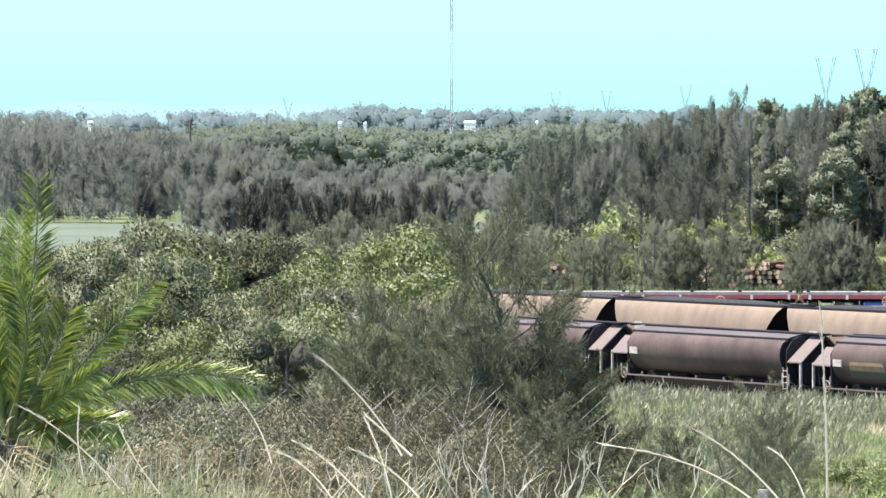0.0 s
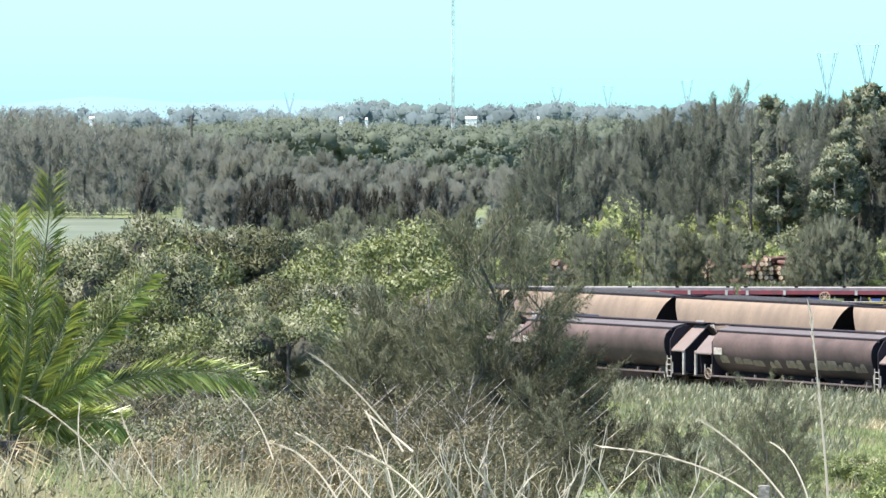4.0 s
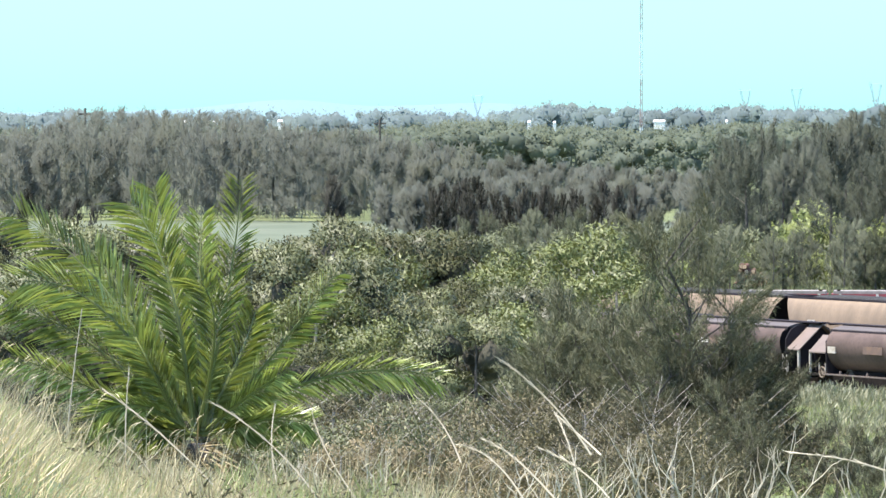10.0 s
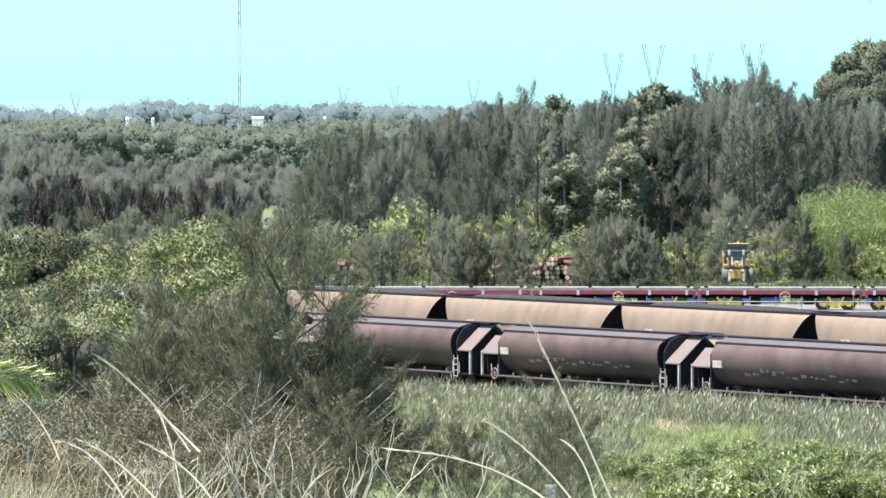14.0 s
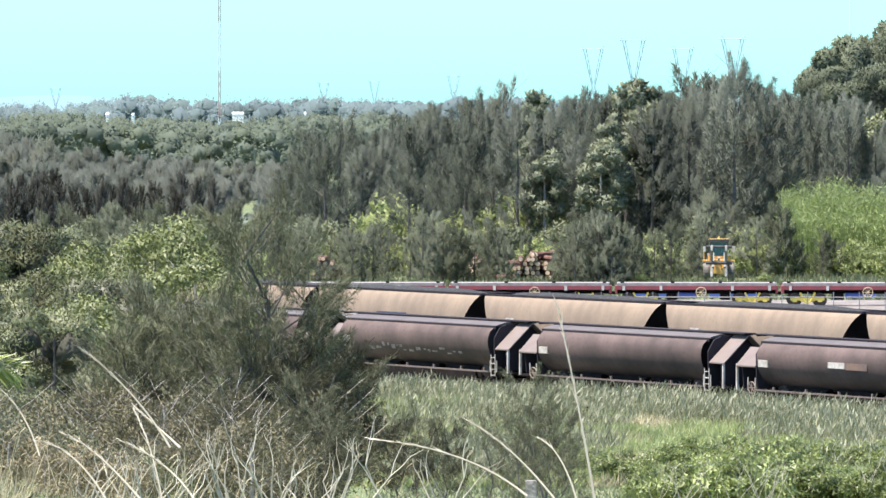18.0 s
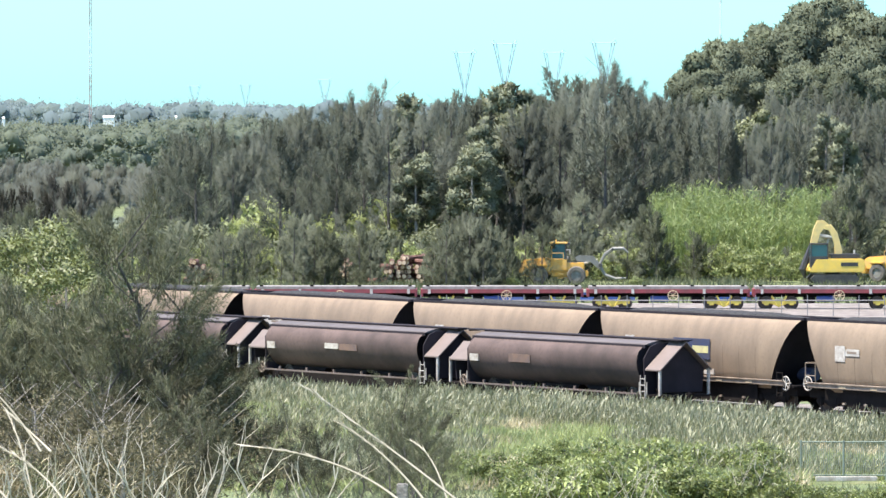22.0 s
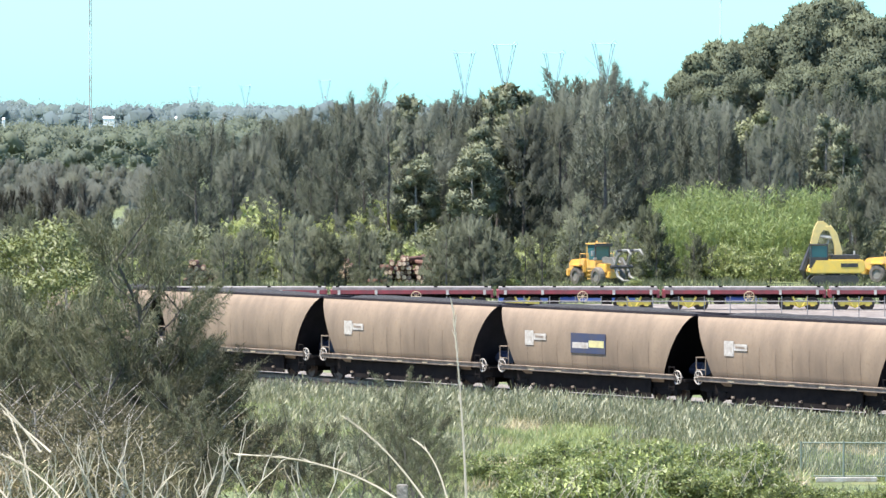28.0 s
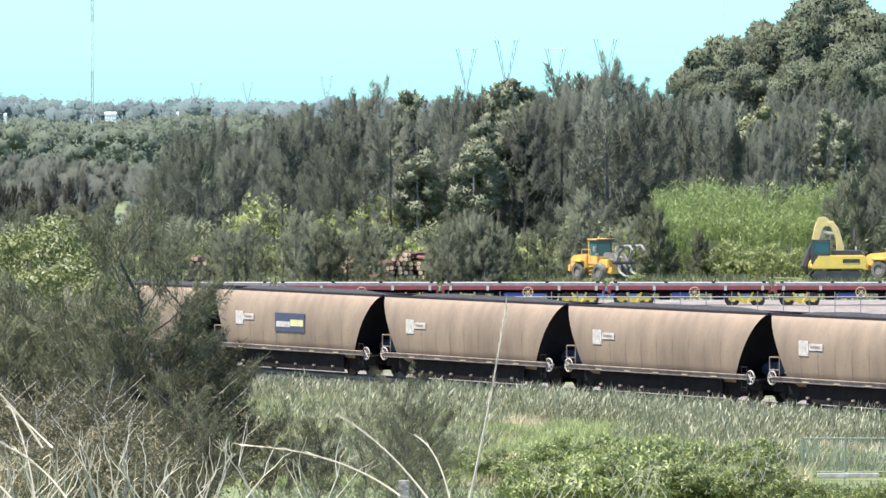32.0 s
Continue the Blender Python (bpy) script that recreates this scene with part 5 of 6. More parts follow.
def crest_grass():
    """Dry and green grass on the crest in front."""
    R.seed(63)
    dry, green = Leaves(), Leaves()
    for k in range(36000):
        y = 42 + 34 * R.random() ** 0.8
        u = R.uniform(-1080, 420)
        x = at(u, y)
        p = Vector((x, y, ground_z(x, y) - 0.02))
        d = Vector((0.15 + R.gauss(0, 0.45), R.gauss(0, 0.3), 1))
        if R.random() < 0.58 + 0.75 * noise.noise((x * 0.8, y * 0.35, 2)):
            dry.blade(p, d, R.uniform(0.12, 0.42) * (1.1 if u < -600 else 0.8 if u < -150 else 0.5) * (0.7 + 1.9 * max(0.0, noise.noise((x * 1.3, y * 0.5, 5)))), R.uniform(0.008, 0.02), None, 0.06)
        else:
            green.blade(p, d, R.uniform(0.08, 0.24), R.uniform(0.012, 0.03), None, 0.04)
    for k in range(30000):
        y = 24 + 24 * R.random()
        x = at(R.uniform(-1150, -420), y)
        (dry if R.random() < 0.75 else green).blade(Vector((x, y, ground_z(x, y) - 0.02)), Vector((0.3 + R.gauss(0, 0.35), R.gauss(0, 0.3), 1)), R.uniform(0.1, 0.36), R.uniform(0.01, 0.02), None, 0.05)
    for k in range(480):
        y = 44 + 28 * R.random()
        x = at(-1080 + 1580 * R.random() ** 1.6, y)
        d = Vector((0.15 + R.gauss(0, 0.25), R.gauss(0, 0.2), 1))
        h = R.uniform(0.4, 0.95)
        p = Vector((x, y, ground_z(x, y) - 0.02))
        dry.blade(p, d, h, 0.008, None, 0.05, True)
        dry.blade(p + d.normalized() * h * 0.8, d + Vector((0.5, 0, 0)), 0.16, 0.01, None, 0.05, True)
    weeds = Leaves()
    for k in range(1500):
        y = 40 + 38 * R.random()
        u = -1100 + 1500 * R.random() ** 1.3
        c = Vector((at(u, y), y, 0))
        kind, tall = R.random(), R.uniform(0.12, 0.34) * (1.6 if R.random() < 0.16 else 1) * (1 if u < -200 else 0.6)
        lot, wide = (dry, 0.011) if kind < 0.42 else (green, 0.02) if kind < 0.72 else (weeds, 0.022)
        for i in range(24):
            d = Vector((R.gauss(0, 0.45), R.gauss(0, 0.4), 1))
            q = c + Vector((R.gauss(0, 0.07), R.gauss(0, 0.1), 0))
            q.z = ground_z(q.x, q.y) - 0.02
            if lot is weeds and i % 2:
                lot.blade(q + d * tall * R.uniform(0.3, 0.9), Vector((R.uniform(-1, 1), R.uniform(-1, 1), R.uniform(-0.2, 0.8))), R.uniform(0.04, 0.1), R.uniform(0.02, 0.04))
            else:
                lot.blade(q, d, tall * R.uniform(0.5, 1.25), wide * R.uniform(0.6, 1.2), None, 0.03)
    tagged(new("crest_weeds", weeds.mesh("crest_weeds", M_SCRUB)), "low grey-brown weeds among the crest grass", "weeds", kind="stuff")
    tagged(new("dry_grass", dry.mesh("dry_grass", M_DRY)), "dry straw-coloured grass on the hill crest", "grass", kind="stuff")
    tagged(new("crest_grass", green.mesh("crest_grass", M_GRASS)), "short green grass on the hill crest", "grass", kind="stuff")


crest_grass()
# ---------------------------------------------------------------- yard beyond the line
M_RED = painted("dull_crimson_paint", (0.27, 0.045, 0.055), (0.12, 0.05, 0.05), 0.55, 1.5, 0.5)
M_DECK = painted("bleached_deck_planks", (0.3, 0.27, 0.25), (0.16, 0.14, 0.13), 0.8, 2.0, 0.6)
M_YBOGIE = painted("bogie_yellow_paint", (0.8, 0.6, 0.1), (0.5, 0.42, 0.12), 0.45, 2.5, 0.3)
M_PALE_YELLOW = painted("pale_machine_yellow", (0.88, 0.58, 0.1), (0.55, 0.42, 0.18), 0.45, 1.5, 0.3)
M_BOOM = painted("cream_boom_paint", (0.82, 0.6, 0.22), (0.5, 0.4, 0.2), 0.5, 2.0, 0.4)
M_PIPE = painted("galvanised_pipe", (0.26, 0.25, 0.25), (0.18, 0.17, 0.165), 0.5, 3.0, 0.4, 0.4)
M_DARK = painted("black_machine_steel", (0.03, 0.03, 0.032), (0.09, 0.08, 0.07), 0.5, 2.0, 0.5)
M_TYRE = painted("dusty_rubber", (0.05, 0.05, 0.05), (0.2, 0.18, 0.15), 0.85, 2.0, 0.7)
M_ARM = painted("dusty_grey_arm_steel", (0.22, 0.22, 0.2), (0.12, 0.11, 0.09), 0.5, 1.5, 0.5)
M_BARKR = speckled("red_brown_log_bark", (0.09, 0.045, 0.035), (0.15, 0.075, 0.055), (0.22, 0.13, 0.1), 4.0)
M_CUT = speckled("fresh_cut_wood", (0.5, 0.36, 0.24), (0.66, 0.5, 0.36), (0.78, 0.64, 0.48), 3.0)
M_CRATEB = painted("blue_crate_plastic", (0.05, 0.1, 0.35), (0.1, 0.12, 0.2), 0.5, 2.0, 0.4)
M_STEEL = painted("grey_pylon_steel", (0.34, 0.44, 0.5), (0.31, 0.4, 0.46), 0.8, 1.0, 0.3, 0.0)
M_WHITE = painted("white_wall_paint", (0.8, 0.8, 0.78), (0.6, 0.58, 0.55), 0.6, 0.5, 0.3)
M_REDMAST = painted("faded_mast_red", (0.5, 0.36, 0.33), (0.5, 0.42, 0.4), 0.5, 0.5, 0.3)


def glass(name, col):
    m, n, l, b = mat(name, 0.06)
    b.inputs["Base Color"].default_value = (*col, 1)
    b.inputs["Specular IOR Level"].default_value = 0.8
    b.inputs["Transmission Weight"].default_value = 0.35
    return m


M_GLASS = glass("tinted_cab_glass", (0.07, 0.2, 0.22))

FLAT_Y = 382.0
FLATS = []


def flat_wagon():
    w = tagged(new("flat_wagon"), "crimson skeleton flat wagon with yellow bogies and bleached deck", "flat wagon", "flat wagon train")
    part("deck", boxes((-5.35, 5.35, -1.2, 1.2, 1.4, 1.6), bevel=0.01), M_DECK, w, "bleached plank deck")
    for y in (-1.24, 1.16):
        part("side_sill", boxes((-5.4, 5.4, y, y + 0.08, 1.14, 1.4), bevel=0.01), M_RED, w)
    part("centre_sill", boxes((-5.4, 5.4, -0.25, 0.25, 0.85, 1.35)), M_UNDER, w)
    for sg in (-1, 1):
        part("headstock", boxes((sg * 5.4 - 0.08, sg * 5.4 + 0.08, -1.2, 1.2, 0.9, 1.4)), M_RED, w)
        part("coupler", boxes((min(sg * 5.4, sg * 5.6), max(sg * 5.4, sg * 5.6), -0.12, 0.12, 0.8, 1.0)), M_UNDER, w)
        b = bogie(w, sg * 3.75, M_YBOGIE)
        tagged(b, "yellow bogie frame")
    hand_wheel(w, 0.3, -1.28, 0.98, 0.34, M_YMARK)
    for x in (-2.0, 1.6):
        part("brake_gear", boxes((x, x + 0.7, -0.9, 0.9, 0.45, 0.85), bevel=0.04), M_UNDER, w)
    part("air_reservoir", tubes(([(-1.2, -0.8, 0.75), (0.0, -0.8, 0.75)], 0.2), sides=10), M_CRATEB, w, "blue air tank under the deck")
    for x in (-5.0, -1.6, 1.6, 5.0):
        part("load_lock", boxes((x - 0.12, x + 0.12, -1.2, -1.0, 1.6, 1.7), bevel=0.02), M_UNDER, w)
    for sg in (-1, 1):
        for x in (-0.5, 0.5):
            part("bogie_brace", tubes(([(sg * 3.75 + x, -1.1, 0.95), (sg * 3.75 + x * 0.3, -1.1, 0.3)], 0.07)), M_YBOGIE, w, "bright yellow bogie brace")
    for x in (-4.9, -2.4, 2.4, 4.9):
        part("stake_pocket", boxes((x - 0.09, x + 0.09, -1.3, -1.24, 1.1, 1.42)), M_LIGHT, w)
    return w


first = flat_wagon()
for k in range(-6, 6):
    w = first if k == -6 else copy_thing(first, Matrix())
    FLATS.append((w, 19.7 + 5.6 + 11.2 * k))
FLAT_SHIFT = [(0.0, 24.8), (14.0, 9.8), (19.0, 4.4), (23.0, 0.0), (28.0, -5.0), (32.0, -8.8)]


def move_flats():
    for w, x in FLATS:
        walk(w, [(t, pose(x + d, FLAT_Y, 0.0)) for t, d in FLAT_SHIFT])


yard_track = tagged(new("railway_track"), "yard siding track set in gravel", "railway track", "railway tracks", "structure")
for y in (-0.72, 0.72):
    part("rail", boxes((-75, 120, FLAT_Y + y - 0.035, FLAT_Y + y + 0.035, -0.05, 0.0)), M_RAIL, yard_track)


def railing():
    y = 368.0
    r = tagged(new("pipe_railing"), "galvanised two-rail pipe fence beside the siding", "fence")
    x0, x1 = at(745, y), at(1566, y)
    part("rail", tubes(([(x0, y, 1.06), (x1, y, 1.06)], 0.035)), M_PIPE, r)
    part("rail", tubes(([(x0, y, 0.5), (x1, y, 0.5)], 0.02)), M_PIPE, r)
    n = 18
    post = part("post", tubes(([(0, 0, -0.05), (0, 0, 1.4)], 0.03)), M_PIPE, r)
    post.location = (x0, y, 0)
    for k in range(1, n + 1):
        ob = new("post", post.data)
        ob.parent, ob.location = r, (x0 + (x1 - x0) * k / n, y, 0)


railing()


def log_piece():
    bm = bmesh.new()
    tube(bm, [(0, -2, 0), (0.03, -0.6, 0.02), (-0.02, 0.8, 0), (0, 2, 0.01)], [0.21, 0.2, 0.195, 0.185], 9)
    g = tagged(new("log"), "red-brown barked log with a pale sawn end", "log", "stacked logs")
    part("bark", bm, M_BARKR, g)
    bm = bmesh.new()
    tube(bm, [(0, -2.012, 0), (0, -1.99, 0)], 0.17, 9)
    part("sawn_end", bm, M_CUT, g, "pale sawn end")
    return g


def logs():
    r = random.Random(9)
    g, used = log_piece(), False
    for cu, cy, rows in ((715, 442, (9, 8, 8, 7, 5, 3)), (752, 445, (5, 5, 4, 4, 3, 2)), (345, 442, (5, 4, 4, 3, 2)), (368, 444, (4, 3, 2)), (612, 447, (4, 3, 2, 2, 1)), (800, 447, (4, 3, 2, 1))):
        for j, n in enumerate(rows):
            for i in range(n):
                x = at(cu, cy) + (i - (n - 1) / 2) * 0.41 + r.uniform(-0.14, 0.14) + (0.2 if j % 2 else 0)
                m = Matrix.Translation((x, cy + r.uniform(-0.5, 0.5), 0.26 + j * 0.36 + r.uniform(-0.03, 0.03))) @ Matrix.Rotation(r.uniform(-0.05, 0.05) + (r.choice((0.5, -0.4, 0.8)) if r.random() < 0.07 else 0), 4, "Z") @ Matrix.Rotation(r.uniform(0, 6), 4, "Y")
                if used:
                    copy_thing(g, m)
                else:
                    g.matrix_basis, used = m, True


logs()


def machine_wheel(parent, x, y, r=0.72, w=0.5):
    bm = bmesh.new()
    prof = [(0.55 * r, -w / 2), (0.9 * r, -w / 2), (r, -w * 0.3), (r, w * 0.3), (0.9 * r, w / 2), (0.55 * r, w / 2)]
    rings = [[bm.verts.new((x + q * math.cos(k * math.tau / 20), y + o, r + q * math.sin(k * math.tau / 20))) for k in range(20)] for q, o in prof]
    for a, b in zip(rings, rings[1:] + rings[:1]):
        for k in range(20):
            bm.faces.new((a[k], a[(k + 1) % 20], b[(k + 1) % 20], b[k]))
    wh = part("wheel", bm, M_TYRE, parent, "dusty rubber tyre")
    bm = bmesh.new()
    tube(bm, [(x, y - w * 0.32, r), (x, y + w * 0.32, r)], 0.56 * r, 14)
    part("rim", bm, M_ARM, wh)
    return wh


def wheel_loader(label):
    """Forward is +x; the cab stands near the middle."""
    g = tagged(new("wheel_loader"), label, "wheel loader")
    bm = bmesh.new()
    prism(bm, [(-3.0, 1.0), (-2.95, 1.75), (-2.6, 1.95), (-0.75, 2.1), (-0.7, 0.95)], -0.85, 0.85, "y")
    bmesh.ops.bevel(bm, geom=bm.edges[:], offset=0.06, segments=2, affect="EDGES")
    part("engine_cover", bm, M_YELLOW, g, "yellow engine cover")
    part("counterweight", boxes((-3.15, -2.7, -1.0, 1.0, 0.65, 1.25), bevel=0.08), M_YELLOW, g)
    part("grille", boxes((-3.03, -2.97, -0.6, 0.6, 1.15, 1.7)), M_DARK, g)
    part("chassis", boxes((-2.7, 2.2, -0.5, 0.5, 0.6, 1.1), (0.3, 1.9, -0.6, 0.6, 1.0, 1.7), bevel=0.06), M_YELLOW, g)
    part("fender", boxes((-2.3, -1.0, -1.25, -0.8, 1.45, 1.6), bevel=0.05), M_YELLOW, g)
    part("fender", boxes((-2.3, -1.0, 0.8, 1.25, 1.45, 1.6), bevel=0.05), M_YELLOW, g)
    for x, y in ((-1.6, -0.95), (-1.6, 0.95), (1.3, -0.95), (1.3, 0.95)):
        machine_wheel(g, x, y)
    cab = part("cab", boxes((-0.7, 0.55, -0.7, 0.7, 1.1, 1.95), bevel=0.02), M_YELLOW, g, "yellow cab")
    part("roof", boxes((-0.75, 0.6, -0.78, 0.78, 3.17, 3.27), bevel=0.03), M_YELLOW, cab)
    part("visor", boxes((0.6, 0.78, -0.78, 0.78, 3.02, 3.26), bevel=0.02), M_DARK, cab, "dark sun visor")
    for x in (-0.68, 0.42):
        for y in (-0.7, 0.61):
            part("pillar", boxes((x, x + 0.09, y, y + 0.09, 1.93, 3.17)), M_DARK if x > 0 else M_YELLOW, cab)
    for y in (-0.66, 0.64):
        part("window", boxes((-0.58, 0.42, y, y + 0.02, 1.98, 3.12)), M_GLASS, cab, "dark tinted glass")
    part("window", boxes((0.46, 0.48, -0.6, 0.6, 1.7, 3.12)), M_GLASS, cab, "dark tinted glass")
    part("window", boxes((-0.64, -0.62, -0.6, 0.6, 2.1, 3.1)), M_GLASS, cab)
    for y in (-1.15, 1.15):
        part("handrail", tubes(([(-0.9, y, 1.55), (-0.9, y, 2.45), (0.3, y, 2.45), (0.3, y, 1.55)], 0.03), ([(-0.9, y, 2.0), (0.3, y, 2.0)], 0.025)), M_YELLOW, g, "yellow side handrail")
    part("beacon", tubes(([(-0.3, 0, 3.28), (-0.3, 0, 3.45)], 0.07), sides=8), M_YELLOW, g, "amber roof beacon")
    part("exhaust", tubes(([(-1.6, 0.4, 2.0), (-1.6, 0.4, 2.85)], 0.07), sides=8), M_LIGHT, g)
    part("air_intake", tubes(([(-1.2, -0.45, 2.0), (-1.2, -0.45, 2.3), (-1.2, -0.45, 2.45)], [0.08, 0.08, 0.17]), sides=8), M_DARK, g)
    for y in (-0.45, 0.45):
        bm = bmesh.new()
        prism(bm, [(1.2, 2.1), (1.45, 2.25), (2.6, 2.2), (3.4, 1.2), (3.2, 1.05), (2.4, 1.75), (1.35, 1.8)], y - 0.09, y + 0.09, "y")
        part("lift_arm", bm, M_ARM, g, "dusty grey lift arm")
        part("ladder", boxes((-0.15, 0.3, 2.1 * y - 0.06, 2.1 * y + 0.06, 0.5, 0.56), (-0.15, 0.3, 2.1 * y - 0.06, 2.1 * y + 0.06, 0.8, 0.86), (-0.15, 0.3, 2.1 * y - 0.06, 2.1 * y + 0.06, 1.1, 1.16)), M_YELLOW, g)
    part("hydraulic_ram", tubes(([(1.4, 0, 1.5), (2.9, 0, 1.9)], 0.09), sides=8), M_LIGHT, g)
    for y in (-0.55, 0.55):
        bm = bmesh.new()
        tube(bm, [(3.1, y, 1.6), (3.5, y, 2.35), (4.1, y, 2.75), (4.9, y, 2.8), (5.3, y, 2.45)], [0.1, 0.13, 0.14, 0.12, 0.06], 6)
        part("grapple_claw", bm, M_ARM, g, "curved grey log grapple claw")
        bm = bmesh.new()
        tube(bm, [(3.1, y, 1.4), (3.5, y, 0.75), (4.3, y, 0.45), (5.1, y, 0.5)], [0.1, 0.12, 0.1, 0.05], 6)
        part("grapple_fork", bm, M_ARM, g)
    part("grapple_bar", tubes(([(3.15, -1.0, 1.5), (3.15, 1.0, 1.5)], 0.14), ([(4.1, -1.0, 2.75), (4.1, 1.0, 2.75)], 0.1), sides=8), M_DARK, g)
    for y in (-0.75, 0.75):
        part("headlamp", boxes((0.56, 0.64, y - 0.14, y + 0.14, 1.98, 2.18), bevel=0.02), M_LIGHT, g, "round white work lamp")
        part("mirror", boxes((0.75, 0.8, y * 1.5 - 0.1, y * 1.5 + 0.1, 2.3, 2.7), (0.5, 0.78, y * 1.25 - 0.02, y * 1.25 + 0.02, 2.66, 2.7)), M_LIGHT, g)
    return g


LOADER = wheel_loader("yellow wheel loader with a grey log grapple, driving in the yard")
parked = wheel_loader("yellow wheel loader parked beside the excavator")
parked.matrix_basis = pose(at(1596, 444), 444, 0.05, 0, 0, -35)
LOADER_Y = 438.0
# seconds, direction of the cab, heading
LOADER_WAY = [(0.0, 1043, -93), (13.0, 1043, -93), (19.0, 1044, -90), (19.5, 1042, -76), (20.0, 1037, -52), (20.5, 1026, -36), (21.0, 1009, -22), (21.5, 996, -10), (22.0, 991, -3), (22.5, 992, 0), (23.0, 999, -3), (23.5, 1008, -12), (24.0, 1020, -24), (24.5, 1034, -38), (25.0, 1046, -48), (25.5, 1053, -55), (27.5, 1060, -58), (32.0, 1060, -58)]


def move_loader():
    walk(LOADER, [(t, pose(at(u, LOADER_Y), LOADER_Y, 0.05, 0, 0, a)) for t, u, a in LOADER_WAY])


def excavator():
    g = tagged(new("excavator"), "yellow tracked excavator with its boom folded up", "excavator")
    for y in (-1.3, 1.3):
        bm = bmesh.new()
        o = [(-2.2, 0.5), (-2.0, 0.15), (-1.7, 0.0), (1.7, 0.0), (2.0, 0.15), (2.2, 0.5), (1.9, 0.85), (-1.9, 0.85)]
        prism(bm, o, y - 0.3, y + 0.3, "y")
        part("crawler_track", bm, M_DARK, g, "black steel crawler track")
    part("turntable", tubes(([(0, 0, 0.8), (0, 0, 1.1)], 0.7), sides=16), M_DARK, g)
    bm = bmesh.new()
    prism(bm, [(-2.3, 1.1), (-2.1, 1.05), (2.5, 1.05), (2.75, 1.3), (2.75, 2.05), (2.5, 2.3), (-1.7, 2.3), (-2.3, 1.35)], -1.35, 1.35, "y")
    bmesh.ops.bevel(bm, geom=bm.edges[:], offset=0.08, segments=2, affect="EDGES")
    h = part("house", bm, M_PALE_YELLOW, g, "yellow engine house and counterweight")
    part("writing_bar", boxes((0.55, 2.1, -1.372, -1.35, 1.6, 1.95)), M_DARK, h)
    part("engine_deck", boxes((-0.3, 2.3, -1.1, 1.1, 2.3, 2.7), bevel=0.06), M_DARK, g, "dark engine deck")
    part("exhaust", tubes(([(2.0, 0.3, 2.7), (2.0, 0.3, 3.05)], 0.08), sides=8), M_LIGHT, g)
    cab = part("cab", boxes((-2.2, -0.6, -1.3, -0.25, 1.35, 2.5), bevel=0.02), M_DARK, g, "black cab")
    part("roof", boxes((-2.2, -0.6, -1.3, -0.25, 3.55, 3.68), bevel=0.02), M_DARK, cab)
    for x in (-2.2, -0.7):
        for y in (-1.3, -0.35):
            part("pillar", boxes((x, x + 0.1, y, y + 0.1, 2.48, 3.57)), M_DARK, cab)
    part("window", boxes((-2.1, -0.68, -1.26, -1.24, 2.5, 3.52)), M_GLASS, cab, "teal tinted glass")
    part("window", boxes((-2.17, -2.15, -1.2, -0.35, 2.0, 3.52)), M_GLASS, cab)
    bm = bmesh.new()
    prism(bm, [(0.8, 2.3), (0.85, 3.0), (0.4, 4.6), (-0.15, 5.35), (-0.75, 5.25), (-0.3, 4.7), (0.12, 3.6), (0.2, 2.3)], -0.12, 0.28, "y")
    bmesh.ops.bevel(bm, geom=bm.edges[:], offset=0.03, segments=1, affect="EDGES")
    part("boom", bm, M_BOOM, g, "pale yellow curved boom")
    bm = bmesh.new()
    prism(bm, [(-0.25, 5.25), (-0.85, 5.75), (-1.4, 5.72), (-1.75, 5.0), (-2.05, 3.7), (-1.45, 3.6), (-1.15, 4.6), (-0.85, 4.95), (-0.5, 4.85)], -0.1, 0.26, "y")
    part("stick", bm, M_BOOM, g, "pale yellow stick arm")
    part("hydraulic_ram", tubes(([(0.1, 0.08, 4.2), (-1.4, 0.08, 4.4)], 0.16), ([(-0.7, 0.4, 2.5), (-0.3, 0.4, 4.2)], 0.09), sides=8), M_LIGHT, g)
    bm = bmesh.new()
    tube(bm, [(-1.95, 0.08, 3.7), (-2.35, 0.08, 2.4), (-2.75, 0.08, 1.3), (-2.5, 0.08, 0.5)], [0.14, 0.3, 0.34, 0.1], 7)
    part("grapple", bm, M_DARK, g, "black log grapple")
    return g


EXC = excavator()
EXC.matrix_basis = pose(at(1474, 440), 440, 0.05, 0, 0, 4) @ Matrix.Diagonal((0.86, 0.86, 0.86, 1))

r5 = random.Random(3)
# boxes added for blue and white patches of unknown kind behind the flats
cr = tagged(new("crate"), "low blue and white box standing for unidentified patches in the yard", "crate", "yard crates")
part("body", boxes((-0.9, 0.9, -0.5, 0.5, 0.0, 0.62), bevel=0.03), M_CRATEB, cr)
part("lid", boxes((-0.92, 0.0, -0.52, 0.52, 0.62, 0.82), bevel=0.02), M_LIGHT, cr, "white lid")
for i, u in enumerate((905, 960, 1050, 1100, 1290, 1325)):
    m = pose(at(u, 398), 398, 0.05, 0, 0, r5.uniform(-12, 12))
    if i:
        copy_thing(cr, m)
    else:
        cr.matrix_basis = m

# ---------------------------------------------------------------- far masts, pylons, sheds


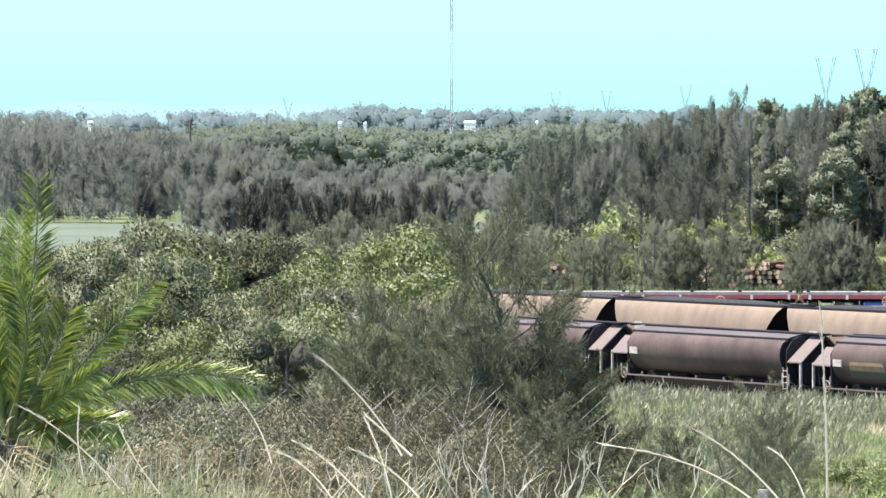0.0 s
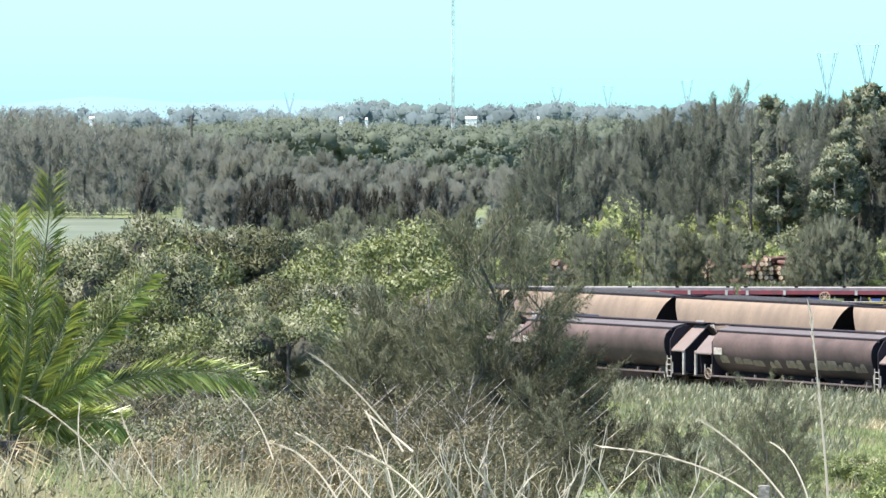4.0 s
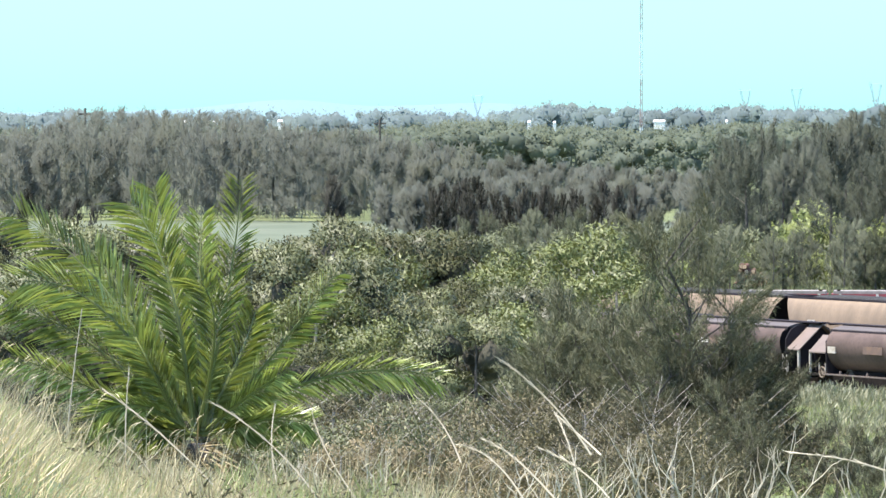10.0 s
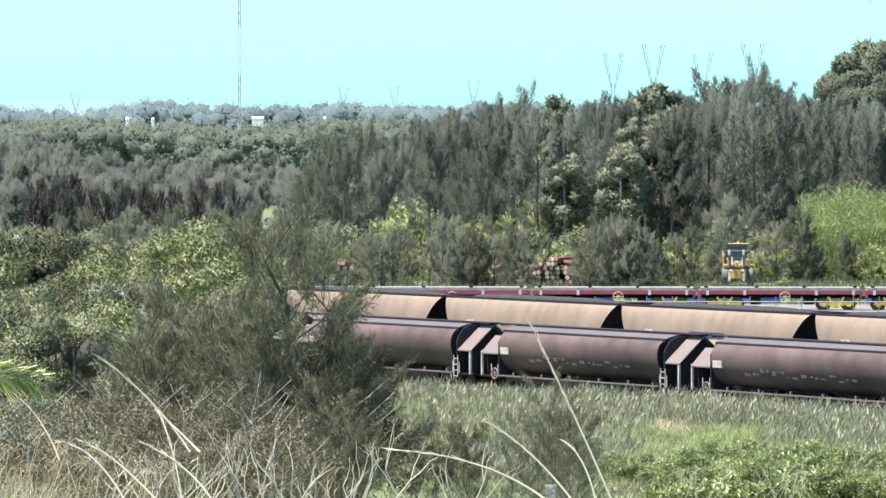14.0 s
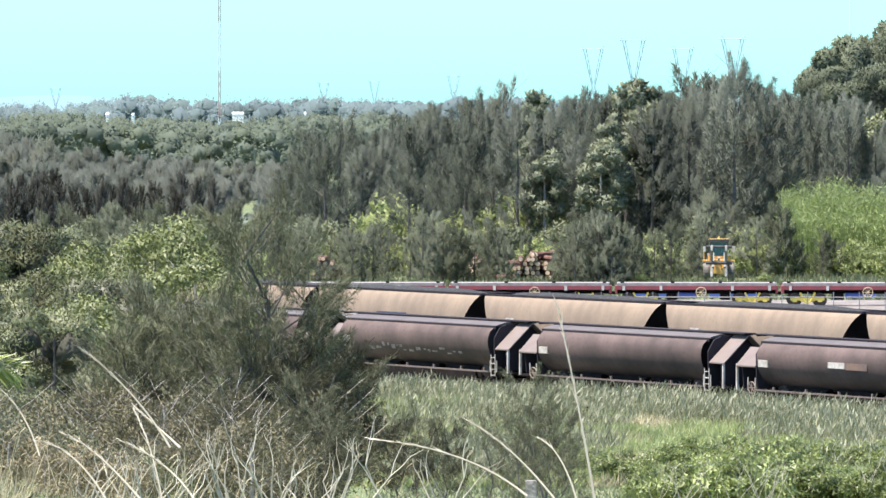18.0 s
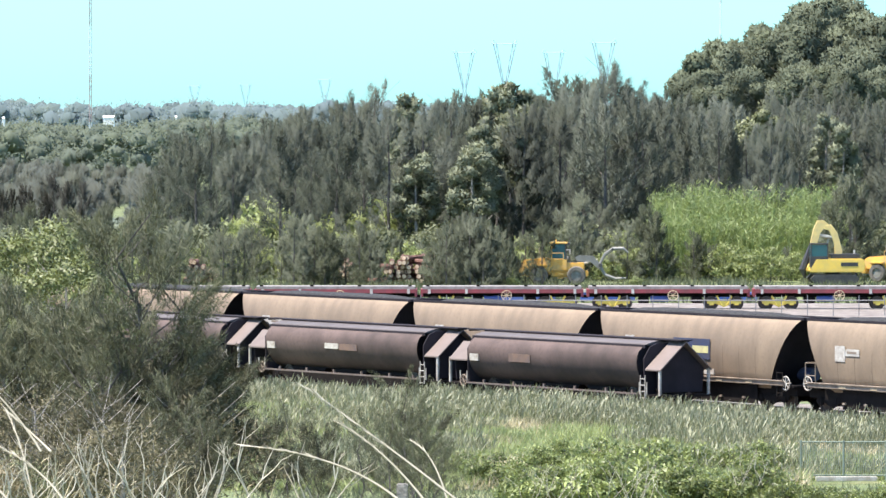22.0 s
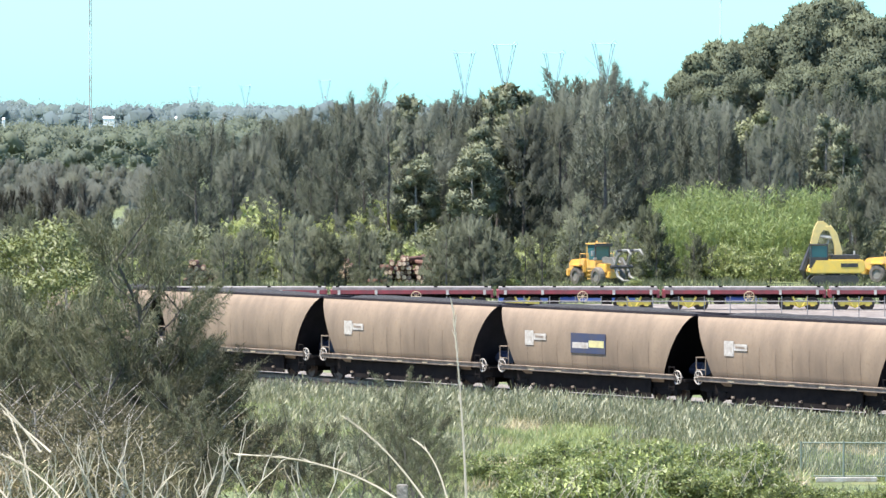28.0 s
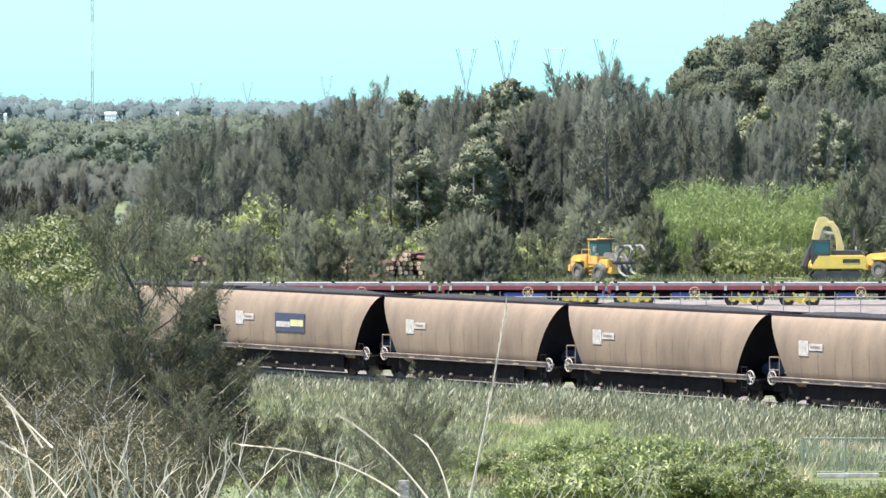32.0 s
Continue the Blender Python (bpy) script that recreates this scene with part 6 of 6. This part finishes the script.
def radio_mast(u, y, tall, wide, label):
    g = tagged(new("radio_mast"), label, "radio mast")
    g.location = (at(u, y), y, 0)
    sec = tall / 7
    for k in range(7):
        bm = bmesh.new()
        a = [Vector((math.cos(i * 2.094) * wide, math.sin(i * 2.094) * wide, 0)) for i in range(3)]
        for i in range(3):
            tube(bm, [a[i] + Vector((0, 0, k * sec)), a[i] + Vector((0, 0, (k + 1) * sec))], wide * 0.28, 4)
            for j in range(5):
                z = (k + j / 5) * sec
                tube(bm, [a[i] + Vector((0, 0, z)), a[(i + 1) % 3] + Vector((0, 0, z + sec / 5))], wide * 0.12, 3)
        part("section", bm, (M_WHITE, M_REDMAST)[k % 2], g, ("white lattice section", "faded red lattice section")[k % 2])
    return g


radio_mast(160, 1420, 84, 0.36, "tall thin guyed radio mast in faded red and white")
radio_mast(1275, 1900, 72, 0.25, "faint thin lattice mast behind the gum trees")
hut = tagged(new("mast_hut"), "small white equipment hut at the foot of the mast", "hut")
part("wall", boxes((-0.9, 0.9, -0.8, 0.8, 0, 1.6)), M_WHITE, hut)
part("roof", boxes((-1.0, 1.0, -0.9, 0.9, 1.6, 1.75)), M_STEEL, hut)
hut.location = (at(152, 1415), 1415, 0)


def pylon(tall, span):
    g = tagged(new("power_pylon"), "grey steel lattice power pylon with a forked head", "pylon", "power line pylons")
    t = 0.2
    w = tall * 0.58
    for sg in (-1, 1):
        part("leg", tubes(([(sg * 3.6, 0, 0), (sg * 0.7, 0, w)], t * 1.3), sides=4), M_STEEL, g)
        part("fork_arm", tubes(([(sg * 0.7, 0, w), (sg * span * 0.42, 0, tall - 1.5)], t * 1.2), ([(sg * 0.2, 0, w + 0.5), (sg * span * 0.3, 0, tall - 1.5)], t * 0.8), *[([(sg * (0.7 + (span * 0.42 - 0.7) * k / 4), 0, w + (tall - 1.5 - w) * k / 4), (sg * (0.2 + (span * 0.3 - 0.2) * (k + 1) / 4), 0, w + 0.5 + (tall - 2 - w) * (k + 1) / 4)], t * 0.6) for k in range(4)], sides=4), M_STEEL, g)
    part("brace", tubes(*[([(-3.6 + 2.9 * k / 5, 0, w * k / 5), (3.6 - 2.9 * (k + 1) / 5, 0, w * (k + 1) / 5)], t * 0.7) for k in range(5)], *[([(3.6 - 2.9 * k / 5, 0, w * k / 5), (-3.6 + 2.9 * (k + 1) / 5, 0, w * (k + 1) / 5)], t * 0.7) for k in range(5)], sides=4), M_STEEL, g)
    part("crossbeam", tubes(([(-span / 2, 0, tall - 1.5), (span / 2, 0, tall - 1.5)], t), ([(-span / 2, 0, tall - 1.5), (-span * 0.42, 0, tall), (-span * 0.3, 0, tall - 1.4)], t * 0.8), ([(span / 2, 0, tall - 1.5), (span * 0.42, 0, tall), (span * 0.3, 0, tall - 1.4)], t * 0.8), sides=4), M_STEEL, g)
    return g


pg = pylon(46.0, 11.5)
for i, (u, v, y) in enumerate(((893, 72, 2450), (1068, 70, 2450), (822, 88, 2750), (980, 88, 2750))):
    s = high(v, y) / 46.0
    m = Matrix.Translation((at(u, y), y, 0)) @ Matrix.Diagonal((1, 1, s, 1))
    ob = pg if i == 0 else copy_thing(pg, Matrix())
    ob.matrix_basis = m
for u, v, y in ((345, 150, 4000), (435, 148, 4100), (575, 138, 3600), (-130, 160, 4000)):
    ob = copy_thing(pg, Matrix())
    ob.matrix_basis = Matrix.Translation((at(u, y), y, 0)) @ Matrix.Diagonal((0.8, 0.8, high(v, y) / 46.0, 1))

shed = tagged(new("far_shed"), "long white shed roof above the far trees", "shed", "far sheds")
part("wall", boxes((-3.6, 3.6, -3, 3, 0, 13.4)), M_WHITE, shed)
bm = bmesh.new()
prism(bm, [(-3.2, 13.35), (0, 14.3), (3.2, 13.35)], -3.8, 3.8)
part("roof", bm, M_WHITE, shed, "white metal roof")
for i, (u, s) in enumerate(((193, 0.7), (-38, 0.2), (7, 0.15), (312, 0.12), (397, 0.12), (-606, 0.6), (-483, 0.3), (-655, 0.3))):
    m = Matrix.Translation((at(u, 2650), 2650, 0)) @ Matrix.Diagonal((s, 1, 1 - 0.02 * (i % 3), 1))
    ob = shed if i == 0 else copy_thing(shed, Matrix())
    ob.matrix_basis = m
pole = tagged(new("power_pole"), "thin dark timber power pole", "power pole", "power poles")
part("pole", tubes(([(0, 0, 0), (0, 0, 13.6)], [0.3, 0.22])), M_BARK, pole)
part("crossarm", boxes((-1.1, 1.1, -0.1, 0.1, 12.6, 12.9)), M_BARK, pole)
for i, (u, y, s) in enumerate(((-305, 1000, 1.0), (465, 1300, 0.95), (-835, 900, 1.12))):
    m = Matrix.Translation((at(u, y), y, 0)) @ Matrix.Diagonal((1, 1, s, 1))
    ob = pole if i == 0 else copy_thing(pole, Matrix())
    ob.matrix_basis = m

# fence panel by the reeds
M_MESH = painted("weathered_green_steel", (0.2, 0.25, 0.2), (0.14, 0.17, 0.14), 0.6, 3.0, 0.5)


def panel_fence():
    y = 203.0
    f = tagged(new("mesh_fence"), "weathered green steel mesh fence panels among reeds", "fence")
    x0, x1 = at(1418, y), at(1720, y)
    z0 = ground_z(x0, y)
    n = 4
    for k in range(n + 1):
        x = x0 + (x1 - x0) * k / n
        part("post", tubes(([(x, y, z0 - 0.1), (x, y, z0 + 1.5)], 0.035)), M_MESH, f)
    for z in (0.25, 1.45):
        part("rail", tubes(([(x0, y, z0 + z), (x1, y, z0 + z)], 0.025)), M_MESH, f)
    runs = [([(x0 + (x1 - x0) * k / 90, y, z0 + 0.25), (x0 + (x1 - x0) * k / 90, y, z0 + 1.45)], 0.01) for k in range(91)]
    tagged(part("wire_mesh", tubes(*runs, sides=3), M_MESH, f), kind="stuff")


panel_fence()
kerb = tagged(new("concrete_beam"), "pale concrete beam lying before the fence", "beam")
part("beam", boxes((-1.1, 1.1, -0.12, 0.12, 0, 0.16), bevel=0.02), M_LIGHT, kerb)
kerb.matrix_basis = pose(at(1500, 201), 201.5, ground_z(at(1500, 201), 201) + 0.1, 0, 0, 3)
post_a = tagged(new("timber_post"), "short weathered grey timber post in grass", "post")
part("post", boxes((-0.06, 0.06, -0.06, 0.06, -0.2, 0.55), bevel=0.01), M_PALE_BARK, post_a)
post_a.location = (at(712, 60), 60, high(882, 60) - 0.4)
# ---------------------------------------------------------------- palm and seed stalks on the crest
def frond(root, pts, length_leaf, seed, pairs=92, droop=0.3):
    """A palm frond along four points: a tapering rib and two rows of narrow leaflets."""
    r = random.Random(seed)
    base = pts[0]
    ctrl = [p - base for p in pts]

    def pos(t):
        a, b, c, d = ctrl
        k = 1 - t
        return a * k ** 3 + b * 3 * k * k * t + c * 3 * k * t * t + d * t ** 3
    bm = bmesh.new()
    n = 10
    tube(bm, [pos(i / n) for i in range(n + 1)], [0.03 * (1 - 0.85 * i / n) for i in range(n + 1)], 5)
    lv = Leaves()
    view = Vector((0, -1, 0.25))
    for i in range(pairs):
        t = 0.16 + 0.83 * i / pairs
        p = pos(t)
        d = (pos(min(1, t + 0.02)) - pos(t - 0.02)).normalized()
        s = d.cross(view).normalized()
        L = 1.3 * length_leaf * (math.sin(math.pi * min(1, 0.18 + 0.82 * (1 - t) ** 0.8)) ** 0.7 * 0.85 + 0.15)
        for sg in (-1, 1):
            way = d * r.uniform(0.85, 1.05) + s * sg * r.uniform(0.55, 0.85) + Vector((0, -0.35 + r.uniform(-0.2, 0.2), r.uniform(-0.08, 0.08)))
            lv.blade(p, way, L * r.uniform(0.85, 1.15), r.uniform(0.028, 0.042), s * (sg * 1.0) + Vector((r.uniform(-0.25, 0.25), -0.6, 0.5 + r.uniform(-0.3, 0.3))), droop * L * r.uniform(0.5, 0.8), True)
    f = part("frond", lv.mesh("frond", M_PALM), None, root, "glossy green feather frond")
    f.location = base - root.location
    part("rib", bm, M_PALM_RIB, f, "pale yellow-green rib")
    return f


PALM_Y = 66.0
PALM = tagged(new("palm_tree"), "young feather palm with long arching green fronds", "palm")
PALM.location = (at(-632, PALM_Y), PALM_Y, ground_z(at(-632, PALM_Y), PALM_Y))
FRONDS = []


def spot(x, y, dy):
    """A point of the palm by its direction; x and y are pixel positions, set to fit the camera's view."""
    return Vector((at(x - 974, PALM_Y + dy), PALM_Y + dy, high(y + 20, PALM_Y + dy)))


rp = random.Random(17)
TALL_FRONDS = [
    ((341, 741), (368, 639), (395, 522), (345, 471), -0.8, 0.40),
    ((333, 733), (317, 576), (298, 412), (221, 330), -0.2, 0.40),
    ((337, 733), (313, 576), (294, 420), (263, 303), 0.4, 0.34),
    ((352, 733), (368, 600), (407, 452), (412, 287), 0.1, 0.34),
    ((349, 733), (341, 600), (349, 467), (354, 354), 0.7, 0.30),
    ((313, 725), (267, 576), (142, 420), (24, 350), 0.5, 0.42),
    ((321, 741), (243, 584), (149, 459), (28, 473), -0.3, 0.44),
    ((306, 741), (220, 631), (110, 553), (-7, 522), 0.2, 0.40),
    ((298, 748), (196, 686), (110, 647), (1, 612), -0.5, 0.36),
]
LOW_FRONDS = [
    ((368, 733), (454, 639), (517, 561), (596, 459), 0.0, 0.30),
    ((376, 741), (478, 670), (602, 608), (774, 648), -0.2, 0.32),
    ((329, 748), (259, 686), (196, 686), (149, 725), -0.7, 0.30),
    ((349, 741), (384, 670), (431, 592), (446, 522), 0.5, 0.34),
    ((356, 741), (399, 702), (446, 670), (509, 631), -0.7, 0.30),
    ((321, 748), (274, 670), (251, 600), (228, 569), -0.6, 0.38),
    ((360, 748), (415, 725), (478, 709), (540, 725), -0.8, 0.28),
    ((313, 748), (235, 725), (188, 725), (134, 764), -0.9, 0.28),
    ((313, 733), (274, 600), (212, 483), (157, 420), 0.9, 0.40),
    ((345, 748), (306, 690), (268, 643), (235, 631), 0.6, 0.36),
    ((349, 748), (331, 674), (313, 615), (298, 600), 0.8, 0.36),
    ((356, 748), (374, 690), (392, 643), (407, 631), 0.7, 0.36),
    ((360, 748), (401, 709), (442, 678), (478, 670), 0.5, 0.36),
    ((352, 748), (385, 741), (418, 734), (446, 733), -0.5, 0.36),
    ((341, 748), (315, 744), (289, 741), (267, 741), -0.4, 0.36),
    ((329, 748), (283, 725), (236, 706), (196, 702), 0.4, 0.36),
    ((352, 748), (352, 690), (352, 643), (352, 631), 0.9, 0.36),
]
for i, (a, b, c, d, dy, L) in enumerate(TALL_FRONDS + LOW_FRONDS):
    tip = dy + rp.uniform(-0.5, 0.5)
    FRONDS.append(frond(PALM, [spot(*a, 0), spot(*b, dy * 0.5), spot(*c, dy), spot(*d, tip)], L, 200 + i))
bm = bmesh.new()
tube(bm, [(0, 0, -0.1), (0.02, 0, 0.2), (0.0, 0, 0.55)], [0.26, 0.3, 0.16], 10)
part("trunk", bm, M_BARK, PALM, "short rough brown trunk")
R.seed(71)
lv = Leaves()
for k in range(420):
    a = R.uniform(0, math.tau)
    lv.blade(Vector((math.cos(a) * R.uniform(0.05, 0.5), math.sin(a) * 0.3, R.uniform(0.0, 0.6))), Vector((math.cos(a), math.sin(a) * 0.6, R.uniform(-0.4, 0.9))), R.uniform(0.3, 0.8), 0.03, None, 0.2)
part("dead_leaves", lv.mesh("dead_leaves", M_DEAD), None, PALM, "withered brown dead leaves round the base")


def sway_palm():
    r = random.Random(4)
    for f in FRONDS:
        k, ph, loc = r.uniform(0.8, 1.8), r.uniform(0, 6), f.location.copy()
        walk(f, [(t * 1.0, pose(loc.x, loc.y, loc.z, 0, k * math.sin(t * 2.1 + ph) + 0.6 * math.sin(t * 4.7 + ph * 2), 0)) for t in range(33)])


STALKS = []


def stalk(pts, y, thick, plume, seed):
    """A bleached grass stalk along three points given by direction, with a feathery head towards its tip."""
    r = random.Random(seed)
    P = [Vector((at(u, y), y + 0.25 * i, high(v, y))) for i, (u, v) in enumerate(pts)]
    base = P[0]
    g = tagged(new("grass_stalk"), "bleached dry grass stalk arching over with a feathery head", "grass stalk", "dry grass stalks")
    g.location = base

    def pos(t):
        return (P[0] - base) * (1 - t) ** 2 + (P[1] - base) * 2 * t * (1 - t) + (P[2] - base) * t * t
    bm = bmesh.new()
    tube(bm, [pos(i / 12) for i in range(13)], [thick * (1 - 0.6 * i / 12) for i in range(13)], 4)
    part("stem", bm, M_STRAW, g)
    lv = Leaves()
    R.seed(seed)
    for i in range(plume):
        t = 0.5 + 0.5 * (i + R.random()) / plume
        d = (pos(min(1, t + 0.03)) - pos(t - 0.03)).normalized()
        lv.blade(pos(t), d + rnd_dir() * 0.22, R.uniform(0.06, 0.15), 0.012)
    if plume:
        part("seed_head", lv.mesh("seed_head", M_STRAW), None, g, "pale feathery seed head")
    STALKS.append(g)


HEAVY_STALKS = [
    ((-400, 905), (-490, 775), (-620, 712), 52, 50),
    ((-35, 905), (-90, 805), (-165, 790), 54, 40),
    ((72, 800), (5, 700), (-97, 634), 56, 60),
    ((-160, 815), (-190, 740), (-245, 702), 55, 20),
    ((120, 900), (70, 830), (-22, 800), 52, 60),
    ((90, 800), (45, 765), (3, 736), 56, 40),
    ((765, 905), (690, 800), (605, 752), 53, 40),
    ((705, 885), (600, 805), (425, 798), 55, 40),
]
LIGHT_STALKS = [
    ((-560, 905), (-700, 760), (-820, 690), 53, 40),
    ((-880, 905), (-870, 700), (-852, 545), 58, 10),
    ((-760, 905), (-772, 760), (-765, 655), 58, 10),
    ((30, 905), (-60, 800), (-120, 780), 50, 50),
    ((60, 905), (40, 800), (5, 740), 55, 30),
    ((795, 900), (770, 800), (725, 785), 55, 20),
    ((-330, 905), (-420, 800), (-440, 730), 55, 20),
    ((-690, 905), (-720, 820), (-800, 780), 54, 20),
    ((-480, 890), (-520, 800), (-510, 720), 57, 10),
]
for i, (a, b, c, y, plume) in enumerate(HEAVY_STALKS + LIGHT_STALKS):
    stalk([a, b, c], y, 0.011 if plume < 35 else 0.014, plume, 300 + i)
stalk([(826, 900), (826, 740), (814, 545)], 50, 0.013, 70, 330)
TALL = STALKS.pop()


def sway_stalks():
    r = random.Random(8)
    for g in STALKS:
        k, ph, loc = r.uniform(1.5, 3.5), r.uniform(0, 6), g.location.copy()
        walk(g, [(t * 1.0, pose(loc.x, loc.y, loc.z, 0, k * math.sin(t * 1.7 + ph) + 1.2 * math.sin(t * 3.9 + ph), 0)) for t in range(33)])


    # the tallest one leans far over in the gusts: seconds, degrees
    loc = TALL.location.copy()
    walk(TALL, [(t, pose(loc.x, loc.y, loc.z, 0, a, 0)) for t, a in ((0.0, 0), (3.0, -3), (6.0, -5), (9.0, -14), (12.5, -33), (13.0, -31), (14.0, -23), (16.0, -18), (17.0, -15), (18.0, -9), (18.5, -28), (19.0, -30), (19.5, -21), (20.0, -55), (21.0, -52), (22.0, -52), (23.0, -50), (24.0, -42), (25.0, -8), (26.5, -4), (28.0, -2), (29.0, 8), (30.0, 9), (32.0, 13))])


def dead_bush(u, v, y, seed, tall, n=16):
    """A leafless bleached bush of forking twigs."""
    r = random.Random(seed)
    g = tagged(new("dead_bush"), "leafless bleached dead bush with forking twigs", "dead bush", "dead bushes")
    x = at(u, y)
    g.location = (x, y, high(v, y))

    def grow(bm, p, d, length, thick, depth):
        q = p + d * length
        mid = p.lerp(q, 0.5) + Vector((r.uniform(-1, 1), r.uniform(-1, 1), 0)) * length * 0.08
        tube(bm, [p, mid, q], [thick, thick * 0.8, thick * 0.55], 4)
        if depth:
            for _ in range(r.choice((1, 2, 2))):
                w = (d + Vector((r.uniform(-0.7, 0.7), r.uniform(-0.4, 0.4), r.uniform(-0.15, 0.4)))).normalized()
                grow(bm, q, w, length * r.uniform(0.5, 0.8), thick * 0.55, depth - 1)
    for k in range(n):
        d = Vector((r.uniform(-0.75, 0.85), r.uniform(-0.4, 0.4), 1)).normalized()
        bm = bmesh.new()
        grow(bm, Vector((r.uniform(-0.5, 0.5) * tall, r.uniform(-0.2, 0.2), 0)), d, tall * r.uniform(0.3, 0.5), 0.011, 2)
        part("branch", bm, M_STRAW, g)


for i, (u, v, y, tall, n) in enumerate(((120, 900, 56, 0.8, 8), (200, 905, 54, 0.85, 7), (55, 905, 57, 0.7, 6), (400, 905, 58, 0.9, 8), (10, 900, 58, 0.6, 8), (-40, 890, 60, 0.6, 7), (-420, 880, 60, 0.6, 10), (-500, 880, 60, 0.55, 8), (-850, 880, 56, 0.8, 8), (300, 910, 56, 0.6, 8), (-300, 890, 60, 0.7, 10), (540, 915, 57, 0.8, 5), (960, 890, 171, 1.3, 7), (1010, 892, 170, 1.5, 8), (1100, 895, 170, 1.7, 9), (1150, 890, 171, 1.4, 7), (1340, 860, 175, 1.3, 8))):
    dead_bush(u, v, y, 400 + i, tall, n)


def motions():
    move_trains()
    move_flats()
    move_loader()
    sway_palm()
    sway_stalks()


motions()
